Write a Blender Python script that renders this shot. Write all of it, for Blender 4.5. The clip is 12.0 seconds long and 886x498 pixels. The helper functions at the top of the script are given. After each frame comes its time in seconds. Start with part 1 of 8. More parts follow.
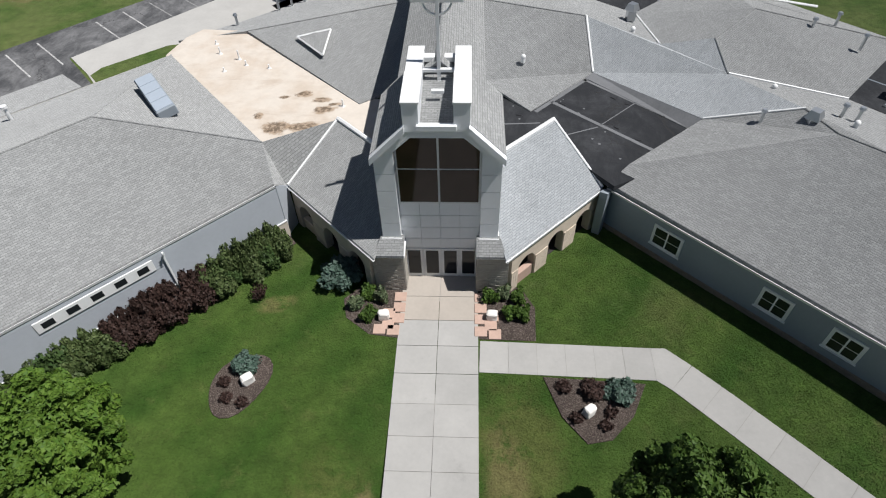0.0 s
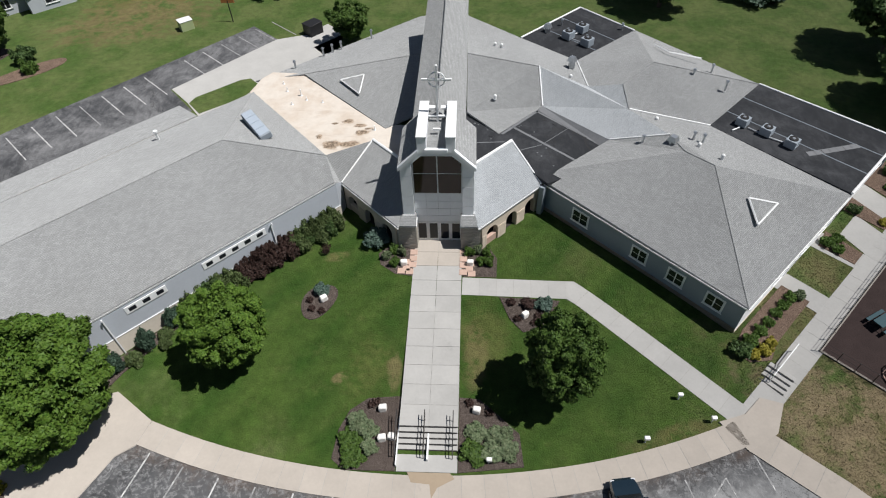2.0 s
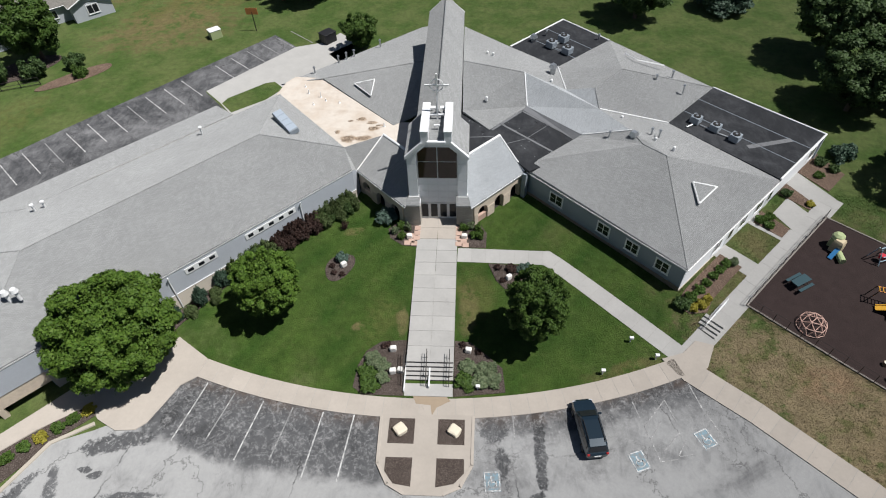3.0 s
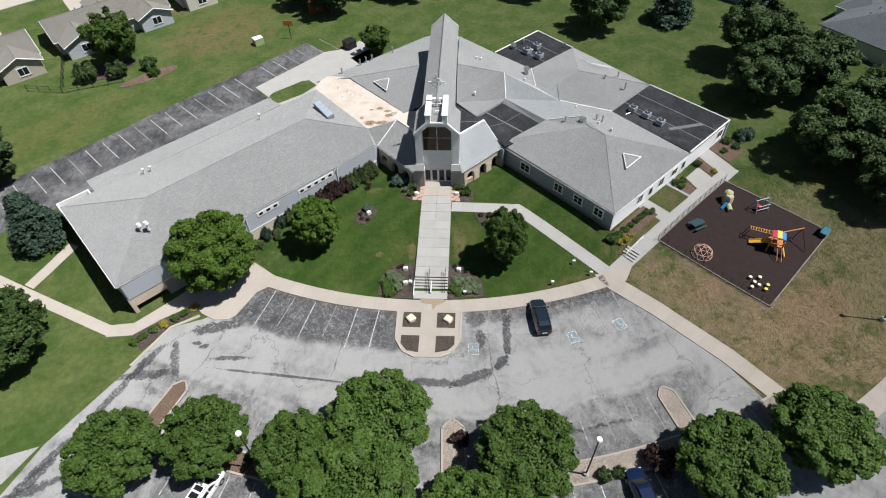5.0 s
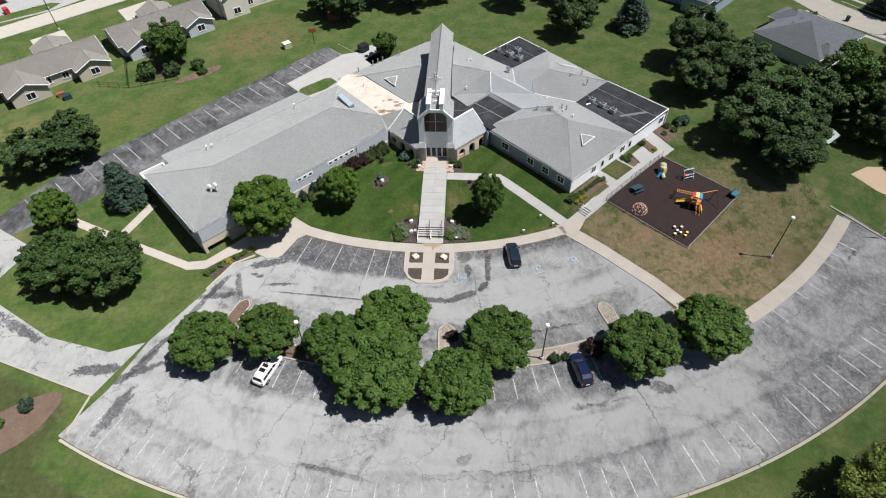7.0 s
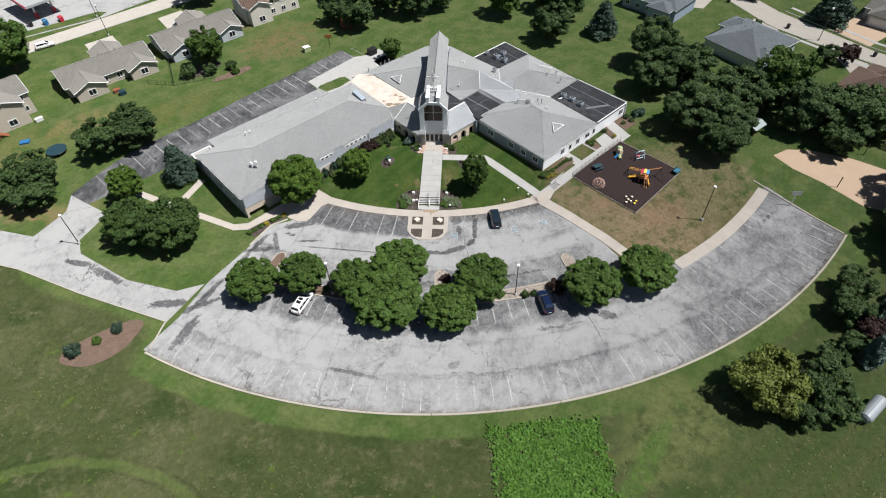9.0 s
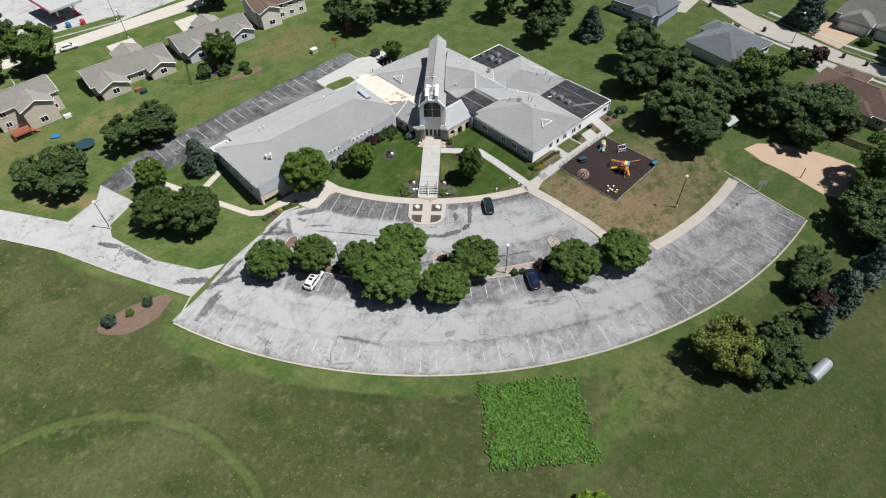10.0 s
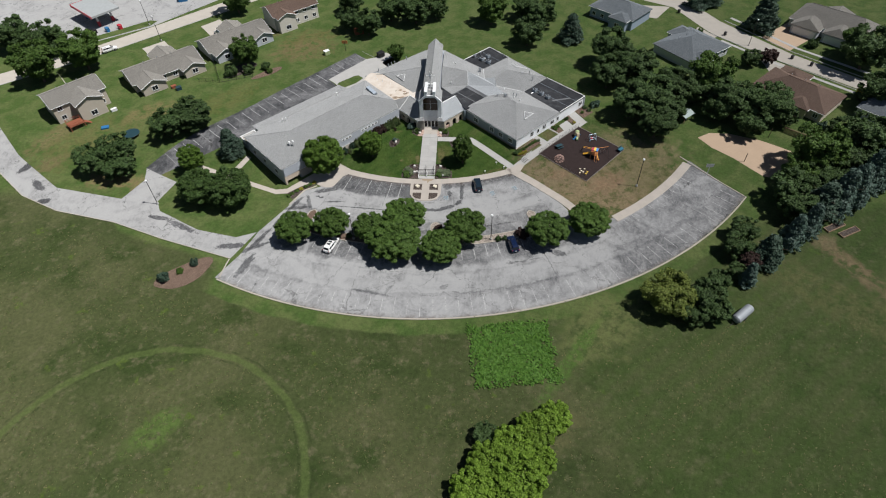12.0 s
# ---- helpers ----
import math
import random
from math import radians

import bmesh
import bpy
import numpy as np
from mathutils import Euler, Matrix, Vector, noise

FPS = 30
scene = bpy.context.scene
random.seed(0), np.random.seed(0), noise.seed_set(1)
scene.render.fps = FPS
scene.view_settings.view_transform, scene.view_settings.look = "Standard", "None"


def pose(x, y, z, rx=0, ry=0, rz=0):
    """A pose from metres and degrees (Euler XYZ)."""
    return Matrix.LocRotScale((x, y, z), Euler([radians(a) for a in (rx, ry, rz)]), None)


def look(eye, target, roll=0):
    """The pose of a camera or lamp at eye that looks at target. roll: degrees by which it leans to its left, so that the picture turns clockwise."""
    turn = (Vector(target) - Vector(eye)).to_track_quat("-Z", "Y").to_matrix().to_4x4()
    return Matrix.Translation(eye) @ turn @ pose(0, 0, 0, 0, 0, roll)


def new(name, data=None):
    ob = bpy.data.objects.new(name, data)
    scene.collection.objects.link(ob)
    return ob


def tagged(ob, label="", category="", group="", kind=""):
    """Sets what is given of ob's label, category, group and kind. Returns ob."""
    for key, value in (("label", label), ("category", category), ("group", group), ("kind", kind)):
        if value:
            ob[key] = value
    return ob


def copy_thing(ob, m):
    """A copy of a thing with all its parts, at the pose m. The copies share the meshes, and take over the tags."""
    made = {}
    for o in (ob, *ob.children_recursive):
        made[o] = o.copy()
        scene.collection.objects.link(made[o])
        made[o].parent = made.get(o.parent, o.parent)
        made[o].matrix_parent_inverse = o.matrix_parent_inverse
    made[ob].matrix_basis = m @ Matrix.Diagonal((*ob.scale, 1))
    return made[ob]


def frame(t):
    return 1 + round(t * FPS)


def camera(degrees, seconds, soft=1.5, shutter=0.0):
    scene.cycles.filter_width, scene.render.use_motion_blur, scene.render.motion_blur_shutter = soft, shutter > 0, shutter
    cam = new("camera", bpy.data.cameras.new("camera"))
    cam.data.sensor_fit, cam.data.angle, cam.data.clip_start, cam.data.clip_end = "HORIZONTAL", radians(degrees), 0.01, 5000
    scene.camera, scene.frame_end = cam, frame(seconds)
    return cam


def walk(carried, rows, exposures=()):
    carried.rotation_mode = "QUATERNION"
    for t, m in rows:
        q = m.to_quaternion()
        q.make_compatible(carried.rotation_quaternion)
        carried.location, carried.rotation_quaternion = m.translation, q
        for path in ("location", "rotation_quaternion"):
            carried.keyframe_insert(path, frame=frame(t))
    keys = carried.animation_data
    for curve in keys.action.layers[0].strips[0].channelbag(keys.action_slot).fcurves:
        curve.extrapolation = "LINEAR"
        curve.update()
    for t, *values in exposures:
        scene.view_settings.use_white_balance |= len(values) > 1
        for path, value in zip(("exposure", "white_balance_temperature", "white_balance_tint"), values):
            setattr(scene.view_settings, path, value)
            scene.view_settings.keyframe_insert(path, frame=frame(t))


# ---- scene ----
cam = camera(74.0, 12.0, soft=1.1)
PATH = [
    (0, (1.448, -20.938, 24.303), (1.367, -19.569, 22.848), -1.8),
    (0.5, (1.714, -24.05, 27.551), (1.631, -22.684, 26.092), -1.8),
    (1, (1.994, -27.473, 30.693), (1.909, -26.111, 29.231), -1.8),
    (1.5, (2.286, -31.178, 33.75), (2.201, -29.819, 32.285), -1.9),
    (2, (2.589, -35.132, 36.737), (2.503, -33.775, 35.27), -1.9),
    (2.5, (2.902, -39.304, 39.67), (2.815, -37.949, 38.202), -1.9),
    (3, (3.225, -43.666, 42.563), (3.137, -42.311, 41.093), -1.9),
    (3.5, (3.558, -48.186, 45.424), (3.469, -46.833, 43.954), -1.9),
    (4, (3.901, -52.839, 48.264), (3.812, -51.487, 46.794), -1.9),
    (4.5, (4.256, -57.598, 51.09), (4.166, -56.246, 49.619), -1.9),
    (5, (4.624, -62.438, 53.907), (4.533, -61.086, 52.436), -1.9),
    (5.5, (5.005, -67.337, 56.719), (4.914, -65.985, 55.249), -1.9),
    (6, (5.402, -72.275, 59.532), (5.31, -70.922, 58.062), -1.9),
    (6.5, (5.815, -77.233, 62.346), (5.723, -75.879, 60.877), -1.9),
    (7, (6.246, -82.195, 65.165), (6.154, -80.841, 63.696), -1.9),
    (7.5, (6.695, -87.148, 67.991), (6.603, -85.794, 66.522), -1.9),
    (8, (7.165, -92.084, 70.824), (7.072, -90.729, 69.356), -1.9),
    (8.5, (7.654, -96.995, 73.666), (7.561, -95.639, 72.198), -1.9),
    (9, (8.164, -101.877, 76.519), (8.071, -100.521, 75.052), -1.9),
    (9.5, (8.695, -106.731, 79.385), (8.601, -105.375, 77.918), -1.9),
    (10, (9.244, -111.561, 82.267), (9.15, -110.205, 80.8), -1.9),
    (10.5, (9.812, -116.375, 85.167), (9.717, -115.02, 83.7), -1.9),
    (11, (10.395, -121.186, 88.091), (10.299, -119.831, 86.624), -1.9),
    (11.5, (10.991, -126.01, 91.045), (10.894, -124.656, 89.576), -2.0),
    (12, (11.596, -130.868, 94.034), (11.498, -129.516, 92.563), -2.0),
]
walk(cam, [(t, look(eye, target, roll)) for t, eye, target, roll in PATH], [(0.0, 0.28), (3.0, 0.28), (5.5, 0.42), (10.0, 0.55), (11.0, 0.58), (11.5, 0.42), (12.0, 0.16)])

# ---- world, sun, exposure ----
SUN_DIR = Vector((0.452, -0.060, 0.890)).normalized()
world = bpy.data.worlds.new("sky")
scene.world = world
world.use_nodes = True
_n = world.node_tree.nodes
_bg = _n["Background"]
_sky = _n.new("ShaderNodeTexSky")
_sky.sky_type = "NISHITA"
_sky.sun_disc = False
_sky.sun_elevation = math.asin(SUN_DIR.z)
_sky.sun_rotation = math.atan2(SUN_DIR.x, SUN_DIR.y)
_sky.altitude = 300
world.node_tree.links.new(_sky.outputs[0], _bg.inputs[0])
_bg.inputs[1].default_value = 0.033
sun = new("sun", bpy.data.lights.new("sun", "SUN"))
sun.data.energy = 4.4
sun.data.angle = radians(0.55)
sun.data.color = (1.0, 0.978, 0.955)
sun.matrix_world = look(SUN_DIR * 100, (0, 0, 0))


# ---- helpers for materials ----
def rgb(c):
    return (c[0], c[1], c[2], 1.0)


class Mat:
    """A small builder round a node material."""

    def __init__(self, name, rough=0.8, metal=0.0, spec=0.4):
        self.m = bpy.data.materials.new(name)
        self.m.use_nodes = True
        self.t = self.m.node_tree
        self.b = self.t.nodes["Principled BSDF"]
        self.b.inputs["Roughness"].default_value = rough
        self.b.inputs["Metallic"].default_value = metal
        self.b.inputs["Specular IOR Level"].default_value = spec
        self._pos = None
        self._seen = {}

    def n(self, kind, **sets):
        node = self.t.nodes.new(kind)
        for k, v in sets.items():
            if k in node.inputs:
                node.inputs[k].default_value = v
        return node

    def link(self, a, b):
        self.t.links.new(a, b)

    def pos(self):
        if self._pos is None:
            self._pos = self.t.nodes.new("ShaderNodeNewGeometry").outputs["Position"]
        return self._pos

    def val(self, x, socket):
        if isinstance(x, (int, float)):
            socket.default_value = x
        else:
            self.link(x, socket)

    def math(self, op, a, b=0.0, c=0.0, clamp=False):
        node = self.t.nodes.new("ShaderNodeMath")
        node.operation = op
        node.use_clamp = clamp
        for x, s in zip((a, b, c), node.inputs):
            self.val(x, s)
        return node.outputs[0]

    def noise(self, scale, detail=3.0, rough=0.55, vec=None, dist=0.0):
        key = (scale, detail, rough, dist)
        if vec is None and key in self._seen:
            return self._seen[key]
        node = self.n("ShaderNodeTexNoise")
        node.inputs["Scale"].default_value = scale
        node.inputs["Detail"].default_value = detail
        node.inputs["Roughness"].default_value = rough
        node.inputs["Distortion"].default_value = dist
        self.link(vec if vec is not None else self.pos(), node.inputs["Vector"])
        if vec is None:
            self._seen[key] = node.outputs["Fac"]
        return node.outputs["Fac"]

    def rough_diffuse(self, k=1.0):
        self.b.inputs["Diffuse Roughness"].default_value = k
        return self

    def stretch(self, sx, sy, sz, rz=0.0):
        node = self.n("ShaderNodeMapping")
        node.inputs["Scale"].default_value = (sx, sy, sz)
        node.inputs["Rotation"].default_value = (0, 0, radians(rz))
        self.link(self.pos(), node.inputs["Vector"])
        return node.outputs[0]

    def ramp(self, fac, lo, hi):
        node = self.n("ShaderNodeMapRange")
        node.interpolation_type = "SMOOTHSTEP"
        self.link(fac, node.inputs["Value"])
        node.inputs["From Min"].default_value = lo
        node.inputs["From Max"].default_value = hi
        return node.outputs[0]

    def mix(self, fac, a, b):
        node = self.n("ShaderNodeMix")
        node.data_type = "RGBA"
        self.val(fac, node.inputs[0])
        for x, s in ((a, node.inputs[6]), (b, node.inputs[7])):
            if isinstance(x, tuple):
                s.default_value = rgb(x)
            else:
                self.link(x, s)
        return node.outputs[2]

    def scale(self, col, fac):
        node = self.n("ShaderNodeMix")
        node.data_type = "RGBA"
        node.blend_type = "MULTIPLY"
        node.inputs[0].default_value = 1.0
        if isinstance(col, tuple):
            node.inputs[6].default_value = rgb(col)
        else:
            self.link(col, node.inputs[6])
        comb = self.n("ShaderNodeCombineColor")
        for s in comb.inputs[:3]:
            self.val(fac, s)
        self.link(comb.outputs[0], node.inputs[7])
        return node.outputs[2]

    def rand(self):
        return self.n("ShaderNodeObjectInfo").outputs["Random"]

    def island(self):
        return self.n("ShaderNodeNewGeometry").outputs["Random Per Island"]

    def color(self, c):
        if isinstance(c, tuple):
            self.b.inputs["Base Color"].default_value = rgb(c)
        else:
            self.link(c, self.b.inputs["Base Color"])
        return self

    def bump(self, height, strength=0.4, dist=0.02):
        node = self.n("ShaderNodeBump")
        node.inputs["Strength"].default_value = strength
        node.inputs["Distance"].default_value = dist
        self.link(height, node.inputs["Height"])
        self.link(node.outputs[0], self.b.inputs["Normal"])
        return self

    def ellipse(self, x, y, rx, ry, turn=0.0, soft=0.3, wob=0.0):
        """1 inside an ellipse on the ground, 0 outside, with a soft uneven rim."""
        c, s = math.cos(radians(turn)), math.sin(radians(turn))
        sep = self.n("ShaderNodeSeparateXYZ")
        self.link(self.pos(), sep.inputs[0])
        dx, dy = self.math("SUBTRACT", sep.outputs[0], x), self.math("SUBTRACT", sep.outputs[1], y)
        u = self.math("MULTIPLY_ADD", dx, c / rx, self.math("MULTIPLY", dy, s / rx))
        v = self.math("MULTIPLY_ADD", dy, c / ry, self.math("MULTIPLY", dx, -s / ry))
        d = self.math("SQRT", self.math("MULTIPLY_ADD", u, u, self.math("MULTIPLY", v, v)))
        if wob:
            d = self.math("MULTIPLY_ADD", self.noise(wob, 6, 0.7), 2.4, self.math("SUBTRACT", d, 1.2))
        return self.ramp(d, 1.0 + soft, 1.0 - soft)


def plain(name, c, rough=0.6, metal=0.0, vary=0.18, grain=8.0, bump=0.15, spec=0.4, dist=0.01):
    """A painted or moulded surface with light soiling at two scales."""
    m = Mat(name, rough, metal, spec)
    big, fine = m.noise(grain * 0.12, 3), m.noise(grain, 4)
    f = m.math("MULTIPLY_ADD", big, vary, m.math("MULTIPLY_ADD", fine, vary, 1.0 - vary))
    m.color(m.scale(c, f))
    if bump:
        m.bump(fine, bump, dist)
    return m.m


# ---- materials ----
def grass_material():
    m = Mat("grass", 0.9, 0, 0.15).rough_diffuse()
    n1, n2, n3, n4 = m.noise(0.035, 4), m.noise(0.22, 4), m.noise(1.4, 4, 0.65), m.noise(9.0, 3, 0.7)
    lawn = m.mix(m.ramp(n2, 0.34, 0.68), (0.032, 0.072, 0.012), (0.056, 0.098, 0.019))
    # mowing stripes
    wave = m.n("ShaderNodeTexWave")
    wave.inputs["Scale"].default_value = 0.11
    wave.inputs["Distortion"].default_value = 1.2
    wave.inputs["Detail"].default_value = 1.0
    wave.inputs["Detail Scale"].default_value = 0.4
    m.link(m.stretch(1, 1, 1, 38), wave.inputs["Vector"])
    lawn = m.mix(m.math("MULTIPLY", wave.outputs["Fac"], 0.36), lawn, (0.076, 0.116, 0.027))
    lawn = m.mix(m.math("MULTIPLY", m.ramp(m.noise(0.8, 6, 0.72), 0.52, 0.75), 0.55), lawn, (0.098, 0.118, 0.036))
    lawn = m.mix(m.math("MULTIPLY", m.ramp(m.noise(0.12, 5, 0.6), 0.56, 0.72), 0.5), lawn, (0.100, 0.112, 0.040))
    lush = m.ellipse(-0.5, -9.0, 27.0, 15.0, 0, 0.25, 0.3)
    lawn = m.mix(m.math("MULTIPLY", m.math("SUBTRACT", 1.0, lush), 0.66), lawn, m.mix(m.ramp(n2, 0.35, 0.65), (0.066, 0.106, 0.028), (0.116, 0.137, 0.052)))
    # meadow south of the parking lot
    sep = m.n("ShaderNodeSeparateXYZ")
    m.link(m.pos(), sep.inputs[0])
    far = m.math("SQRT", m.math("MULTIPLY_ADD", m.math("ADD", sep.outputs[0], 1.2), m.math("ADD", sep.outputs[0], 1.2),
                                m.math("POWER", m.math("ABSOLUTE", m.math("SUBTRACT", sep.outputs[1], 35.4)), 2.0)))
    edge = m.math("MULTIPLY_ADD", n2, 1.4, far)
    front = m.math("MULTIPLY", m.ramp(edge, 101.8, 102.6), m.ramp(sep.outputs[1], -24.0, -30.0))
    field = m.math("MULTIPLY", m.ramp(m.math("MULTIPLY_ADD", sep.outputs[0], 0.33, m.math("MULTIPLY_ADD", n2, 2.0, sep.outputs[1])), -61.0, -62.6), m.ramp(sep.outputs[0], -42.5, -45.5))
    front = m.math("MAXIMUM", front, field)
    west = m.ramp(m.math("MULTIPLY_ADD", m.math("MINIMUM", sep.outputs[0], 0.0), 0.42, m.math("MULTIPLY_ADD", m.math("MAXIMUM", sep.outputs[0], 0.0), -0.35, sep.outputs[1])), -57.0, -62.5)
    mead = m.mix(m.ramp(n1, 0.38, 0.62), (0.050, 0.066, 0.022), (0.078, 0.086, 0.036))
    mead = m.mix(m.ramp(m.noise(0.09, 5, 0.6), 0.50, 0.68), mead, (0.036, 0.054, 0.015))
    mead = m.mix(m.ramp(m.noise(0.55, 5, 0.7), 0.50, 0.74), mead, (0.110, 0.108, 0.056))
    mead = m.mix(m.ramp(m.noise(0.31, 3, 0.6, m.stretch(1, 1, 1, 20)), 0.64, 0.74), mead, (0.072, 0.105, 0.022))
    mow = m.n("ShaderNodeTexWave")
    mow.inputs["Scale"].default_value = 0.09
    mow.inputs["Distortion"].default_value = 0.8
    m.link(m.stretch(1, 1, 1, 52), mow.inputs["Vector"])
    east = m.ramp(m.math("MULTIPLY_ADD", n2, 6.0, m.math("MULTIPLY_ADD", sep.outputs[1], 0.45, sep.outputs[0])), -6.0, 6.0)
    mead = m.mix(m.math("MULTIPLY", east, m.math("MULTIPLY_ADD", mow.outputs["Fac"], 0.30, 0.30)), mead, (0.044, 0.080, 0.017))
    mask = m.math("MULTIPLY", front, west)
    col = m.mix(mask, lawn, mead)
    # thin dry turf round the playground
    dry = m.math("MULTIPLY", m.ellipse(43.0, -18.0, 21.0, 13.5, -42, 0.3, 0.3), 0.8)
    col = m.mix(dry, col, m.mix(m.ramp(n2, 0.38, 0.62), (0.088, 0.100, 0.036), (0.150, 0.128, 0.062)))
    # mown ring and patches in the meadow
    for x, y, r, wd in ((-43.0, -98.5, 27.6, 0.85),):
        d = m.math("SQRT", m.math("ADD", m.math("POWER", m.math("ABSOLUTE", m.math("MULTIPLY", m.math("SUBTRACT", sep.outputs[0], x), 0.97)), 2.0),
                                  m.math("POWER", m.math("ABSOLUTE", m.math("SUBTRACT", sep.outputs[1], y)), 2.0)))
        d = m.math("ABSOLUTE", m.math("SUBTRACT", m.math("MULTIPLY_ADD", n2, 1.4, d), r + 0.7))
        rim = m.math("MULTIPLY", m.ramp(m.math("ABSOLUTE", m.math("SUBTRACT", d, wd + 0.25)), 0.32, 0.05), m.ramp(m.noise(0.4, 4), 0.40, 0.58))
        col = m.mix(m.math("MULTIPLY", rim, 0.55), col, (0.028, 0.042, 0.012))
        col = m.mix(m.math("MULTIPLY", m.ramp(d, wd, wd * 0.5), 0.55), col, (0.085, 0.120, 0.034))
    for x, y, rx, ry, turn, c, k in (
        (-43.0, -87.5, 5.2, 2.6, 42, (0.080, 0.130, 0.030), 0.8),
        (41.0, -23.5, 18.0, 9.5, -42, (0.235, 0.182, 0.108), 1.0),
        (54.0, -14.0, 11.0, 7.5, 45, (0.195, 0.165, 0.092), 0.9),
        (30.0, -18.0, 8.0, 5.0, -45, (0.210, 0.168, 0.100), 0.95),
        (52.0, -6.0, 9.0, 5.0, -20, (0.180, 0.160, 0.085), 0.85),
        (44.0, -21.0, 5.0, 3.0, 30, (0.250, 0.170, 0.105), 0.8),
        (33.0, -18.0, 2.6, 1.6, 10, (0.250, 0.170, 0.105), 0.7),
        (-71.0, -22.0, 7.0, 3.5, 10, (0.160, 0.145, 0.060), 0.7),
        (-94.0, -8.0, 12.0, 6.0, 60, (0.115, 0.120, 0.042), 0.7),
        (-62.0, 10.0, 14.0, 5.0, 48, (0.105, 0.112, 0.036), 0.65),
        (-43.0, 47.0, 9.0, 6.0, 30, (0.135, 0.115, 0.045), 0.7),
        (55.0, 2.0, 8.0, 5.0, -30, (0.150, 0.135, 0.055), 0.6),
        (-4.5, -12.5, 2.6, 1.6, 60, (0.105, 0.120, 0.036), 0.6),
        (4.0, -9.5, 1.6, 3.0, 10, (0.110, 0.118, 0.038), 0.6),
        (17.0, -17.2, 3.2, 0.9, 18, (0.150, 0.130, 0.055), 0.6),
        (-6.6, -13.4, 0.7, 0.4, 30, (0.200, 0.165, 0.080), 0.8),
        (-2.6, -12.6, 0.5, 1.3, 0, (0.180, 0.150, 0.072), 0.75),
        (-8.6, -2.2, 1.0, 0.5, 20, (0.160, 0.145, 0.060), 0.7),
        (3.2, -11.6, 0.9, 2.6, 0, (0.165, 0.145, 0.064), 0.75),
        (38.0, -63.0, 11.0, 6.0, 40, (0.125, 0.140, 0.052), 0.75),
        (31.0, -70.0, 1.4, 12.0, -35, (0.070, 0.130, 0.026), 0.8),
        (24.0, -85.5, 7.0, 4.0, 30, (0.115, 0.112, 0.050), 0.7),
        (88.0, -58.0, 24.0, 5.0, -40, (0.110, 0.110, 0.045), 0.55),
        (91.5, -46.0, 11.0, 2.2, -64, (0.170, 0.130, 0.075), 0.85),
        (88.5, -39.0, 3.0, 1.6, 20, (0.150, 0.125, 0.070), 0.8),
        (-43.6, 40.4, 10.0, 6.0, 20, (0.150, 0.122, 0.058), 0.8),
        (-56.4, 51.4, 6.0, 3.0, 40, (0.140, 0.118, 0.055), 0.7),
        (-80.0, 5.7, 8.0, 4.0, 35, (0.165, 0.140, 0.062), 0.8),
        (-101.3, -4.0, 3.0, 10.0, -25, (0.165, 0.135, 0.065), 0.75),
        (-79.0, -22.0, 8.0, 3.0, -5, (0.185, 0.145, 0.070), 0.9),
        (-98.0, -16.0, 4.0, 2.5, 50, (0.150, 0.125, 0.060), 0.8),
        (-90.0, -6.0, 12.0, 7.0, 20, (0.120, 0.122, 0.045), 0.6),
    ):
        e = m.ellipse(x, y, rx, ry, turn, 0.35, 0.35)
        e = m.math("MULTIPLY", e, m.math("MULTIPLY", k, m.ramp(m.noise(0.75, 6, 0.72), 0.36, 0.54) if rx < 7.5 else m.ramp(m.noise(0.36, 8, 0.74), 0.40, 0.55)))
        col = m.mix(e, col, c)
    f = m.math("MULTIPLY_ADD", n3, 1.05, m.math("MULTIPLY_ADD", n4, 0.78, 0.06))
    m.color(m.scale(col, f))
    m.bump(m.math("MULTIPLY_ADD", n3, 0.6, n4), 0.8, 0.12)
    return m.m


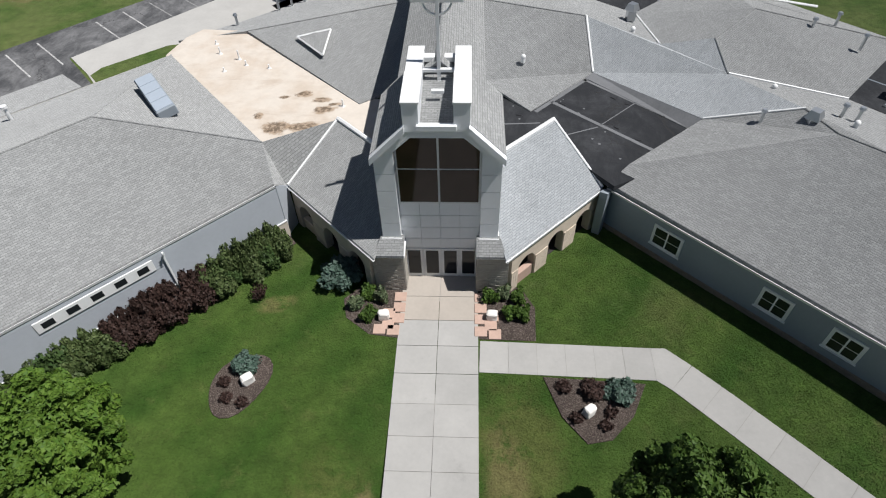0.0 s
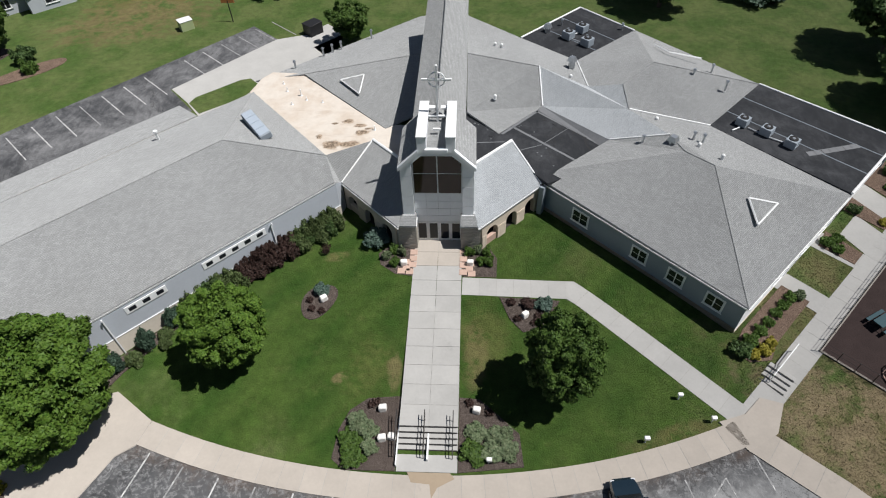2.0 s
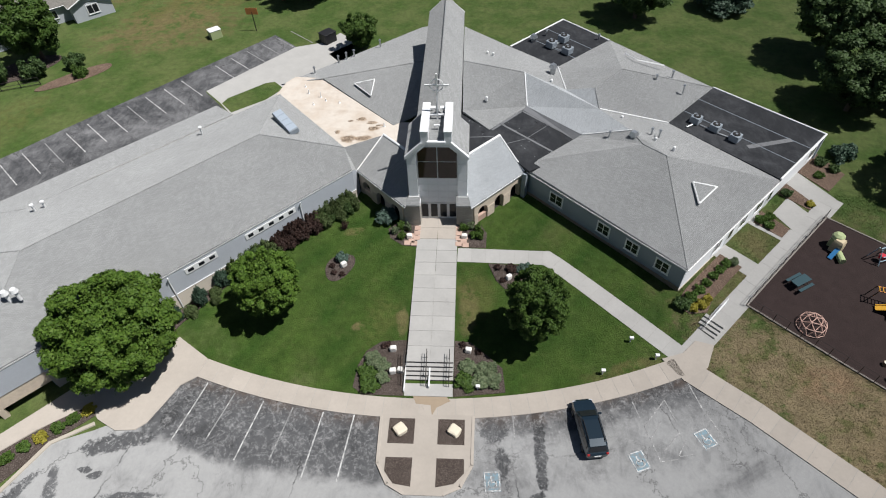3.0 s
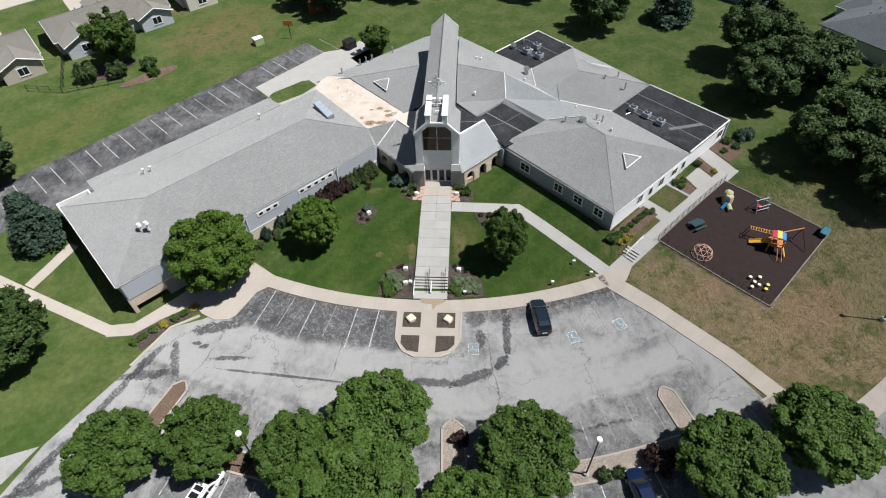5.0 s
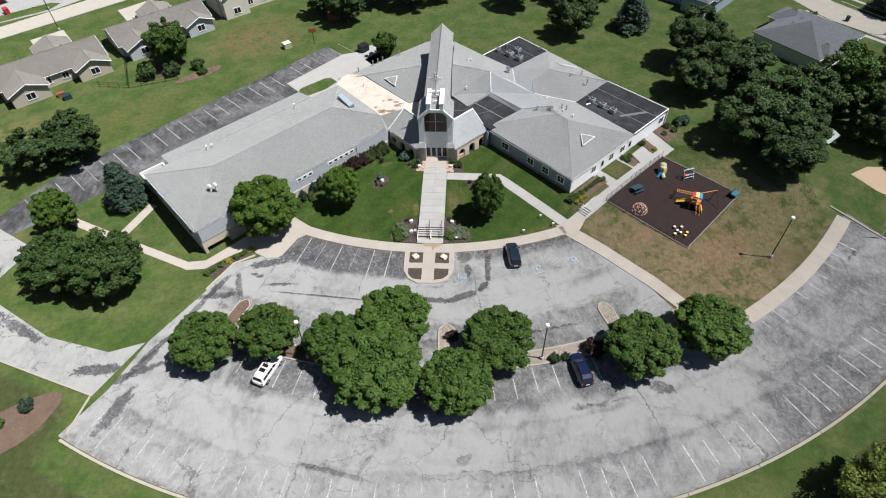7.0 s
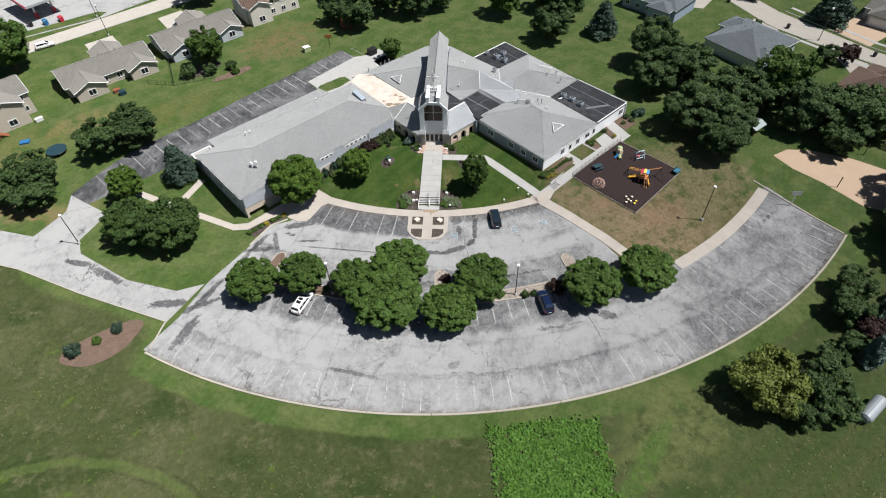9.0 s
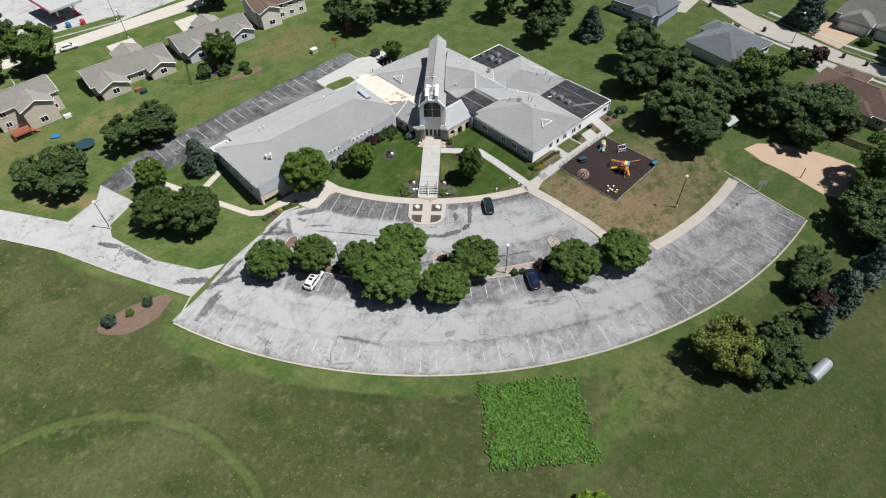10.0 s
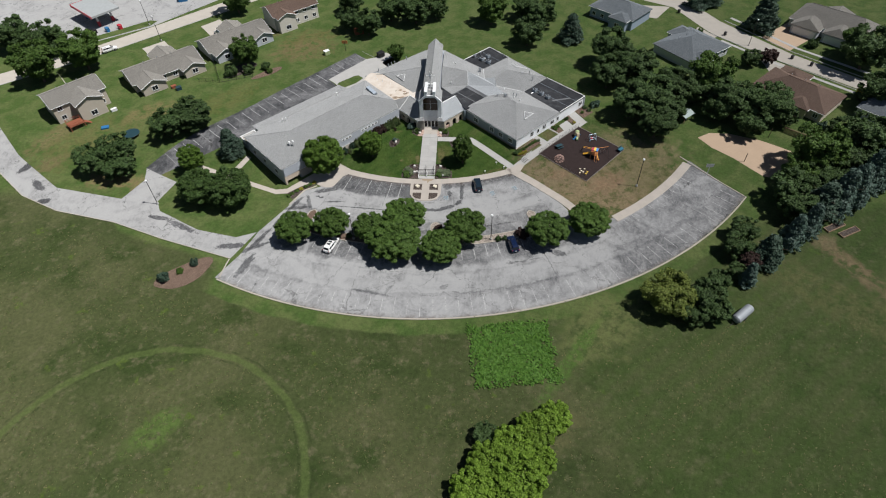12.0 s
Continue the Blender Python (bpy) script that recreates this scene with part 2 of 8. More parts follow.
def asphalt_material(name, light, dark, amount, bands=(), spots=()):
    """Bleached asphalt: clouds of dark and pale, thin cracks, darker bands where cars stand, tar spots."""
    m = Mat(name, 0.92, 0, 0.2).rough_diffuse()
    cloud = m.noise(0.16, 8, 0.68, None, 1.0)
    streak = m.noise(0.9, 8, 0.72, m.stretch(1.0, 0.5, 1, 12), 1.2)
    fine, grit = m.noise(4.5, 6, 0.75), m.noise(40.0, 2)
    k = m.math("MULTIPLY_ADD", cloud, 1.5, m.math("MULTIPLY_ADD", streak, 0.85, m.math("MULTIPLY_ADD", fine, 0.4, amount - 1.505)))
    worn = 0.0
    if bands:
        sep = m.n("ShaderNodeSeparateXYZ")
        m.link(m.pos(), sep.inputs[0])
        dx, dy = m.math("ADD", sep.outputs[0], 1.2), m.math("SUBTRACT", sep.outputs[1], 35.4)
        far = m.math("SQRT", m.math("MULTIPLY_ADD", dx, dx, m.math("MULTIPLY", dy, dy)))
        far = m.math("MULTIPLY_ADD", m.noise(0.5, 5, 0.65), 2.4, m.math("SUBTRACT", far, 1.2))
        for r0, r1, x0, x1, w in bands:
            e = m.math("MULTIPLY", m.ramp(far, r0 - 0.4, r0 + 0.4), m.ramp(far, r1 + 0.9, r1 - 0.9))
            e = m.math("MULTIPLY", e, m.math("MULTIPLY", m.ramp(sep.outputs[0], x0 - 2, x0 + 2), m.ramp(sep.outputs[0], x1 + 2, x1 - 2)))
            k = m.math("MULTIPLY_ADD", e, w, k)
            worn = m.math("MAXIMUM", e, worn)
    for x, y, rx, ry, turn, w in spots:
        k = m.math("MULTIPLY_ADD", m.math("MULTIPLY", m.ellipse(x, y, rx, ry, turn, 0.2, 1.3), m.ramp(fine, 0.30, 0.52)), w, k)
    col = m.mix(m.ramp(k, -0.32, 0.55), light, dark)
    col = m.mix(m.math("MULTIPLY", m.ramp(k, 0.55, 1.0), 0.8), col, tuple(0.45 * v for v in dark))
    if bands:
        vein = m.ramp(m.math("ABSOLUTE", m.math("SUBTRACT", m.noise(0.75, 6, 0.62, None, 0.9), 0.5)), 0.075, 0.0)
        blot = m.ramp(m.noise(1.3, 8, 0.75), 0.50, 0.70)
        # soil washed along the kerbs
        soil = m.math("MAXIMUM", m.ramp(far, 96.4, 98.2), m.math("MULTIPLY", m.ramp(far, 58.8, 57.2), m.ramp(dy, 0.0, -40.0)))
        col = m.mix(m.math("MULTIPLY", soil, m.math("MULTIPLY_ADD", m.ramp(m.noise(0.7, 5, 0.7), 0.40, 0.62), 0.6, 0.15)), col, (0.115, 0.085, 0.068))
        pale = m.math("MULTIPLY", worn, m.math("ADD", m.math("MULTIPLY", m.math("MULTIPLY", vein, m.ramp(fine, 0.42, 0.60)), 0.40), m.math("MULTIPLY", blot, 0.42)))
        col = m.mix(pale, col, (0.40, 0.40, 0.40))
    warp = m.n("ShaderNodeVectorMath")
    warp.operation = "MULTIPLY_ADD"
    nz = m.n("ShaderNodeTexNoise")
    nz.inputs["Scale"].default_value = 0.35
    nz.inputs["Detail"].default_value = 7
    nz.inputs["Roughness"].default_value = 0.65
    m.link(m.pos(), nz.inputs["Vector"])
    m.link(nz.outputs["Color"], warp.inputs[0])
    warp.inputs[1].default_value = (7.0, 7.0, 0.0)
    m.link(m.pos(), warp.inputs[2])
    crack = None
    for sc, wd, lo, hi, ns in ((0.075, 0.0075, 0.38, 0.50, 0.07), (0.5, 0.026, 0.55, 0.64, 0.16)):
        vor = m.n("ShaderNodeTexVoronoi")
        vor.feature = "DISTANCE_TO_EDGE"
        vor.inputs["Scale"].default_value = sc
        m.link(warp.outputs[0], vor.inputs["Vector"])
        c = m.math("MULTIPLY", m.ramp(vor.outputs["Distance"], wd, wd * 0.15), m.ramp(m.noise(ns, 4), lo, hi))
        crack = c if crack is None else m.math("MAXIMUM", crack, c)
    if bands:
        # seams that follow the curve of the lot, and others that run out from its centre
        wob = m.math("MULTIPLY_ADD", m.noise(0.22, 5, 0.6), 1.6, m.math("SUBTRACT", m.noise(1.7, 5, 0.7), 1.3))
        angle = m.math("MULTIPLY", m.math("ARCTAN2", dx, dy), 80.0)
        for turn, length, wide, ns, lo, hi in ((far, 3.05, 0.045, 0.06, 0.48, 0.60), (angle, 8.6, 0.05, 0.05, 0.46, 0.58), (far, 6.1, 0.16, 0.035, 0.54, 0.62)):
            line = m.math("PINGPONG", m.math("ADD", turn, wob), length)
            c = m.math("MULTIPLY", m.ramp(line, wide * 2.2, wide * 0.4), m.math("MULTIPLY", m.ramp(m.noise(ns, 5, 0.6, m.stretch(1, 1, 1, 10 * length)), lo, hi), m.ramp(m.noise(0.9, 5, 0.7), 0.36, 0.56)))
            crack = m.math("MAXIMUM", m.math("MULTIPLY", crack, 0.88), c)
    col = m.mix(m.math("MULTIPLY", crack, 0.8), col, (0.04, 0.04, 0.041))
    m.color(m.scale(col, m.math("MULTIPLY_ADD", grit, 0.35, m.math("MULTIPLY_ADD", fine, 0.4, 0.63))))
    m.bump(m.math("SUBTRACT", grit, crack), 0.4, 0.02)
    return m.m


def concrete_material(name, c, rnd=0.07):
    m = Mat(name, 0.88, 0, 0.25).rough_diffuse()
    a, b, d = m.noise(0.45, 5, 0.65), m.noise(5.0, 4, 0.7), m.noise(45, 2)
    f = m.math("MULTIPLY_ADD", a, 0.34, m.math("MULTIPLY_ADD", b, 0.16, m.math("MULTIPLY_ADD", m.rand(), rnd, 0.73)))
    col = m.scale(c, f)
    col = m.mix(m.math("MULTIPLY", m.ramp(m.noise(1.1, 5, 0.7), 0.6, 0.8), 0.35), col, tuple(0.55 * v for v in c))
    m.color(col)
    m.bump(d, 0.3, 0.01)
    return m.m


def shingle_material(name, c1, c2, turn, worn=0.0):
    """Asphalt shingles in courses along one direction."""
    m = Mat(name, 0.93, 0, 0.2).rough_diffuse()
    bt = m.n("ShaderNodeTexBrick")
    bt.inputs["Scale"].default_value = 1.0
    bt.inputs["Brick Width"].default_value = 0.27
    bt.inputs["Row Height"].default_value = 0.115
    bt.inputs["Mortar Size"].default_value = 0.012
    bt.inputs["Mortar Smooth"].default_value = 0.3
    bt.inputs["Bias"].default_value = 0.0
    bt.inputs["Color1"].default_value = rgb(c1)
    bt.inputs["Color2"].default_value = rgb(c2)
    bt.inputs["Mortar"].default_value = rgb(tuple(0.70 * v for v in c1))
    m.link(m.stretch(1, 1, 1, -turn), bt.inputs["Vector"])
    a, b = m.noise(0.13, 4), m.noise(11.0, 5, 0.8)
    f = m.math("MULTIPLY_ADD", a, 0.26, m.math("MULTIPLY_ADD", b, 1.0, m.math("MULTIPLY_ADD", m.noise(0.9, 5, 0.7), 0.24, 0.285)))
    col = m.scale(bt.outputs["Color"], f)
    if worn:
        col = m.mix(m.math("MULTIPLY", m.ramp(m.noise(0.5, 4), 0.5, 0.75), worn), col, tuple(0.6 * v for v in c1))
    m.color(col)
    m.bump(m.math("MULTIPLY_ADD", b, 0.7, bt.outputs["Fac"]), 0.5, -0.02)
    return m.m


def leaf_material(name, c1, c2, trans=0.22):
    m = Mat(name, 0.62, 0, 0.25)
    col = m.mix(m.island(), c1, c2)
    col = m.scale(col, m.math("MULTIPLY_ADD", m.noise(0.9, 3), 0.9, m.math("MULTIPLY_ADD", m.rand(), 0.25, 0.45)))
    m.color(col)
    tr = m.n("ShaderNodeBsdfTranslucent")
    m.link(col, tr.inputs["Color"])
    mx = m.n("ShaderNodeMixShader")
    mx.inputs[0].default_value = trans
    m.link(m.b.outputs[0], mx.inputs[1])
    m.link(tr.outputs[0], mx.inputs[2])
    m.link(mx.outputs[0], m.t.nodes["Material Output"].inputs["Surface"])
    return m.m


def glass_material(name, tint, spec=0.5):
    m = Mat(name, 0.06, 0, spec)
    m.color(m.scale(tint, m.math("MULTIPLY_ADD", m.noise(0.7, 2), 0.8, 0.6)))
    return m.m


GRASS = grass_material()
BANDS = ((57.0, 62.6, -24, -3, 0.80), (57.0, 59.2, 5, 27, 0.55), (58.8, 63.6, 2, 24, 0.12), (70.6, 76.4, -30, 28, 0.40), (78.2, 84.2, -32, 34, 0.46), (92.0, 98.5, -45, 78, 0.12), (91.4, 91.6, -40, 60, 0.50), (69.7, 69.9, -25, 28, 0.40), (86.0, 86.1, -30, 44, 0.40), (66.0, 66.1, -30, 26, 0.35), (80.5, 98.5, 42, 80, 0.32))
SPOTS = ((-32.6, -33.6, 5.0, 0.45, 66, 0.7), (-30.6, -29.2, 2.4, 0.5, 60, 0.7), (-36.0, -40.5, 3.6, 0.4, 60, 0.6), (-37.5, -49.3, 3.6, 0.9, 72, 0.7), (30.5, -44.0, 1.5, 0.8, -10, 0.7), (-9.0, -56.0, 4.0, 0.3, -12, 0.35), (-5.5, -55.0, 1.2, 0.3, 60, 0.35), (6.0, -54.0, 0.9, 0.6, 20, 0.4),
         (8.9, -23.4, 0.42, 4.6, 0, 0.85), (8.2, -28.3, 1.3, 0.45, 58, 0.8), (5.2, -30.2, 2.8, 0.55, 23, 0.75), (1.0, -31.0, 2.4, 0.5, -3, 0.7), (-4.2, -30.7, 3.4, 0.25, -2, 0.6), (5.4, -22.6, 1.1, 1.0, 0, 0.55), (6.0, -25.2, 0.45, 1.0, 0, 0.8),
         (-24.9, -27.2, 0.55, 0.32, 20, 0.9), (-21.6, -28.6, 2.2, 0.30, 4, 0.7), (-25.8, -26.8, 0.6, 0.25, 0, 0.9), (-20.8, -22.4, 0.55, 0.7, -30, 0.7), (-24.5, -24.6, 2.8, 0.7, 14, 0.9), (-15.2, -30.6, 7.0, 0.16, -5, 0.7), (-30.2, -30.9, 3.0, 0.55, 10, 0.7), (-27.5, -29.0, 0.5, 2.4, 20, 0.6),
         (-38.0, -44.5, 4.8, 0.6, 28, 0.7), (-36.5, -42.2, 3.0, 0.5, 62, 0.7), (17.0, -18.9, 5.0, 0.9, 18, 0.5))
DRIVE_SPOTS = ((-42.0, -43.6, 3.4, 0.8, 8, 1.0), (-56.0, -37.6, 4.2, 0.7, -26, 0.8), (-62.0, -35.0, 3.0, 0.6, -10, 1.0), (-93.0, -30.0, 1.8, 0.9, 10, 1.1), (-104.0, -17.5, 2.4, 1.1, 60, 1.1), (-97.5, -24.0, 3.0, 0.9, -40, 0.9))
ASPHALT = asphalt_material("asphalt_weathered", (0.355, 0.357, 0.355), (0.100, 0.102, 0.106), -0.06, BANDS, SPOTS)
ASPHALT_DRIVE = asphalt_material("asphalt_drive", (0.36, 0.36, 0.355), (0.11, 0.11, 0.115), -0.08, (), DRIVE_SPOTS)
ASPHALT_DARK = asphalt_material("asphalt_sealed", (0.235, 0.235, 0.24), (0.046, 0.048, 0.052), 0.34)
CONCRETE = concrete_material("concrete", (0.425, 0.418, 0.402))
CONCRETE_TAN = concrete_material("concrete_tan", (0.44, 0.40, 0.355))
KERB = concrete_material("kerb_concrete", (0.41, 0.375, 0.32))
STREET = concrete_material("street_concrete", (0.42, 0.39, 0.345))
JOINT = concrete_material("joint_concrete", (0.37, 0.36, 0.34))
SAND = plain("sand", (0.35, 0.262, 0.185), 0.95, 0, 0.2, 3.0, 0.5)


def mulch_material(name, dark, chip):
    """Shredded bark: dark crumbs with paler chips."""
    m = Mat(name, 0.95, 0, 0.15).rough_diffuse()
    a, b = m.noise(7.0, 5, 0.8), m.noise(19.0, 3, 0.8)
    col = m.mix(m.ramp(b, 0.48, 0.66), dark, chip)
    m.color(m.scale(col, m.math("MULTIPLY_ADD", a, 1.1, m.math("MULTIPLY_ADD", m.noise(0.8, 3), 0.6, 0.15))))
    m.bump(m.math("ADD", a, b), 1.0, 0.06)
    return m.m


MULCH = mulch_material("mulch", (0.060, 0.046, 0.040), (0.190, 0.160, 0.140))
MULCH_RED = mulch_material("mulch_red", (0.125, 0.085, 0.064), (0.270, 0.200, 0.155))
GRAVEL = mulch_material("gravel", (0.24, 0.205, 0.175), (0.62, 0.55, 0.48))
RUBBER = plain("playground_mulch", (0.030, 0.021, 0.020), 0.95, 0, 0.5, 10.0, 0.9, 0.15, 0.04)
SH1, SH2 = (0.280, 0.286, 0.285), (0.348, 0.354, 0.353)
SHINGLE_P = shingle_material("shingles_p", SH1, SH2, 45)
SHINGLE_Q = shingle_material("shingles_q", SH1, SH2, -45)
SHINGLE_X = shingle_material("shingles_x", SH1, SH2, 0)
SHINGLE_Y = shingle_material("shingles_y", SH1, SH2, 90)
# the same shingles in a brighter copy, with sunlight put into the colour
SHINGLE_LIT = shingle_material("shingles_lit", (0.375, 0.395, 0.41), (0.445, 0.465, 0.48), 45)
SHINGLE_HOUSE = shingle_material("shingles_house", (0.215, 0.205, 0.185), (0.265, 0.252, 0.228), 45, 0.25)
SHINGLE_BROWN = shingle_material("shingles_brown", (0.135, 0.092, 0.072), (0.17, 0.12, 0.095), 45, 0.3)
SHINGLE_BLUE = shingle_material("shingles_bluegrey", (0.15, 0.17, 0.185), (0.19, 0.21, 0.225), 45, 0.3)
MEMBRANE_BLACK = asphalt_material("black_membrane", (0.100, 0.103, 0.110), (0.030, 0.032, 0.036), 0.50)
WHITE_TRIM = plain("white_trim", (0.74, 0.75, 0.75), 0.5, 0, 0.1)
WHITE_PANEL = plain("white_panel", (0.79, 0.81, 0.83), 0.42, 0, 0.1, 3.0, 0.05)
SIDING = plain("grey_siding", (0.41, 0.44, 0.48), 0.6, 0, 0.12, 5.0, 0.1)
# siding darkened for walls in shade; also plain dark metal on the roofs
SIDING_DARK = plain("blue_grey_shade_and_metal", (0.25, 0.285, 0.32), 0.6, 0, 0.12, 5.0, 0.1)
STONE = plain("limestone", (0.56, 0.48, 0.39), 0.9, 0, 0.35, 4.0, 0.7, 0.2, 0.03)
STONE_BROWN = plain("brown_fieldstone", (0.25, 0.205, 0.16), 0.95, 0, 0.5, 5.0, 0.8, 0.15, 0.03)
STONE_GREY = plain("split_block", (0.36, 0.34, 0.30), 0.9, 0, 0.35, 6.0, 0.7, 0.2, 0.03)
MORTAR = plain("mortar", (0.40, 0.37, 0.32), 0.95, 0, 0.2)
DARK_GLASS = glass_material("dark_glass", (0.016, 0.018, 0.022), 0.32)
BROWN_GLASS = glass_material("bronze_glass", (0.046, 0.028, 0.021), 0.28)
STEEL = plain("galvanised_steel", (0.52, 0.54, 0.56), 0.4, 0.85, 0.15, 6.0, 0.1)
DARK_METAL = plain("dark_bronze_metal", (0.045, 0.042, 0.04), 0.45, 0.5, 0.2)
BLACK = plain("black_plastic", (0.018, 0.018, 0.02), 0.5, 0, 0.3)


def worn_paint(name, c, under, lo, hi):
    """Road paint rubbed through to the asphalt."""
    m = Mat(name, 0.88, 0, 0.2)
    col = m.mix(m.ramp(m.noise(2.6, 6, 0.75), lo, hi), c, under)
    m.color(m.scale(col, m.math("MULTIPLY_ADD", m.noise(0.3, 3), 0.5, 0.72)))
    return m.m


LINE_PAINT = worn_paint("worn_white_paint", (0.56, 0.56, 0.55), (0.24, 0.24, 0.24), 0.42, 0.60)
FAINT_PAINT = worn_paint("faint_white_paint", (0.50, 0.50, 0.49), (0.23, 0.23, 0.23), 0.32, 0.52)
BLUE_PAINT = worn_paint("worn_blue_paint", (0.18, 0.27, 0.32), (0.20, 0.21, 0.215), 0.40, 0.60)
BARK = plain("bark", (0.12, 0.092, 0.07), 0.95, 0, 0.5, 9.0, 1.0, 0.15, 0.04)
WOOD = plain("weathered_wood", (0.24, 0.165, 0.105), 0.85, 0, 0.35, 6.0, 0.4)
CEDAR = plain("orange_cedar", (0.50, 0.20, 0.065), 0.7, 0, 0.3, 6.0, 0.3)
RED_WOOD = plain("red_stained_wood", (0.26, 0.085, 0.045), 0.8, 0, 0.3)
PAVER = plain("pink_paver", (0.46, 0.325, 0.265), 0.9, 0, 0.3)


def membrane_material():
    """White roofing membrane with tan dirt and puddle stains."""
    m = Mat("white_membrane", 0.75, 0, 0.3)
    a, b = m.noise(0.35, 5, 0.65), m.noise(1.6, 5, 0.7)
    col = m.mix(m.ramp(a, 0.40, 0.66), (0.600, 0.545, 0.480), (0.530, 0.455, 0.380))
    line = m.noise(0.55, 7, 0.7, m.stretch(0.35, 1.6, 1, 45), 0.6)
    col = m.mix(m.math("MULTIPLY", m.ramp(line, 0.56, 0.70), 0.4), col, (0.40, 0.31, 0.235))
    for x, y, rx, ry in ((-10.1, 8.3, 0.62, 0.50), (-8.5, 8.4, 0.70, 0.36), (-9.1, 12.0, 0.45, 0.26), (-7.8, 11.3, 0.48, 0.24), (-7.5, 10.2, 0.50, 0.30), (-11.5, 9.5, 0.22, 0.26), (-10.3, 11.6, 0.28, 0.16), (-7.0, 10.8, 0.3, 0.14)):
        ring = m.ellipse(x, y, rx * 1.25, ry * 1.25, 12, 0.30, 1.6)
        col = m.mix(m.math("MULTIPLY", ring, 0.7), col, (0.30, 0.205, 0.125))
        col = m.mix(m.math("MULTIPLY", m.ellipse(x - 0.1, y, rx, ry, 12, 0.25, 3.0), m.math("MULTIPLY", 0.8, m.ramp(m.noise(3.5, 5, 0.7), 0.38, 0.56))), col, (0.085, 0.060, 0.040))
    m.color(m.scale(col, m.math("MULTIPLY_ADD", b, 0.25, 0.87)))
    m.bump(b, 0.2, 0.02)
    return m.m


MEMBRANE_WHITE = membrane_material()


# ---- helpers for meshes ----
def ground_z(y):
    """The ground falls gently from the church towards the parking lot."""
    s = min(max((-4.0 - y) / 18.0, 0.0), 1.0)
    return -1.2 * s * s * (3 - 2 * s)


def empty(name, x=0.0, y=0.0, z=0.0, turn=0.0):
    ob = new(name)
    ob.matrix_world = pose(x, y, z, 0, 0, turn)
    ob.empty_display_size = 0.3
    return ob


def mesh_of(name, bm, mat, smooth=False):
    me = bpy.data.meshes.new(name)
    bm.normal_update()
    bm.to_mesh(me)
    bm.free()
    for k in (mat if isinstance(mat, (list, tuple)) else (mat,)):
        me.materials.append(k)
    if smooth:
        for p in me.polygons:
            p.use_smooth = True
    return me


def part(name, bm, mat, parent=None, label="", at=None, smooth=False):
    """Links a bmesh, or mesh data, as one object, under a thing or a part."""
    me = bm if isinstance(bm, bpy.types.Mesh) else mesh_of(name, bm, mat, smooth)
    ob = new(name, me)
    if parent is not None:
        ob.parent = parent
    if at is not None:
        ob.matrix_local = at
    if label:
        ob["label"] = label
    return ob


def add_box(bm, x0, y0, z0, x1, y1, z1, bev=0.0, m=None):
    r = bmesh.ops.create_cube(bm, size=1.0)
    mat = Matrix.Translation(((x0 + x1) / 2, (y0 + y1) / 2, (z0 + z1) / 2)) @ Matrix.Diagonal((x1 - x0, y1 - y0, z1 - z0, 1))
    if m is not None:
        mat = m @ mat
    bmesh.ops.transform(bm, matrix=mat, verts=r["verts"])
    if bev:
        edges = list({e for v in r["verts"] for e in v.link_edges})
        bmesh.ops.bevel(bm, geom=edges, offset=bev, segments=1, affect="EDGES")
    return bm


def box(x0, y0, z0, x1, y1, z1, bev=0.0, m=None):
    return add_box(bmesh.new(), x0, y0, z0, x1, y1, z1, bev, m)


def add_rod(bm, a, b, r0, r1=None, sides=8):
    a, b = Vector(a), Vector(b)
    d = b - a
    q = bmesh.ops.create_cone(bm, cap_ends=True, segments=sides, radius1=r0, radius2=r0 if r1 is None else r1, depth=d.length)
    bmesh.ops.transform(bm, matrix=Matrix.Translation((a + b) / 2) @ d.to_track_quat("Z", "Y").to_matrix().to_4x4(), verts=q["verts"])
    return bm


def rod(a, b, r0, r1=None, sides=8):
    return add_rod(bmesh.new(), a, b, r0, r1, sides)


def add_prism(bm, pts, z0, z1):
    lo = [bm.verts.new((p[0], p[1], z0)) for p in pts]
    hi = [bm.verts.new((p[0], p[1], z1)) for p in pts]
    bm.faces.new(hi)
    bm.faces.new(lo[::-1])
    for i in range(len(pts)):
        j = (i + 1) % len(pts)
        bm.faces.new((lo[i], lo[j], hi[j], hi[i]))
    return bm


def ccw(pts):
    a = sum(p[0] * q[1] - q[0] * p[1] for p, q in zip(pts, pts[1:] + pts[:1]))
    return list(pts) if a > 0 else list(pts)[::-1]


def prism(pts, z0, z1):
    return add_prism(bmesh.new(), ccw(pts), z0, z1)


def sheet(faces, thick):
    """A roof or slab from polygons of points, with real thickness below."""
    bm = bmesh.new()
    made = {}
    tops = []
    for poly in faces:
        vs = []
        for p in poly:
            key = tuple(round(c, 3) for c in p)
            if key not in made:
                made[key] = bm.verts.new(p)
            vs.append(made[key])
        tops.append(bm.faces.new(vs))
    bmesh.ops.triangulate(bm, faces=[f for f in tops if len(f.verts) > 4])
    bmesh.ops.recalc_face_normals(bm, faces=bm.faces[:])
    if sum(f.normal.z for f in bm.faces) < 0:
        bmesh.ops.reverse_faces(bm, faces=bm.faces[:])
    top = bm.faces[:]
    r = bmesh.ops.extrude_face_region(bm, geom=top)
    vs = [v for v in r["geom"] if isinstance(v, bmesh.types.BMVert)]
    bmesh.ops.translate(bm, vec=(0, 0, thick), verts=vs)
    bmesh.ops.translate(bm, vec=(0, 0, -thick), verts=bm.verts[:])
    bmesh.ops.recalc_face_normals(bm, faces=bm.faces[:])
    return bm


FOOT = []


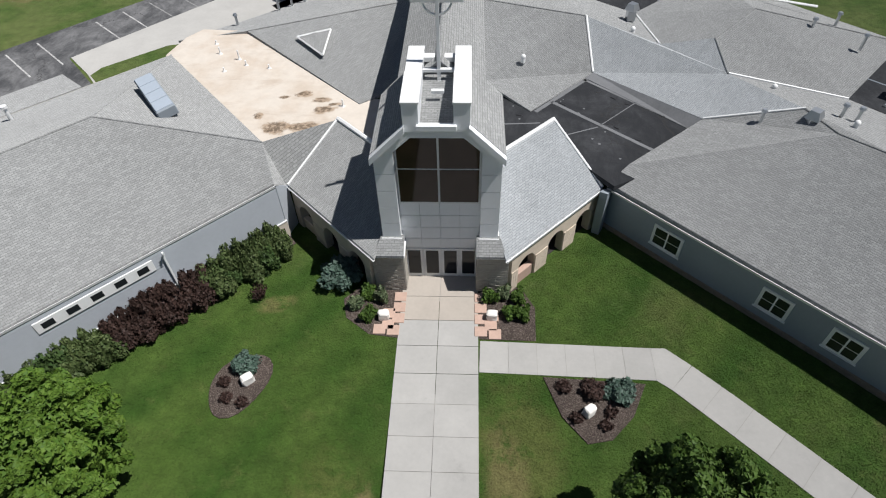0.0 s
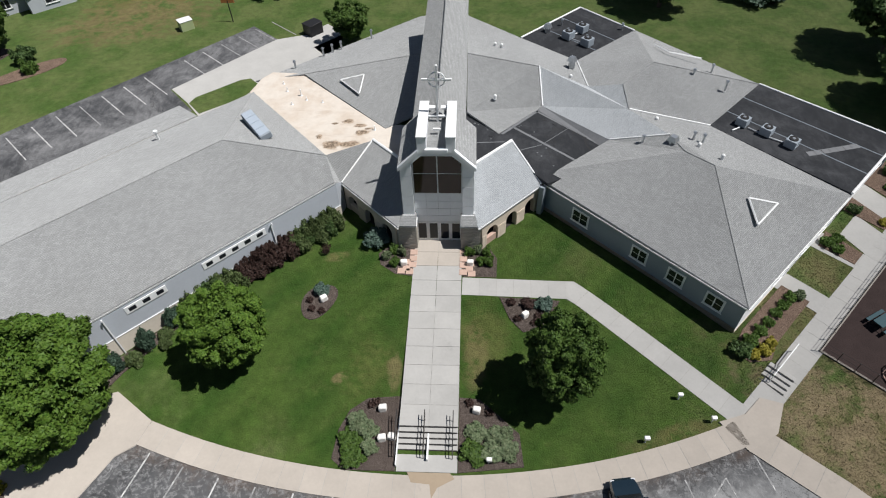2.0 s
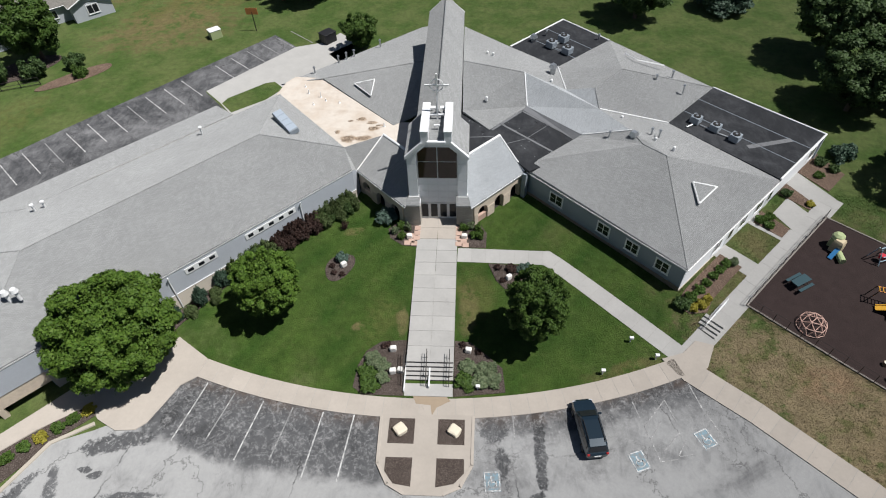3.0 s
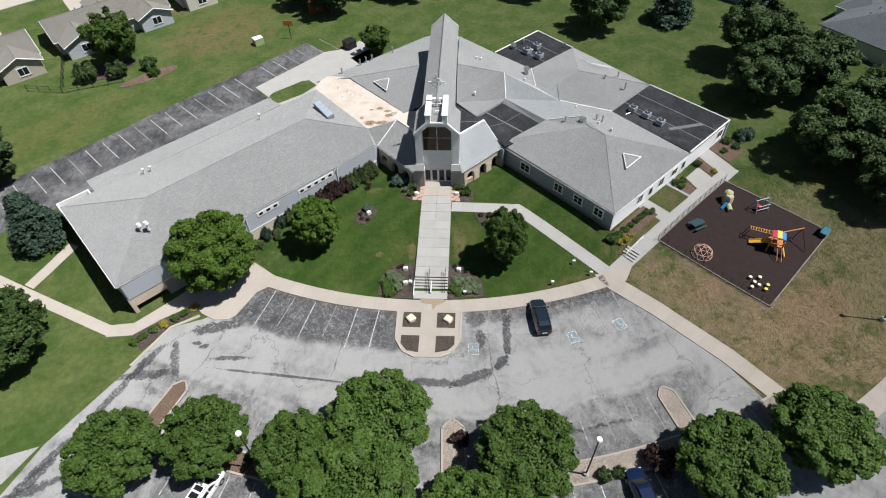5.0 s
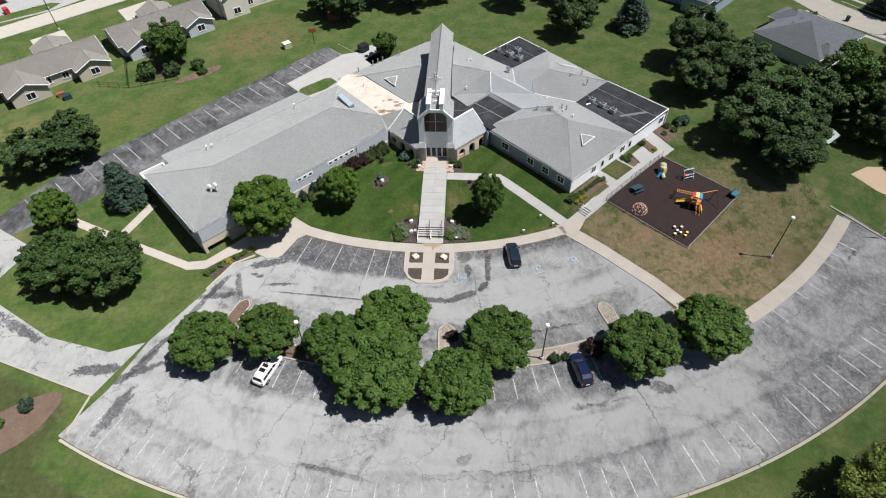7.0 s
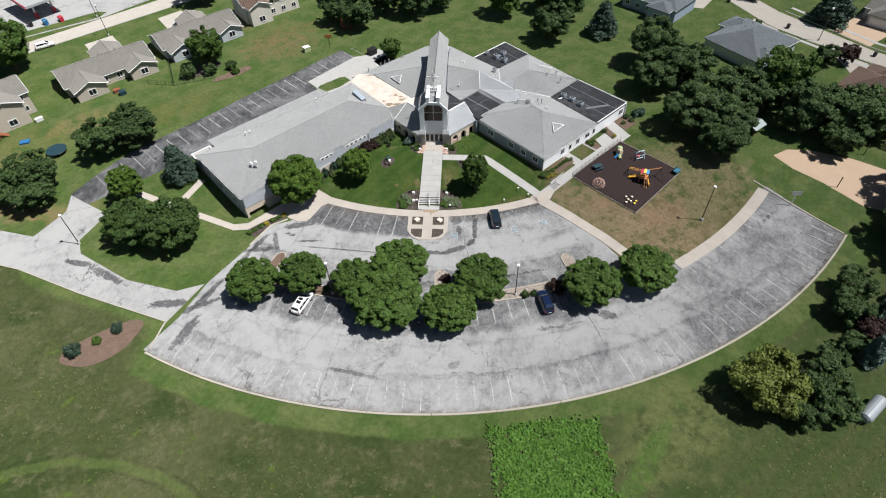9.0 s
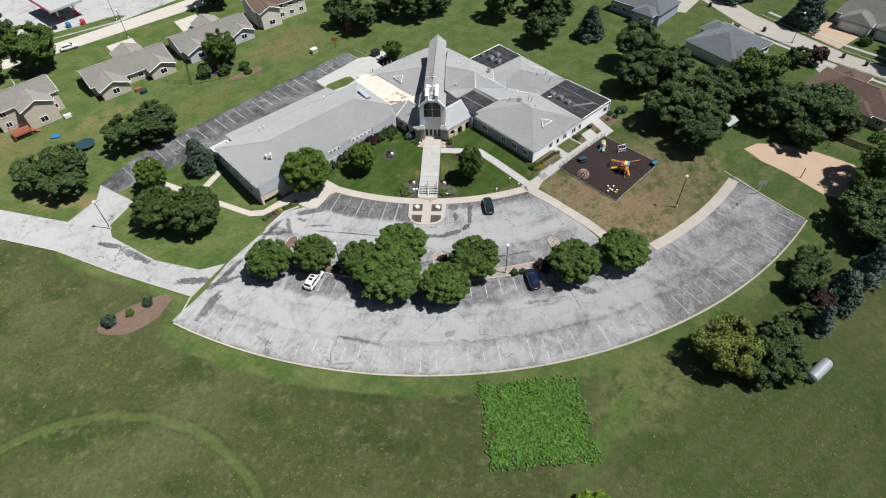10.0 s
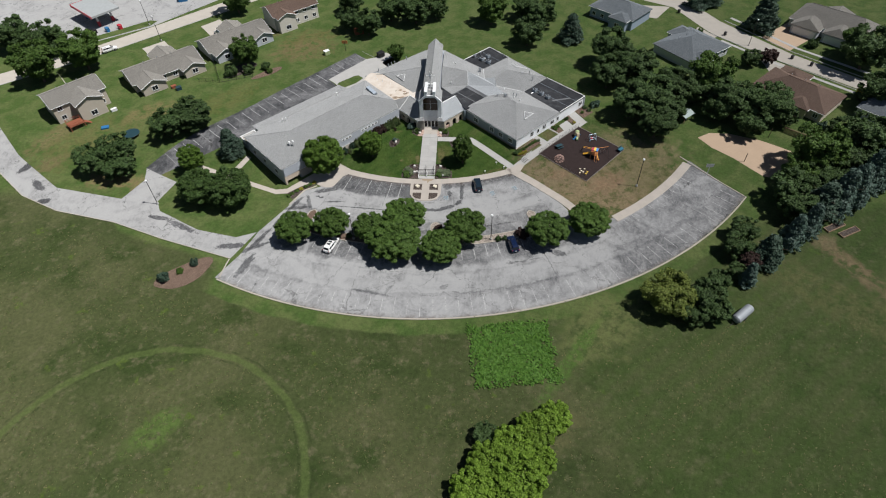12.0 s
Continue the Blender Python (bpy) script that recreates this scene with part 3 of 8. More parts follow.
def drape(pts, off, thick=0.25):
    """A slab that follows the ground: its top lies off above it."""
    FOOT.append([(p[0], p[1]) for p in pts])
    bm = bmesh.new()
    f = bm.faces.new([bm.verts.new((p[0], p[1], 0)) for p in ccw(pts)])
    lo, hi = min(p[1] for p in pts), max(p[1] for p in pts)
    y = -22.0
    while y <= -4.0:
        if lo < y < hi:
            bmesh.ops.bisect_plane(bm, geom=bm.faces[:] + bm.edges[:] + bm.verts[:], plane_co=(0, y, 0), plane_no=(0, 1, 0))
        y += 0.75
    bmesh.ops.triangulate(bm, faces=[f for f in bm.faces if len(f.verts) > 4])
    for v in bm.verts:
        v.co.z = ground_z(v.co.y) + off
    r = bmesh.ops.extrude_face_region(bm, geom=bm.faces[:])
    low = [v for v in r["geom"] if isinstance(v, bmesh.types.BMVert)]
    bmesh.ops.translate(bm, vec=(0, 0, -thick), verts=low)
    bmesh.ops.recalc_face_normals(bm, faces=bm.faces[:])
    return bm


def arc(cx, cy, r, a0, a1, n):
    """Points on a circle; degrees, 0 along +x."""
    return [(cx + r * math.cos(radians(a0 + (a1 - a0) * i / n)), cy + r * math.sin(radians(a0 + (a1 - a0) * i / n))) for i in range(n + 1)]


def ribbon(line, width):
    """The outline of a strip along a line, width to its left."""
    out = []
    for i, p in enumerate(line):
        a, b = Vector(line[max(i - 1, 0)]), Vector(line[min(i + 1, len(line) - 1)])
        d = (b - a).normalized()
        out.append((p[0] - d.y * width, p[1] + d.x * width))
    return list(line) + out[::-1]


def slabs(name, line, width, off, mat, parent, gap=0.03, each=1.5):
    """Concrete slabs, one object each, along a line; width to its left."""
    pts = [Vector(p) for p in line]
    cum = [0.0]
    for a, b in zip(pts, pts[1:]):
        cum.append(cum[-1] + (b - a).length)
    n = max(1, round(cum[-1] / each))

    def at(s):
        i = max(0, min(len(pts) - 2, next((k for k in range(len(cum) - 1) if cum[k + 1] >= s - 1e-6), len(cum) - 2)))
        d = (pts[i + 1] - pts[i]).normalized()
        return pts[i] + d * (s - cum[i]), d

    def side(s):
        p, _ = at(s)
        d = (at(min(s + 0.4, cum[-1]))[0] - at(max(s - 0.4, 0.0))[0]).normalized()
        return p, p + Vector((-d.y, d.x)) * width

    left = [tuple(side(cum[-1] * k / n)[1]) for k in range(n + 1)]
    for k in range(n):
        part("joint_bed", drape([tuple(side(cum[-1] * k / n)[0]), tuple(side(cum[-1] * (k + 1) / n)[0]), left[k + 1], left[k]], off - 0.005, 0.2), JOINT, parent)
        s0, s1 = cum[-1] * k / n + gap / 2, cum[-1] * (k + 1) / n - gap / 2
        (a, b), (c, d) = side(s0), side(s1)
        part(name, drape([tuple(a), tuple(c), tuple(d), tuple(b)], off + 0.004 * (k % 2), 0.2), mat, parent)


# ---- the ground ----
def build_ground():
    xs = sorted(set([-2500, -1200, -600, -300] + list(range(-200, 201, 10)) + [300, 600, 1200, 2500]))
    ys = sorted(set([-2500, -1200, -600, -300, -200, -150] + list(range(-120, -22, 10)) + [-22 + 0.75 * i for i in range(25)] + list(range(0, 141, 10)) + [200, 300, 600, 1200, 2500]))
    verts = [(x, y, ground_z(y)) for y in ys for x in xs]
    w = len(xs)
    faces = [(j * w + i, j * w + i + 1, (j + 1) * w + i + 1, (j + 1) * w + i) for j in range(len(ys) - 1) for i in range(w - 1)]
    me = bpy.data.meshes.new("ground")
    me.from_pydata(verts, [], faces)
    me.materials.append(GRASS)
    tagged(new("ground", me), "mown green lawns passing into olive meadow with dry brown patches", "ground", kind="structure")


build_ground()
FAN = (-1.2, 35.4)


def fan(r, a):
    return (FAN[0] + r * math.cos(radians(a)), FAN[1] + r * math.sin(radians(a)))


def structure(name, bm, mat, label, category):
    return tagged(part(name, bm, mat), label, category, kind="structure")


# the parking lot: one fan-shaped sheet, with its drive and the street approach
ROAD_S = [(-150, 12), (-122, -8), (-110.0, -19.5), (-99.3, -28.0), (-87.9, -33.2), (-72.3, -36.7), (-58.4, -41.9), (-41.3, -47.3), (-41.9, -52.8)]
ROAD_N = [(-37.6, -39.2), (-42.0, -40.9), (-51.6, -38.7), (-62.8, -32.7), (-64.6, -29.4), (-62.4, -22.3), (-72.0, -17.3), (-70.9, -21.8), (-73.9, -28.7), (-92.1, -25.0), (-108.1, -13.2), (-119.6, -1.7), (-150, 24)]
LOT = (arc(*FAN, 97.6, 244.6, 322, 40)
       + [(65.4, -12.4), (55.2, -23.7), (45.2, -31.9), (38.0, -35.8), (35.0, -32.2), (31.7, -27.2), (25.7, -21.1), (21.4, -17.9)]
       + arc(-0.6, 35.7, 57.5, 292, 250, 20) + [(-24.5, -22.6), (-26.5, -23.6), (-29.5, -24.8), (-32.1, -30.1)])
structure("parking_lot", drape(LOT[:-1] + [(-32.1, -30.1), (-37.2, -39.0), (-39.6, -46.4), (-41.6, -50)], 0.02), ASPHALT, "bleached cracked grey asphalt parking lot in a fan shape", "parking lot")
structure("drive", drape(ROAD_N[:-1] + [(-150, 24)] + ROAD_S[:-1], 0.014), ASPHALT_DRIVE, "pale weathered asphalt drive with dark patches", "road")
BACK = [(-72.2, -17.2), (-68.1, -20.2), (-46.6, -2.4), (-28.2, 19.2), (-32.1, 23.4), (-22.4, 35.3), (-26.3, 38.8), (-46.9, 15.4), (-50.8, 10.5), (-62.9, -2.6), (-66.4, -7.4), (-69.9, -13.0)]
structure("side_parking", drape(BACK, 0.012), ASPHALT_DARK, "dark cracked asphalt parking strip along the side wing", "parking lot")
structure("service_pad", drape([(-29.3, 20.8), (-32.0, 23.5), (-22.4, 35.2), (-18.9, 36.4), (-16.5, 39.4), (-13.8, 36.8), (-17.2, 33.2), (-14.5, 30.0), (-19.2, 22.0), (-27.0, 18.0)], 0.032), CONCRETE, "pale concrete service pad behind the church", "pavement")
structure("grass_island", drape([(-29.0, 20.6), (-28.6, 21.8), (-24.4, 25.5), (-23.3, 25.8), (-21.7, 24.2), (-23.5, 21.5), (-27.2, 18.6)], 0.05), GRASS, "small green lawn island beside the service pad", "lawn")

# ---- the church ----
church = tagged(empty("church_building"), "grey-shingled church with a white panelled tower and spreading wings", "church")
S2 = math.sqrt(0.5)
CX = 0.12


def frame2(ox, oy, ax, ay, bx, by):
    """Local plan axes: a function from (a, b, z) to world."""
    return lambda a, b, z=0.0: (ox + a * ax + b * bx, oy + a * ay + b * by, z)


WA = frame2(-34.3, -23.3, S2, S2, -S2, S2)     # west wing: a along the front, b to the back
WB = frame2(22.42, -9.27, -S2, S2, S2, S2)      # east wing: a along the front, b along its side
EA, EB = 4.0, 3.0


def lap_wall(p0, p1, z0, z1, mat, parent, lap=0.2, thick=0.3, out=1, name="siding_board"):
    """A wall from p0 to p1 with boards that overlap, out: side the boards face (+1 right of p0 -> p1)."""
    a, b = Vector(p0[:2]), Vector(p1[:2])
    d = (b - a)
    ln = d.length
    ang = math.degrees(math.atan2(d.y, d.x))
    m = pose(a.x, a.y, 0, 0, 0, ang)
    wall = part("wall", box(0, 0.03 if out > 0 else -thick, z0, ln, thick if out > 0 else -0.03, z1), mat, parent, at=m)
    n = int((z1 - z0) / lap)
    bm = bmesh.new()
    s = -1 if out > 0 else 1
    vs = [bm.verts.new(c) for c in ((0, 0.028 * -s, 0), (ln, 0.028 * -s, 0), (ln, 0.028 * -s, lap), (0, 0.028 * -s, lap), (0, 0.02 * s, 0), (ln, 0.02 * s, 0), (ln, 0.004 * s, lap), (0, 0.004 * s, lap))]
    for f in ((4, 5, 6, 7), (0, 3, 2, 1), (0, 1, 5, 4), (1, 2, 6, 5), (2, 3, 7, 6), (3, 0, 4, 7)):
        bm.faces.new([vs[i] for i in f])
    bmesh.ops.recalc_face_normals(bm, faces=bm.faces[:])
    me = mesh_of(name, bm, mat)
    for k in range(n):
        part(name, me, mat, wall, at=pose(0, 0, z0 + k * lap))
    return wall, m


def gutter(p0, p1, z, parent, inward):
    """White fascia and gutter along an eave."""
    a, b = Vector(p0[:2]), Vector(p1[:2])
    d = b - a
    m = pose(a.x, a.y, 0, 0, 0, math.degrees(math.atan2(d.y, d.x)))
    bm = bmesh.new()
    s = 1 if inward > 0 else -1
    prof = [(0.03 * s, z - 0.22), (-0.10 * s, z - 0.20), (-0.13 * s, z - 0.04), (-0.10 * s, z - 0.04), (-0.08 * s, z - 0.15), (0.03 * s, z - 0.15)]
    ends = []
    for x in (0, d.length):
        ends.append([bm.verts.new((x, y, zz)) for y, zz in prof])
    k = len(prof)
    for i in range(k):
        bm.faces.new((ends[0][i], ends[0][(i + 1) % k], ends[1][(i + 1) % k], ends[1][i]))
    bm.faces.new(ends[0])
    bm.faces.new(ends[1][::-1])
    bmesh.ops.recalc_face_normals(bm, faces=bm.faces[:])
    part("gutter", bm, WHITE_TRIM, parent, "white metal gutter", at=m)


def downspout(m, x, z0, z1, parent):
    bm = bmesh.new()
    add_box(bm, x - 0.05, -0.16, z0 + 0.15, x + 0.05, -0.06, z1 - 0.5, 0.01)
    add_box(bm, x - 0.05, -0.42, z1 - 0.30, x + 0.05, -0.30, z1 - 0.12, 0.01)
    add_rod(bm, (x, -0.36, z1 - 0.25), (x, -0.11, z1 - 0.52), 0.055, None, 6)
    add_box(bm, x - 0.05, -0.45, z0 + 0.10, x + 0.05, -0.10, z0 + 0.19, 0.01)
    part("downspout", bm, WHITE_TRIM, parent, "white downspout", at=m)


def window(m, x, z0, w, h, parent, sashes=2, rows=2, trim=0.13, name="window"):
    """A trimmed window on a wall whose outer face is at y = 0 of m; outside is -y."""
    e = part(name, box(x - w / 2 - trim, -0.06, z0 - trim, x + w / 2 + trim, 0.03, z0 + h + trim, 0.012), WHITE_TRIM, parent, "white-trimmed window", at=m)
    part("window_sill", box(x - w / 2 - trim - 0.05, -0.11, z0 - trim - 0.05, x + w / 2 + trim + 0.05, 0.0, z0 - trim, 0.01), WHITE_TRIM, e)
    cw, ch = w / sashes, h / rows
    for i in range(sashes):
        for j in range(rows):
            part("pane", box(x - w / 2 + i * cw + 0.03, -0.072, z0 + j * ch + 0.025, x - w / 2 + (i + 1) * cw - 0.03, -0.064, z0 + (j + 1) * ch - 0.025), DARK_GLASS, e)
        if i:
            part("mullion", box(x - w / 2 + i * cw - 0.04, -0.085, z0, x - w / 2 + i * cw + 0.04, -0.06, z0 + h), WHITE_TRIM, e)
    return e


def ridge_cap(a, b, parent, mat, r=0.09, lift=0.0, name="ridge_cap", label=""):
    a, b = Vector(a) + Vector((0, 0, lift)), Vector(b) + Vector((0, 0, lift))
    part(name, rod(a, b, r, r, 6), mat, parent, label)


# west wing
A00, A10 = WA(0, 0.25, EA), WA(36.4, 0.5, EA)
ANW, ANE = WA(0, 18.2, EA - 0.05), WA(38.8, 18.1, EA - 0.2)
ARW, ARE, AV = WA(8.1, 8.1, 7.1), WA(31.0, 8.25, 7.1), WA(37.4, 2.93, 4.96)
wing_a = part("west_wing_front_roof", sheet([[A00, A10, AV, ARE, ARW]], 0.16), SHINGLE_P, church, "grey asphalt shingle roof slope")
part("west_wing_rear_roof", sheet([[ARW, ARE, ANE, ANW]], 0.16), SHINGLE_P, church)
part("west_wing_hip", sheet([[A00, ARW, ANW]], 0.16), SHINGLE_Q, church)
part("west_wing_inner_hip", sheet([[AV, ANE, ARE]], 0.16), SHINGLE_Q, church)
part("rear_shed_roof", sheet([[WA(9.8, 18.15, EA - 0.06), WA(32.6, 18.3, EA - 0.16), WA(32.4, 22.3, 3.2), WA(4.4, 22.2, 3.2)]], 0.14), SHINGLE_P, church, "low grey shingled lean-to roof")
part("rear_shed_hip", sheet([[WA(4.4, 22.2, 3.2), WA(4.4, 18.3, 3.55), WA(9.8, 18.1, EA - 0.06)]], 0.14), SHINGLE_Q, church)
part("eave_flashing", rod(WA(16.0, 18.2, EA - 0.08), WA(38.7, 18.15, EA - 0.23), 0.035, None, 4), CONCRETE, church, "pale metal flashing between two roofs")
for a, b in ((A00, ARW), (ANW, ARW), (ARW, ARE), (ARE, AV), (ARE, ANE)):
    ridge_cap(a, b, church, SHINGLE_X, 0.06)
IN = 0.22
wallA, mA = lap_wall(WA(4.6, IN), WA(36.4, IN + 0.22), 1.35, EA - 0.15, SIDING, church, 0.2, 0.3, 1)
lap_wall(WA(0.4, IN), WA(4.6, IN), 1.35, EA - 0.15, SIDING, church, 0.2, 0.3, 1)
part("foundation_wall", box(0, -0.05, -1.5, 31.9, 0.25, 1.27, 0.02), KERB, church, "tan foundation band", at=mA)
part("foundation_trim", box(0, -0.08, 1.27, 31.9, 0.02, 1.35, 0.01), WHITE_TRIM, church, "white strip above the foundation", at=mA)
lap_wall(WA(0.25, 17.8), WA(0.25, 0.5), -1.0, EA - 0.15, SIDING, church, 0.2, 0.3, 1)
part("end_foundation", box(0.26, 0.7, -1.7, 0.6, 17.8, -1.0), STONE, church, at=Matrix.Translation(WA(0, 0)) @ pose(0, 0, 0, 0, 0, 45))
part("loggia_beam", box(0.26, 0.28, -0.1, 4.7, 0.7, 1.35, 0.02), STONE, church, at=Matrix.Translation(WA(0, 0)) @ pose(0, 0, 0, 0, 0, 45))
part("loggia_column", box(0.26, 0.28, -1.7, 0.75, 0.7, -0.1, 0.03), STONE, church, at=Matrix.Translation(WA(0, 0)) @ pose(0, 0, 0, 0, 0, 45))
for bb in (4.0, 9.5, 14.5):
    window(Matrix.Translation(WA(0.25, 0)) @ pose(0, 0, 0, 0, 0, -45), -bb, 0.6, 1.2, 1.2, church)
# recessed wall, the shade of the loggia painted in by darker siding
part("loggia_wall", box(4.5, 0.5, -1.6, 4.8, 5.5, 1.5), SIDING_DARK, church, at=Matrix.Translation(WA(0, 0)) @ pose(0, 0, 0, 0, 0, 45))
part("wall", box(0.5, 17.5, -0.8, 37.0, 17.8, EA - 0.3), SIDING, church, at=Matrix.Translation(WA(0, 0)) @ pose(0, 0, 0, 0, 0, 45))
part("shed_wall", box(5.2, 21.6, -0.8, 32.0, 21.9, 3.1), SIDING, church, at=Matrix.Translation(WA(0, 0)) @ pose(0, 0, 0, 0, 0, 45))
# west end in shadow, painted with the darkened siding
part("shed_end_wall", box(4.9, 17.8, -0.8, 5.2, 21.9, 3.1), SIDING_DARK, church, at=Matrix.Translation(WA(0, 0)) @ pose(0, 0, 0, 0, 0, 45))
entry_at = Matrix.Translation(WA(0, 0)) @ pose(0, 0, 0, 0, 0, 45)
part("low_entry_roof", box(0.0, 18.2, 2.1, 3.9, 20.6, 2.3), STONE_BROWN, church, "low flat entry roof with brown ballast", at=entry_at)
for x0, y0, x1, y1 in ((-0.2, 20.45, 4.0, 20.7), (-0.2, 18.1, 0.05, 20.45), (3.75, 18.1, 4.0, 20.45)):
    part("low_entry_trim", box(x0, y0, 2.0, x1, y1, 2.95), WHITE_TRIM, church, at=entry_at)
# shadow on the entry wall is in its darker siding colour
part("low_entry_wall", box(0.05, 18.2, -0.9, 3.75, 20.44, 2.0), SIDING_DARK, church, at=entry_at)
gutter(A00, A10, EA, church, 1)
gutter(ANW, A00, EA, church, 1)
for u0, u1, n in ((23.75, 29.3, 5), (17.65, 20.8, 3), (10.4, 14.5, 4)):
    panel = part("window_band", box(u0 - 4.6, -0.075, 2.82, u1 - 4.6, 0.0, 3.5, 0.01), WHITE_TRIM, church, "white panel with small square windows", at=mA)
    for k in range(n):
        uc = u0 - 4.6 + (k + 0.5) * (u1 - u0) / n
        part("pane", box(uc - 0.27, -0.085, 2.98, uc + 0.27, -0.078, 3.34), DARK_GLASS, panel)
for u in (29.85, 16.1):
    downspout(mA, u - 4.6, -1.0, EA, church)
for a, b, h in ((5.6, 4.6, 0.7), (6.3, 4.0, 0.6)):
    x, y, _ = WA(a, b)
    top = 4.0 + 0.38 * a + 0.45
    bm = rod((x, y, top - 1.0), (x, y, top), 0.15, 0.15, 10)
    add_rod(bm, (x, y, top), (x, y, top + 0.35), 0.32, 0.22, 10)
    part("roof_vent", bm, WHITE_TRIM, church, "pale round roof vent")
for a, b in ((10.5, 16.2), (11.4, 16.0), (28.0, 16.4)):
    x, y, _ = WA(a, b)
    part("roof_vent", add_rod(rod((x, y, 4.0), (x, y, 5.2), 0.11, 0.11, 8), (x, y, 5.2), (x, y, 5.35), 0.2, 0.2, 8), WHITE_TRIM, church)
# skylight on the inner hip
SKY_PANE = plain("frosted_panel", (0.44, 0.50, 0.57), 0.25, 0.1, 0.1, 3.0, 0.02)
sk = part("skylight", box(-2.15, -0.55, 0.0, 2.15, 0.55, 0.62, 0.06), SIDING_DARK, church, "long metal ridge skylight", at=Matrix.Translation((-16.4, 7.9, 5.85)) @ pose(0, 0, 0, 0, 0, -52) @ pose(0, 0, 0, 8, 0, 0))
for k in range(4):
    part("skylight_pane", box(-2.05 + k * 1.04, -0.5, 0.6, -1.1 + k * 1.04, 0.5, 0.68, 0.02), SKY_PANE, sk)

# flat white roof
FZ = 3.75
FW = [(-11.4, 5.9), (-11.5, 7.4), (-20.1, 17.0), (-19.5, 19.6), (-18.6, 20.9), (-14.9, 20.6), (-4.8, 11.4), (-1.9, 11.4), (-1.9, 3.5), (-6.1, 7.3), (-7.7, 6.9), (-10.1, 5.9)]
part("flat_white_roof", prism([(p[0], p[1]) for p in FW], FZ - 0.3, FZ), MEMBRANE_WHITE, church, "flat white membrane roof with brown puddle stains")
for x, y, h in ((-16.2, 17.2, 0.5), (-14.6, 16.4, 0.7), (-13.9, 15.6, 0.35), (-12.2, 15.2, 0.3), (-6.4, 10.6, 0.5), (-15.2, 14.8, 0.3), (-16.9, 18.6, 0.3)):
    part("roof_pipe", add_rod(rod((x, y, FZ - 0.02), (x, y, FZ + h), 0.06, 0.06, 8), (x, y, FZ - 0.02), (x, y, FZ + 0.08), 0.16, 0.08, 8), WHITE_TRIM, church, "small vent pipe")

# east flat roof, dark membrane
FD = [(1.9, 3.2), (6.1, 7.4), (8.9, 3.9), (9.3, 3.4), (11.6, 4.6), (16.4, 9.0), (10.4, 15.6), (5.0, 12.0), (1.9, 14.6)]
part("flat_dark_roof", prism(FD, 3.2, 3.5), MEMBRANE_BLACK, church, "flat black membrane roof with grey dust")
SEAM = plain("dusty_seam", (0.155, 0.16, 0.168), 0.9, 0, 0.4)


def seam(a, b, w=0.10, z=3.5):
    d = (Vector(b) - Vector(a)).normalized() * w
    n = Vector((-d.y, d.x))
    part("membrane_seam", prism([tuple(Vector(a) + n), tuple(Vector(b) + n), tuple(Vector(b) - n), tuple(Vector(a) - n)], z - 0.01, z + 0.012), SEAM, church, "dusty grey membrane seam")


for a, b, w in (((6.7, 11.5), (12.8, 5.8), 0.12), ((9.0, 14.2), (14.6, 8.8), 0.10), ((9.4, 9.0), (11.9, 11.4), 0.03), ((6.3, 7.6), (9.2, 8.8), 0.04), ((5.6, 10.4), (9.4, 14.4), 0.13), ((2.2, 9.0), (5.8, 9.2), 0.05)):
    seam(a, b, w)
for k, (x, y) in enumerate(((10.3, 13.6), (11.0, 12.9), (11.6, 12.2), (12.4, 11.5), (13.1, 10.7), (10.0, 9.1), (10.3, 8.7), (11.4, 7.5), (9.8, 12.6), (10.6, 11.9), (11.4, 11.2), (13.4, 9.9), (7.4, 11.2), (4.6, 10.0))):
    part("roof_debris", box(x - 0.22, y - 0.06, 3.49, x + 0.16, y + 0.08, 3.54, 0.02, Matrix.Translation((x, y, 0)) @ pose(0, 0, 0, 0, 0, -44 + 25 * (k % 3)) @ Matrix.Translation((-x, -y, 0))), BLACK, church)
rd = random.Random(12)
for k in range(34):
    x = rd.uniform(3.0, 14.0)
    y = 17.6 - x * 0.75 + rd.uniform(-4.6, 0.6)
    part("dust_spot", rod((x, y, 3.49), (x, y, 3.508), rd.uniform(0.04, 0.12), None, 6), SEAM, church)

# east wing and its joined roofs
B00, B10, BP = WB(0, 0, EB), WB(18.75, 0, EB + 0.2), (10.3, 5.0, 3.7)
BS = WB(0, 16.8, EB + 0.2)
PK1, PK2 = (20.6, 4.9, 5.85), (22.5, 3.0, 5.9)
V2W, V2E = (15.2, 8.8, 4.1), (19.8, 7.3, 5.8)
EW, EN, EE, ES = (25.25, 12.1, 3.35), (32.1, 19.3, 3.35), (41.65, 10.1, 3.35), (34.3, 2.6, 3.35)
V3S, V3N, V3NE, V4, V1T, V1B = (17.4, 12.3, 5.0), (17.2, 15.3, 5.8), (20.7, 18.8, 6.1), (14.2, 16.6, 4.7), (9.5, 18.9, 5.6), (9.7, 14.8, 3.65)
NS, NW_, NN, NE_ = (14.0, 23.4, 3.7), (8.3, 28.6, 3.6), (15.9, 36.1, 3.6), (21.4, 30.2, 3.7)
part("east_wing_front_roof", sheet([[B00, B10, BP, V2W, V2E, PK1, PK2]], 0.16), SHINGLE_Q, church, "grey asphalt shingle roof slope")
part("roof_flashing", sheet([[(9.7, 14.8, 3.66), (15.2, 8.8, 4.08), (14.75, 8.35, 3.53), (9.15, 14.3, 3.53)]], 0.1), SEAM, church, "grey sheet flashing at the roof edge")
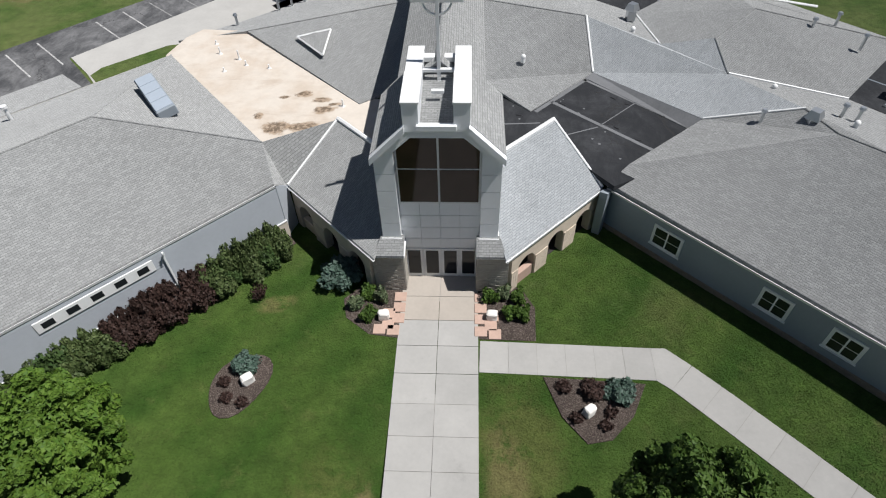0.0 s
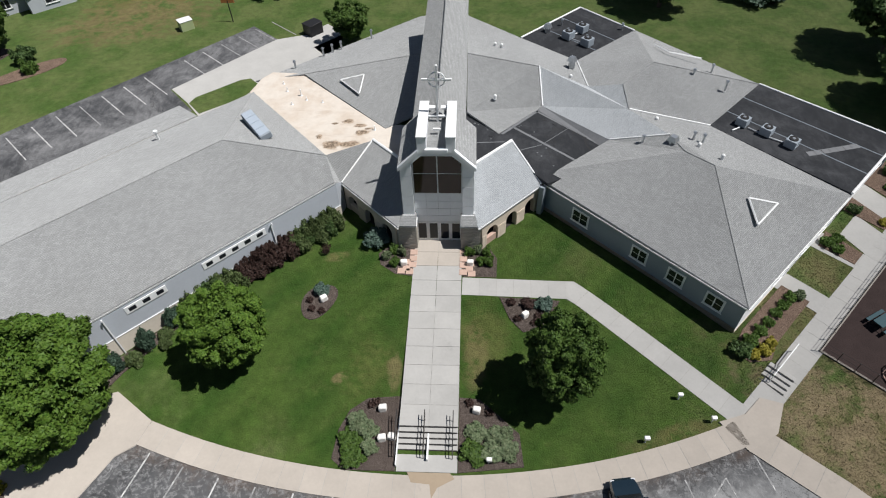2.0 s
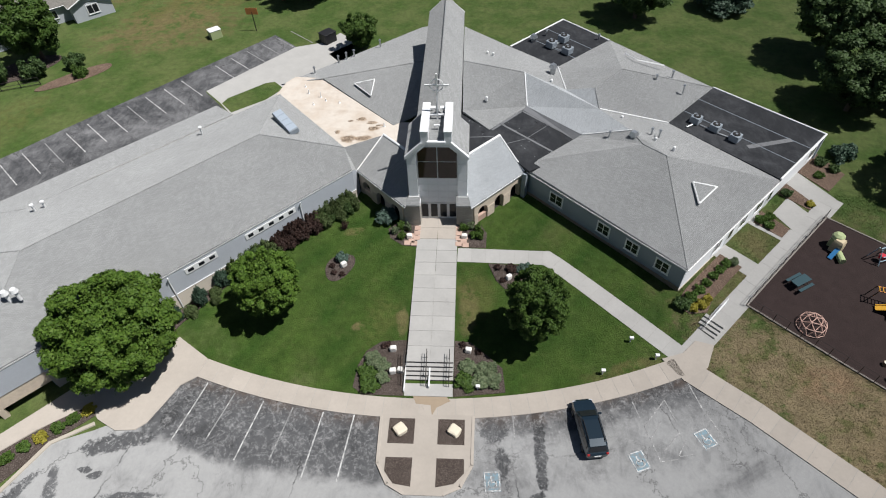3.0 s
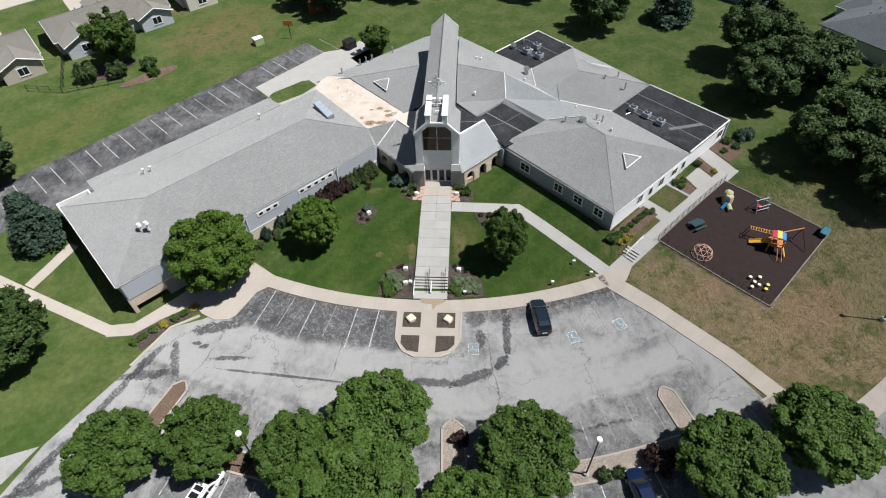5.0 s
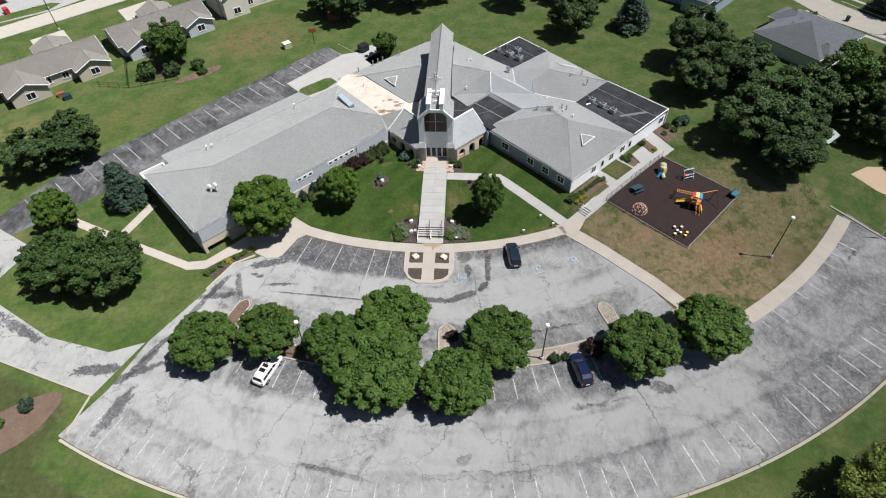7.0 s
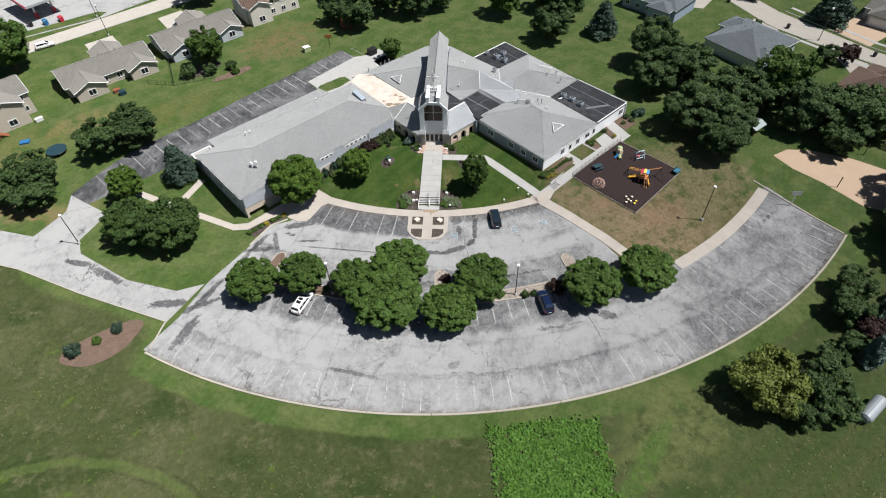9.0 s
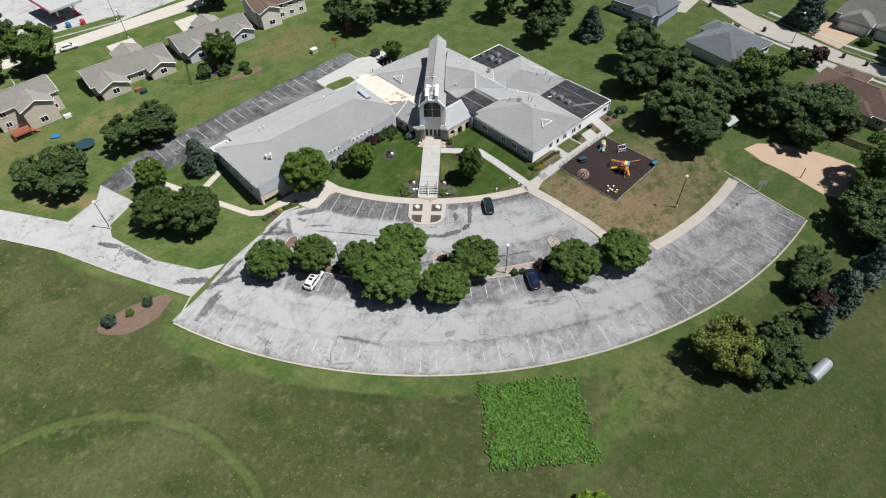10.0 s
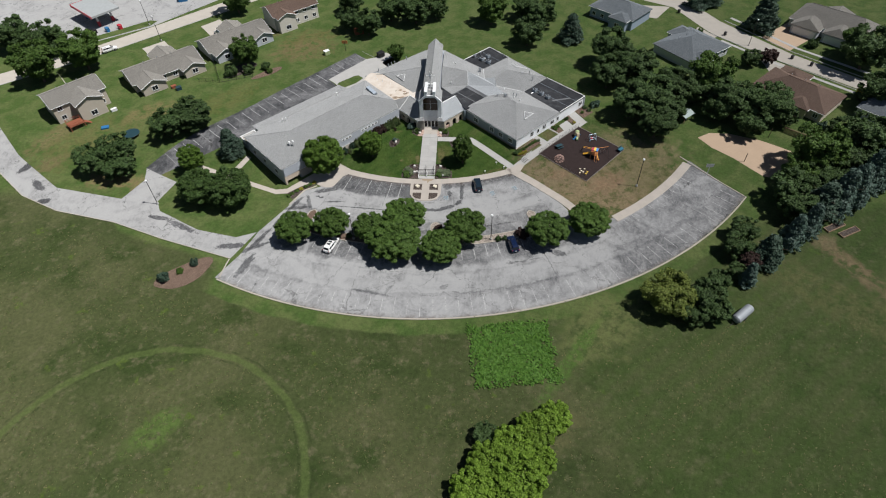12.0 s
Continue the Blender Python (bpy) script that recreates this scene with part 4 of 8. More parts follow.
part("east_wing_side_roof", sheet([[B00, PK2, BS], [PK2, EW, BS], [PK2, PK1, V2E, EW], [V2E, V3S, EW]], 0.16), SHINGLE_P, church)
part("link_roof", sheet([[V1T, V4, V3N, V3S], [V3S, V2E, V2W], [V3S, V2W, V1B, V1T]], 0.16), SHINGLE_LIT, church, "grey shingle roof valley, painted lighter as if sunlit")
part("north_wing_side_roof", sheet([[V3S, EW, EN, V3NE, V3N]], 0.16), SHINGLE_P, church)
part("north_wing_end_roof", sheet([[V3NE, EN, NE_]], 0.16), SHINGLE_Q, church)
part("north_wing_inner_roof", sheet([[V3N, V3NE, NE_, NS, V4]], 0.16), SHINGLE_P, church)
NRE, NRW = (2.25, 20.8, 6.0), (-2.05, 20.9, 6.0)
part("rear_east_roof", sheet([[NRE, (2.2, 35.0, 3.2), NW_, NS, V4, V1T]], 0.16), SHINGLE_Y, church)
part("nave_side_roof_east", sheet([[NRE, V1T, V1B, (5.3, 10.4, 3.55), (2.3, 13.4, 3.9)]], 0.16), SHINGLE_Q, church)
part("nave_side_roof_west", sheet([[NRW, (-15.0, 20.2, 3.95), (-5.4, 10.8, 3.8), (-2.1, 13.2, 4.0)]], 0.16), SHINGLE_P, church)
part("rear_west_roof", sheet([[NRW, (-15.0, 20.2, 3.95), (-20.2, 19.6, 3.5), (-16.7, 23.7, 3.0), (-3.8, 35.2, 3.0), (-2.0, 35.2, 3.3)]], 0.16), SHINGLE_P, church)
for a, b in ((V1T, V1B), (V2W, V2E), (V3S, EW), (V4, NS)):
    ridge_cap(a, b, church, WHITE_TRIM, 0.07, 0.05, "valley_flashing", "white metal valley flashing")
for a, b in ((B00, PK2), (PK2, PK1), (PK1, V2E), (V3N, V3NE), (V3NE, EN), (NRE, V1T), (NRW, (-15.0, 20.2, 3.95)), (V3S, V3N)):
    ridge_cap(a, b, church, SHINGLE_X, 0.06)
part("flat_roof_east", prism([p[:2] for p in (EW, EN, EE, ES)], 3.0, 3.36), MEMBRANE_BLACK, church, "flat black membrane roof with equipment")
part("flat_roof_north", prism([p[:2] for p in (NS, NW_, NN, NE_)], 3.3, 3.62), MEMBRANE_BLACK, church, "flat black membrane roof")
for poly, z in (((EN, EE, ES), 3.36), ((NW_, NN, NE_), 3.62)):
    for p, q in zip(poly, poly[1:]):
        ridge_cap((*p[:2], z), (*q[:2], z), church, WHITE_TRIM, 0.11, 0.03, "roof_edge", "white metal roof edge")
for f in (0.33, 0.66):
    p, q = Vector(EW).lerp(Vector(EN), f), Vector(ES).lerp(Vector(EE), f)
    part("membrane_seam", rod((p.x, p.y, 3.36), (q.x, q.y, 3.36), 0.05, 0.05, 4), SIDING_DARK, church)
    p, q = Vector(NS).lerp(Vector(NE_), f), Vector(NW_).lerp(Vector(NN), f)
    part("membrane_seam", rod((p.x, p.y, 3.62), (q.x, q.y, 3.62), 0.05, 0.05, 4), SIDING_DARK, church)
mB = Matrix.Translation(WB(18.75, 0.14)) @ pose(0, 0, 0, 0, 0, -45)
# front turned from the sun: its shade is put into the siding colour
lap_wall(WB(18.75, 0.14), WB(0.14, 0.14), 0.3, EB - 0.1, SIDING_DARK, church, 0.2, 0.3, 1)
plinth = part("stone_plinth", box(0, -0.05, -0.9, 18.6, 0.2, 0.3, 0.03), STONE_BROWN, church, "rough tan stone plinth", at=mB)
for a, w in ((14.75, 1.5), (8.85, 1.27), (5.55, 1.27), (2.27, 1.27)):
    window(mB, 18.75 - a, 1.0, w, 1.12, church)
gutter(B10, B00, EB, church, 1)
mS = Matrix.Translation(WB(0.15, 0.15)) @ pose(0, 0, 0, 0, 0, 45)
lap_wall(WB(0.15, 0.15), WB(0.15, 16.8), 0.0, EB - 0.1, WHITE_PANEL, church, 0.2, 0.3, 1)
part("foundation_wall", box(0, -0.06, -0.8, 26.6, 0.2, 0.0, 0.02), STONE, church, at=mS)
gutter(B00, BS, EB, church, 1)
mS2 = Matrix.Translation((34.2, 2.75, 0)) @ pose(0, 0, 0, 0, 0, 45.6)
lap_wall((34.2, 2.8), (41.4, 10.1), -0.1, 3.05, WHITE_PANEL, church, 0.2, 0.3, 1)
for x, z, w, h in ((5.9, 1.0, 1.1, 1.15), (10.7, 1.0, 1.1, 1.15), (13.9, 1.0, 1.3, 1.0)):
    window(mS, x, z, w, h, church)
window(mS2, 9.0, 1.1, 1.3, 1.1, church)
for x in (8.3, 16.1):
    d = part("door", box(x - 0.55, -0.05, 0.02, x + 0.55, 0.03, 2.15, 0.01), WHITE_TRIM, church, "white glazed side door", at=mS)
    part("door_glass", box(x - 0.35, -0.06, 0.9, x + 0.35, -0.052, 1.95), DARK_GLASS, d)
    part("door_handle", rod((x + 0.42, -0.1, 0.95), (x + 0.42, -0.1, 1.15), 0.02), STEEL, d)
for p, q, z in ((EE, EN, 3.0), (EN, NE_, 3.0), (NE_, NN, 3.3), (NN, NW_, 3.3), (NW_, (2.2, 34.6), 2.9), ((-2.1, 34.8), (-16.2, 23.5), 2.8), ((-16.2, 23.5), (-19.8, 19.6), 3.0)):
    lap_wall(Vector(p[:2]), Vector(q[:2]), -0.3, z, SIDING, church, 0.25, 0.3, -1)


# fillers where the wings meet the porticoes
part("link_roof", sheet([[(A10[0], A10[1], EA - 0.005), (-8.72, 3.88, 3.02), (-6.12, 7.5, 4.86), AV]], 0.12), SHINGLE_P, church)
part("link_wall", sheet([[(A10[0], A10[1] + 0.15, 3.8), (-8.62, 3.95, 2.9), (-9.0, 4.2, 2.9), (A10[0] - 0.4, A10[1] + 0.4, 3.8)]], 4.0), SIDING, church)
part("link_wall", sheet([[(8.6, 3.4, 3.1), (8.95, 3.9, 2.9), (9.3, 3.7, 2.9), (9.0, 3.2, 3.1)]], 3.4), SIDING_DARK, church)


# small triangular dormers with white trim
def dormer(tip_l, tip_r, low, lift, mat):
    tl, tr, lo = Vector(tip_l), Vector(tip_r), Vector(low)
    peak = (tl + tr) / 2 + Vector((0, 0, lift))
    bm = bmesh.new()
    vs = [bm.verts.new(p) for p in (tl, tr, lo, peak)]
    for f in ((0, 1, 3), (1, 2, 3), (2, 0, 3), (0, 2, 1)):
        bm.faces.new([vs[i] for i in f])
    bmesh.ops.recalc_face_normals(bm, faces=bm.faces[:])
    d = part("dormer", bm, mat, church, "triangular louvred dormer with white trim")
    return d, peak


# ---- tower and nave ----
TW, TE, TY0, TY1 = 2.9, 8.5, -0.5, 4.4
TOP = 10.05
bm = bmesh.new()
prof = [(-2.75, -0.3), (2.75, -0.3), (2.75, TE - 0.05), (1.4, TOP - 0.1), (-1.4, TOP - 0.1), (-2.75, TE - 0.05)]
lo = [bm.verts.new((CX + x, 0.0, z)) for x, z in prof]
hi = [bm.verts.new((CX + x, TY1 - 0.1, z)) for x, z in prof]
bm.faces.new(lo)
bm.faces.new(hi[::-1])
for i in range(6):
    j = (i + 1) % 6
    bm.faces.new((lo[j], lo[i], hi[i], hi[j]))
bmesh.ops.recalc_face_normals(bm, faces=bm.faces[:])
part("tower_core", bm, WHITE_PANEL, church)
# pilasters, each of stacked panels
for s in (-1, 1):
    x0, x1 = CX + s * 1.95, CX + s * 2.86
    x0, x1 = min(x0, x1), max(x0, x1)
    z = 3.35
    while z < 8.3:
        top = min(z + 1.02, 8.45)
        part("pilaster_panel", box(x0, TY0, z, x1, 0.05, top - 0.02, 0.006), WHITE_PANEL, church)
        z += 1.02
    part("pilaster_base", box(x0 - 0.06, TY0 - 0.10, 3.25, x1 + 0.06, 0.0, 3.42, 0.01), WHITE_TRIM, church)
    # sloped upper face and white barge board
    bm = bmesh.new()
    pts = [(1.95, 8.43), (2.86, 8.43), (2.86, 8.5), (1.4, 9.95), (0.9, 9.95), (0.9, 9.42), (1.15, 9.42), (1.95, 8.65)]
    a = [bm.verts.new((CX + s * x, TY0, zz)) for x, zz in pts]
    b = [bm.verts.new((CX + s * x, 0.03, zz)) for x, zz in pts]
    bm.faces.new(a)
    bm.faces.new(b[::-1])
    for i in range(len(pts)):
        j = (i + 1) % len(pts)
        bm.faces.new((a[j], a[i], b[i], b[j]))
    bmesh.ops.recalc_face_normals(bm, faces=bm.faces[:])
    part("gable_panel", bm, WHITE_PANEL, church)
    part("barge_board", sheet([[(CX + s * 3.0, TY0 - 0.22, 8.42), (CX + s * 1.36, TY0 - 0.22, 10.09), (CX + s * 1.36, TY0 + 0.12, 10.09), (CX + s * 3.0, TY0 + 0.12, 8.42)]], 0.34), WHITE_PANEL, church)
    part("tower_roof", sheet([[(CX + s * 3.0, TY0 + 0.1, 8.46), (CX + s * 1.38, TY0 + 0.1, 10.1), (CX + s * 1.38, TY1, 10.1), (CX + s * 3.0, TY1, 8.46)]], 0.1), SHINGLE_Y, church)
    # the white stacks on top
    part("parapet_pier", box(CX + s * 1.07 - 0.35, TY0 - 0.02, 9.75, CX + s * 1.07 + 0.35, 4.1, 11.1, 0.02), WHITE_PANEL, church, "tall white panelled pier")
    part("pier_cap", box(CX + s * 1.07 - 0.39, TY0 - 0.06, 11.1, CX + s * 1.07 + 0.39, 1.9, 11.2, 0.015), WHITE_TRIM, church)
    part("pier_cap", box(CX + s * 1.07 - 0.37, 1.9, 11.08, CX + s * 1.07 + 0.37, 4.14, 11.18, 0.015), WHITE_TRIM, church)
part("gable_panel", box(CX - 0.9, TY0, 9.42, CX + 0.9, 0.03, 9.9), WHITE_PANEL, church)
part("parapet", box(CX - 0.85, TY0 - 0.16, 9.86, CX + 0.85, TY0 + 0.12, 10.12, 0.015), WHITE_PANEL, church)
part("saddle_roof", sheet([[(CX - 0.75, TY0 + 0.1, 9.95), (CX + 0.75, TY0 + 0.1, 9.95), (CX + 0.75, 4.2, 10.6), (CX - 0.75, 4.2, 10.6)]], 0.1), SHINGLE_X, church)
for y, z, w in ((2.6, 10.75, 0.72), (1.2, 10.55, 0.28)):
    part("cross_brace", box(CX - w, y - 0.09, z, CX + w, y + 0.09, z + 0.16, 0.02), WHITE_TRIM, church)
part("cross_brace", box(CX - 0.72, 3.5, 10.7, CX + 0.72, 3.9, 10.95, 0.02), WHITE_TRIM, church)
# central bay: glazing and panels down to the doors
glz = part("tower_window", box(CX - 1.93, -0.14, 5.36, CX + 1.93, -0.02, 9.46), WHITE_TRIM, church, "large four-pane tower window with clipped corners")
for s in (-1, 1):
    part("pane", box(min(CX + s * 0.05, CX + s * 1.85), -0.16, 5.48, max(CX + s * 0.05, CX + s * 1.85), -0.143, 7.42), BROWN_GLASS, glz)
    bm = bmesh.new()
    pts = [(0.05, 7.5), (1.85, 7.5), (1.85, 8.62), (1.1, 9.38), (0.05, 9.38)]
    a = [bm.verts.new((CX + s * x, -0.16, zz)) for x, zz in pts]
    b = [bm.verts.new((CX + s * x, -0.143, zz)) for x, zz in pts]
    bm.faces.new(a)
    bm.faces.new(b[::-1])
    for i in range(5):
        j = (i + 1) % 5
        bm.faces.new((a[j], a[i], b[i], b[j]))
    bmesh.ops.recalc_face_normals(bm, faces=bm.faces[:])
    part("pane", bm, BROWN_GLASS, glz)
for j, (z0, z1) in enumerate(((4.55, 5.34), (3.74, 4.53), (2.95, 3.72), (2.3, 2.93))):
    for i in range(4):
        part("wall_panel", box(CX - 1.95 + i * 0.975 + 0.008, -0.1, z0, CX - 1.95 + (i + 1) * 0.975 - 0.008, 0.01, z1, 0.006), WHITE_PANEL, church)
ent = part("entrance", box(CX - 1.95, -0.06, -0.02, CX + 1.95, 0.02, 2.28), WHITE_TRIM, church, "white framed entrance with four glazed doors")
for i in range(4):
    x = CX - 1.42 + i * 0.945
    d = part("glazed_door", box(x - 0.44, -0.12, 0.03, x + 0.44, -0.062, 2.18, 0.01), WHITE_TRIM, ent)
    part("glass", box(x - 0.33, -0.13, 0.28, x + 0.33, -0.122, 2.05), DARK_GLASS, d)
    hx = x + (0.37 if i % 2 == 0 else -0.37)
    part("door_handle", rod((hx, -0.17, 0.9), (hx, -0.17, 1.35), 0.018), STEEL, d)
# nave
NR, NE2, NX, NY = 11.15, 9.15, 2.15, 27.0
part("nave_wall", box(CX - 2.0, TY1 - 0.1, 2.5, CX + 2.0, NY - 0.4, NE2 - 0.1), SIDING, church)
for s in (-1, 1):
    part("nave_roof", sheet([[(CX, TY1 - 1.5, NR), (CX + s * NX, TY1 - 1.5, NE2), (CX + s * NX, NY, NE2), (CX, NY, NR)]], 0.14), SHINGLE_Y, church)
    part("barge_board", rod((CX, NY, NR - 0.1), (CX + s * NX, NY, NE2 - 0.1), 0.09, 0.09, 4), WHITE_TRIM, church)
bm = bmesh.new()
vs = [bm.verts.new(p) for p in ((CX - 2, NY - 0.5, NE2 - 0.2), (CX + 2, NY - 0.5, NE2 - 0.2), (CX, NY - 0.5, NR - 0.15), (CX - 2, NY - 0.4, NE2 - 0.2), (CX + 2, NY - 0.4, NE2 - 0.2), (CX, NY - 0.4, NR - 0.15))]
for f in ((0, 1, 2), (5, 4, 3), (0, 3, 4, 1), (1, 4, 5, 2), (2, 5, 3, 0)):
    bm.faces.new([vs[i] for i in f])
bmesh.ops.recalc_face_normals(bm, faces=bm.faces[:])
part("gable_wall", bm, SIDING, church)
part("gable_wall", box(CX - 2.0, NY - 0.5, 0, CX + 2.0, 34.9, 3.2), SIDING, church)
ridge_cap((CX, TY1 - 1.4, NR), (CX, NY, NR), church, SHINGLE_X, 0.1)
# the cross
cr = tagged(empty("rooftop_cross", CX, 2.6, 10.2), "slender white metal cross with a ring", "cross")
part("upright", box(-0.08, -0.08, 0, 0.08, 0.08, 4.9, 0.01), WHITE_TRIM, cr)
part("arm", box(-1.1, -0.07, 3.66, 1.1, 0.07, 3.82, 0.01), WHITE_TRIM, cr)
bm = bmesh.new()
n = 40
for i in range(n):
    a0, a1 = 2 * math.pi * i / n, 2 * math.pi * (i + 1) / n
    add_rod(bm, (0.6 * math.cos(a0), 0, 3.74 + 0.6 * math.sin(a0)), (0.6 * math.cos(a1), 0, 3.74 + 0.6 * math.sin(a1)), 0.05, 0.05, 5)
part("ring", bm, WHITE_TRIM, cr)

# porticoes, stone bases and arcades on both sides
BLOCK = {}
# near-black colour that stands in for the shade inside the arcades
ARCADE_SHADE = plain("arcade_shade", (0.035, 0.031, 0.029), 0.9, 0, 0.4, 7.0, 0.5)


def masonry(m, w, h, mat, parent, bw=0.42, bh=0.2, name="stone_block"):
    """Blocks in running bond on a face; outside is -y of m."""
    key = (round(bw, 2), round(bh, 2), mat.name)
    if key not in BLOCK:
        BLOCK[key] = [mesh_of(name, box(0.006, -0.045 - 0.01 * k, 0.006, f * bw - 0.006, 0.01, bh - 0.006, 0.008), mat) for k, f in ((0, 1), (1, 1), (0, 0.5))]
    rows = int(round(h / bh))
    for j in range(rows):
        x = 0.0
        first = j % 2 == 1
        while x < w - 0.05:
            me = BLOCK[key][2] if first or x + bw > w + 0.02 else BLOCK[key][(int(x * 7) + j) % 2]
            if x + (bw * 0.5 if me is BLOCK[key][2] else bw) > w + 0.06:
                break
            part(name, me, mat, parent, at=m @ pose(x, 0, j * bh))
            x += bw * 0.5 if me is BLOCK[key][2] else bw
            first = False


masonry(pose(0, -0.05, -0.5), 18.6, 0.8, STONE_BROWN, plinth, 0.45, 0.2)

for s in (-1, 1):
    side = "west" if s < 0 else "east"

    def X(x):
        return CX + s * x

    # sloping roof over the arcade: parallel to the diagonal eave
    e0, e1 = (X(3.25), -1.55, 2.95), (X(8.75), 3.95, 2.95)
    r0, r1 = (X(2.86), 4.2, 4.9), (X(6.2), 7.55, 4.9)
    # the sunward east slope takes the copy with sunlight in its colour
    part("portico_roof", sheet([[e0, e1, r1, r0, (X(2.86), -0.2, 3.35)]], 0.16), SHINGLE_LIT if s > 0 else SHINGLE_P, church, "grey shingled portico roof")
    ridge_cap(r0, r1, church, WHITE_TRIM, 0.13, 0.02, "parapet_edge", "white metal ridge edge")
    ridge_cap(r1, e1, church, WHITE_TRIM, 0.07, 0.03, "verge_trim")
    a, b = (e0, e1) if s > 0 else (e1, e0)
    gutter(a, b, 2.95, church, 1)
    part("verge_wall", sheet([[(X(8.5), 4.0, 2.8), (X(6.1), 7.3, 4.7), (X(6.3), 7.5, 4.7), (X(8.7), 4.2, 2.8)]], 2.9), STONE, church)
    # base beside the doors
    x0, x1 = sorted((X(1.86), X(3.45)))
    base = part("stone_base", box(x0, -1.1, -0.3, x1, 0.0, 2.72), MORTAR, church, "split-faced grey block base")
    masonry(Matrix.Translation((x0, -1.1, 0.0)), x1 - x0, 2.7, STONE_GREY, base, 0.40, 0.18, "block")
    inner = Matrix.Translation((X(1.86), -1.1 if s > 0 else 0.0, 0.0)) @ pose(0, 0, 0, 0, 0, 90 if s < 0 else -90)
    masonry(inner @ (Matrix.Identity(4) if s < 0 else pose(-1.1, 0, 0)) if s > 0 else Matrix.Translation((X(1.86), -1.1, 0)) @ pose(0, 0, 0, 0, 0, 90), 1.1, 2.7, STONE_GREY, base, 0.40, 0.18, "block")
    part("coping", box(x0 - 0.1, -1.32, 2.72, x1 + 0.1, 0.0, 2.9, 0.02), WHITE_TRIM, base)
    part("base_roof", sheet([[(X(1.8), -1.35, 2.93), (X(3.3), -1.35, 2.93), (X(2.95), -0.42, 3.5), (X(1.8), -0.42, 3.5)]], 0.12), SHINGLE_X, church)
    # arcade wall of three arches along the diagonal
    w0, w1 = Vector((X(3.61), -1.11)), Vector((X(8.66), 3.94))
    if s < 0:
        w0, w1 = w1, w0
    d = w1 - w0
    mW = pose(w0.x, w0.y, 0, 0, 0, math.degrees(math.atan2(d.y, d.x)))
    L = d.length
    bm = bmesh.new()
    n_arch, seg, thick, top = 3, 10, 0.45, 2.78
    bay = L / n_arch
    cols = []
    for k in range(n_arch):
        c, hw = (k + 0.5) * bay, 0.66
        add_box(bm, k * bay, 0, -0.3, c - hw, thick, top)
        add_box(bm, c + hw, 0, -0.3, (k + 1) * bay, thick, top)
        line = [(c - hw * math.cos(math.pi * i / seg), 1.3 + hw * 0.98 * math.sin(math.pi * i / seg)) for i in range(seg + 1)]
        for (xa, za), (xb, zb) in zip(line, line[1:]):
            vs = [bm.verts.new(p) for p in ((xa, 0, za), (xb, 0, zb), (xb, 0, top), (xa, 0, top), (xa, thick, za), (xb, thick, zb), (xb, thick, top), (xa, thick, top))]
            for f in ((0, 1, 2, 3), (7, 6, 5, 4), (0, 4, 5, 1), (3, 2, 6, 7)):
                bm.faces.new([vs[q] for q in f])
    arcade = part("arcade_wall", bm, STONE, church, "tan limestone arcade wall with round arches", at=mW)
    # stones on the piers
    for k in range(n_arch + 1):
        xa = max(0.02, k * bay - 0.36 + (0.36 if k == 0 else 0))
        xb = min(L - 0.02, k * bay + 0.36 - (0.36 if k == n_arch else 0))
        if k in (0, n_arch):
            xa, xb = (0.02, bay / 2 - 0.69) if k == 0 else (L - bay / 2 + 0.69, L - 0.02)
        else:
            xa, xb = k * bay - bay / 2 + 0.69, k * bay + bay / 2 - 0.69
        if xb - xa > 0.15:
            masonry(pose(xa, 0, 0), xb - xa, 1.4, STONE, arcade, min(0.34, xb - xa), 0.18)
    part("low_wall", box(0.3, 0.08, -0.3, L * 0.33, 0.4, 0.75, 0.02), STONE if s < 0 else PAVER, arcade)
    # back wall and floor carry the interior shade in their colour
    part("arcade_back_wall", box(0.2, 2.6, -0.3, L + 0.2, 2.8, 3.3), ARCADE_SHADE, church, at=mW)
    part("arcade_floor", box(0.0, 0.3, -0.1, L, 2.7, 0.03), ARCADE_SHADE, church, at=mW)
for tl, tr, lo_, lift, mt in (
    ((-10.75, 18.2, 4.45), (-8.34, 18.5, 4.86), (-8.49, 15.7, 4.40), 0.10, SHINGLE_Q),
    ((24.6, 0.2, 4.94), (27.0, 0.1, 4.45), (24.7, -2.3, 4.43), 0.06, SHINGLE_P),
):
    dd, pk = dormer(tl, tr, lo_, lift, mt)
    for a, b in ((tl, tr), (tr, lo_), (lo_, tl)):
        part("dormer_trim", rod(Vector(a) + Vector((0, 0, 0.05)), Vector(b) + Vector((0, 0, 0.05)), 0.08, 0.08, 4), WHITE_TRIM, dd)
for a, b in (((23.3, 22.6, 5.1), (22.2, 24.4, 5.0)), ((23.3, 22.6, 5.1), (26.4, 21.6, 4.95))):
    part("dormer_trim", rod(a, b, 0.09, 0.09, 4), WHITE_TRIM, church)

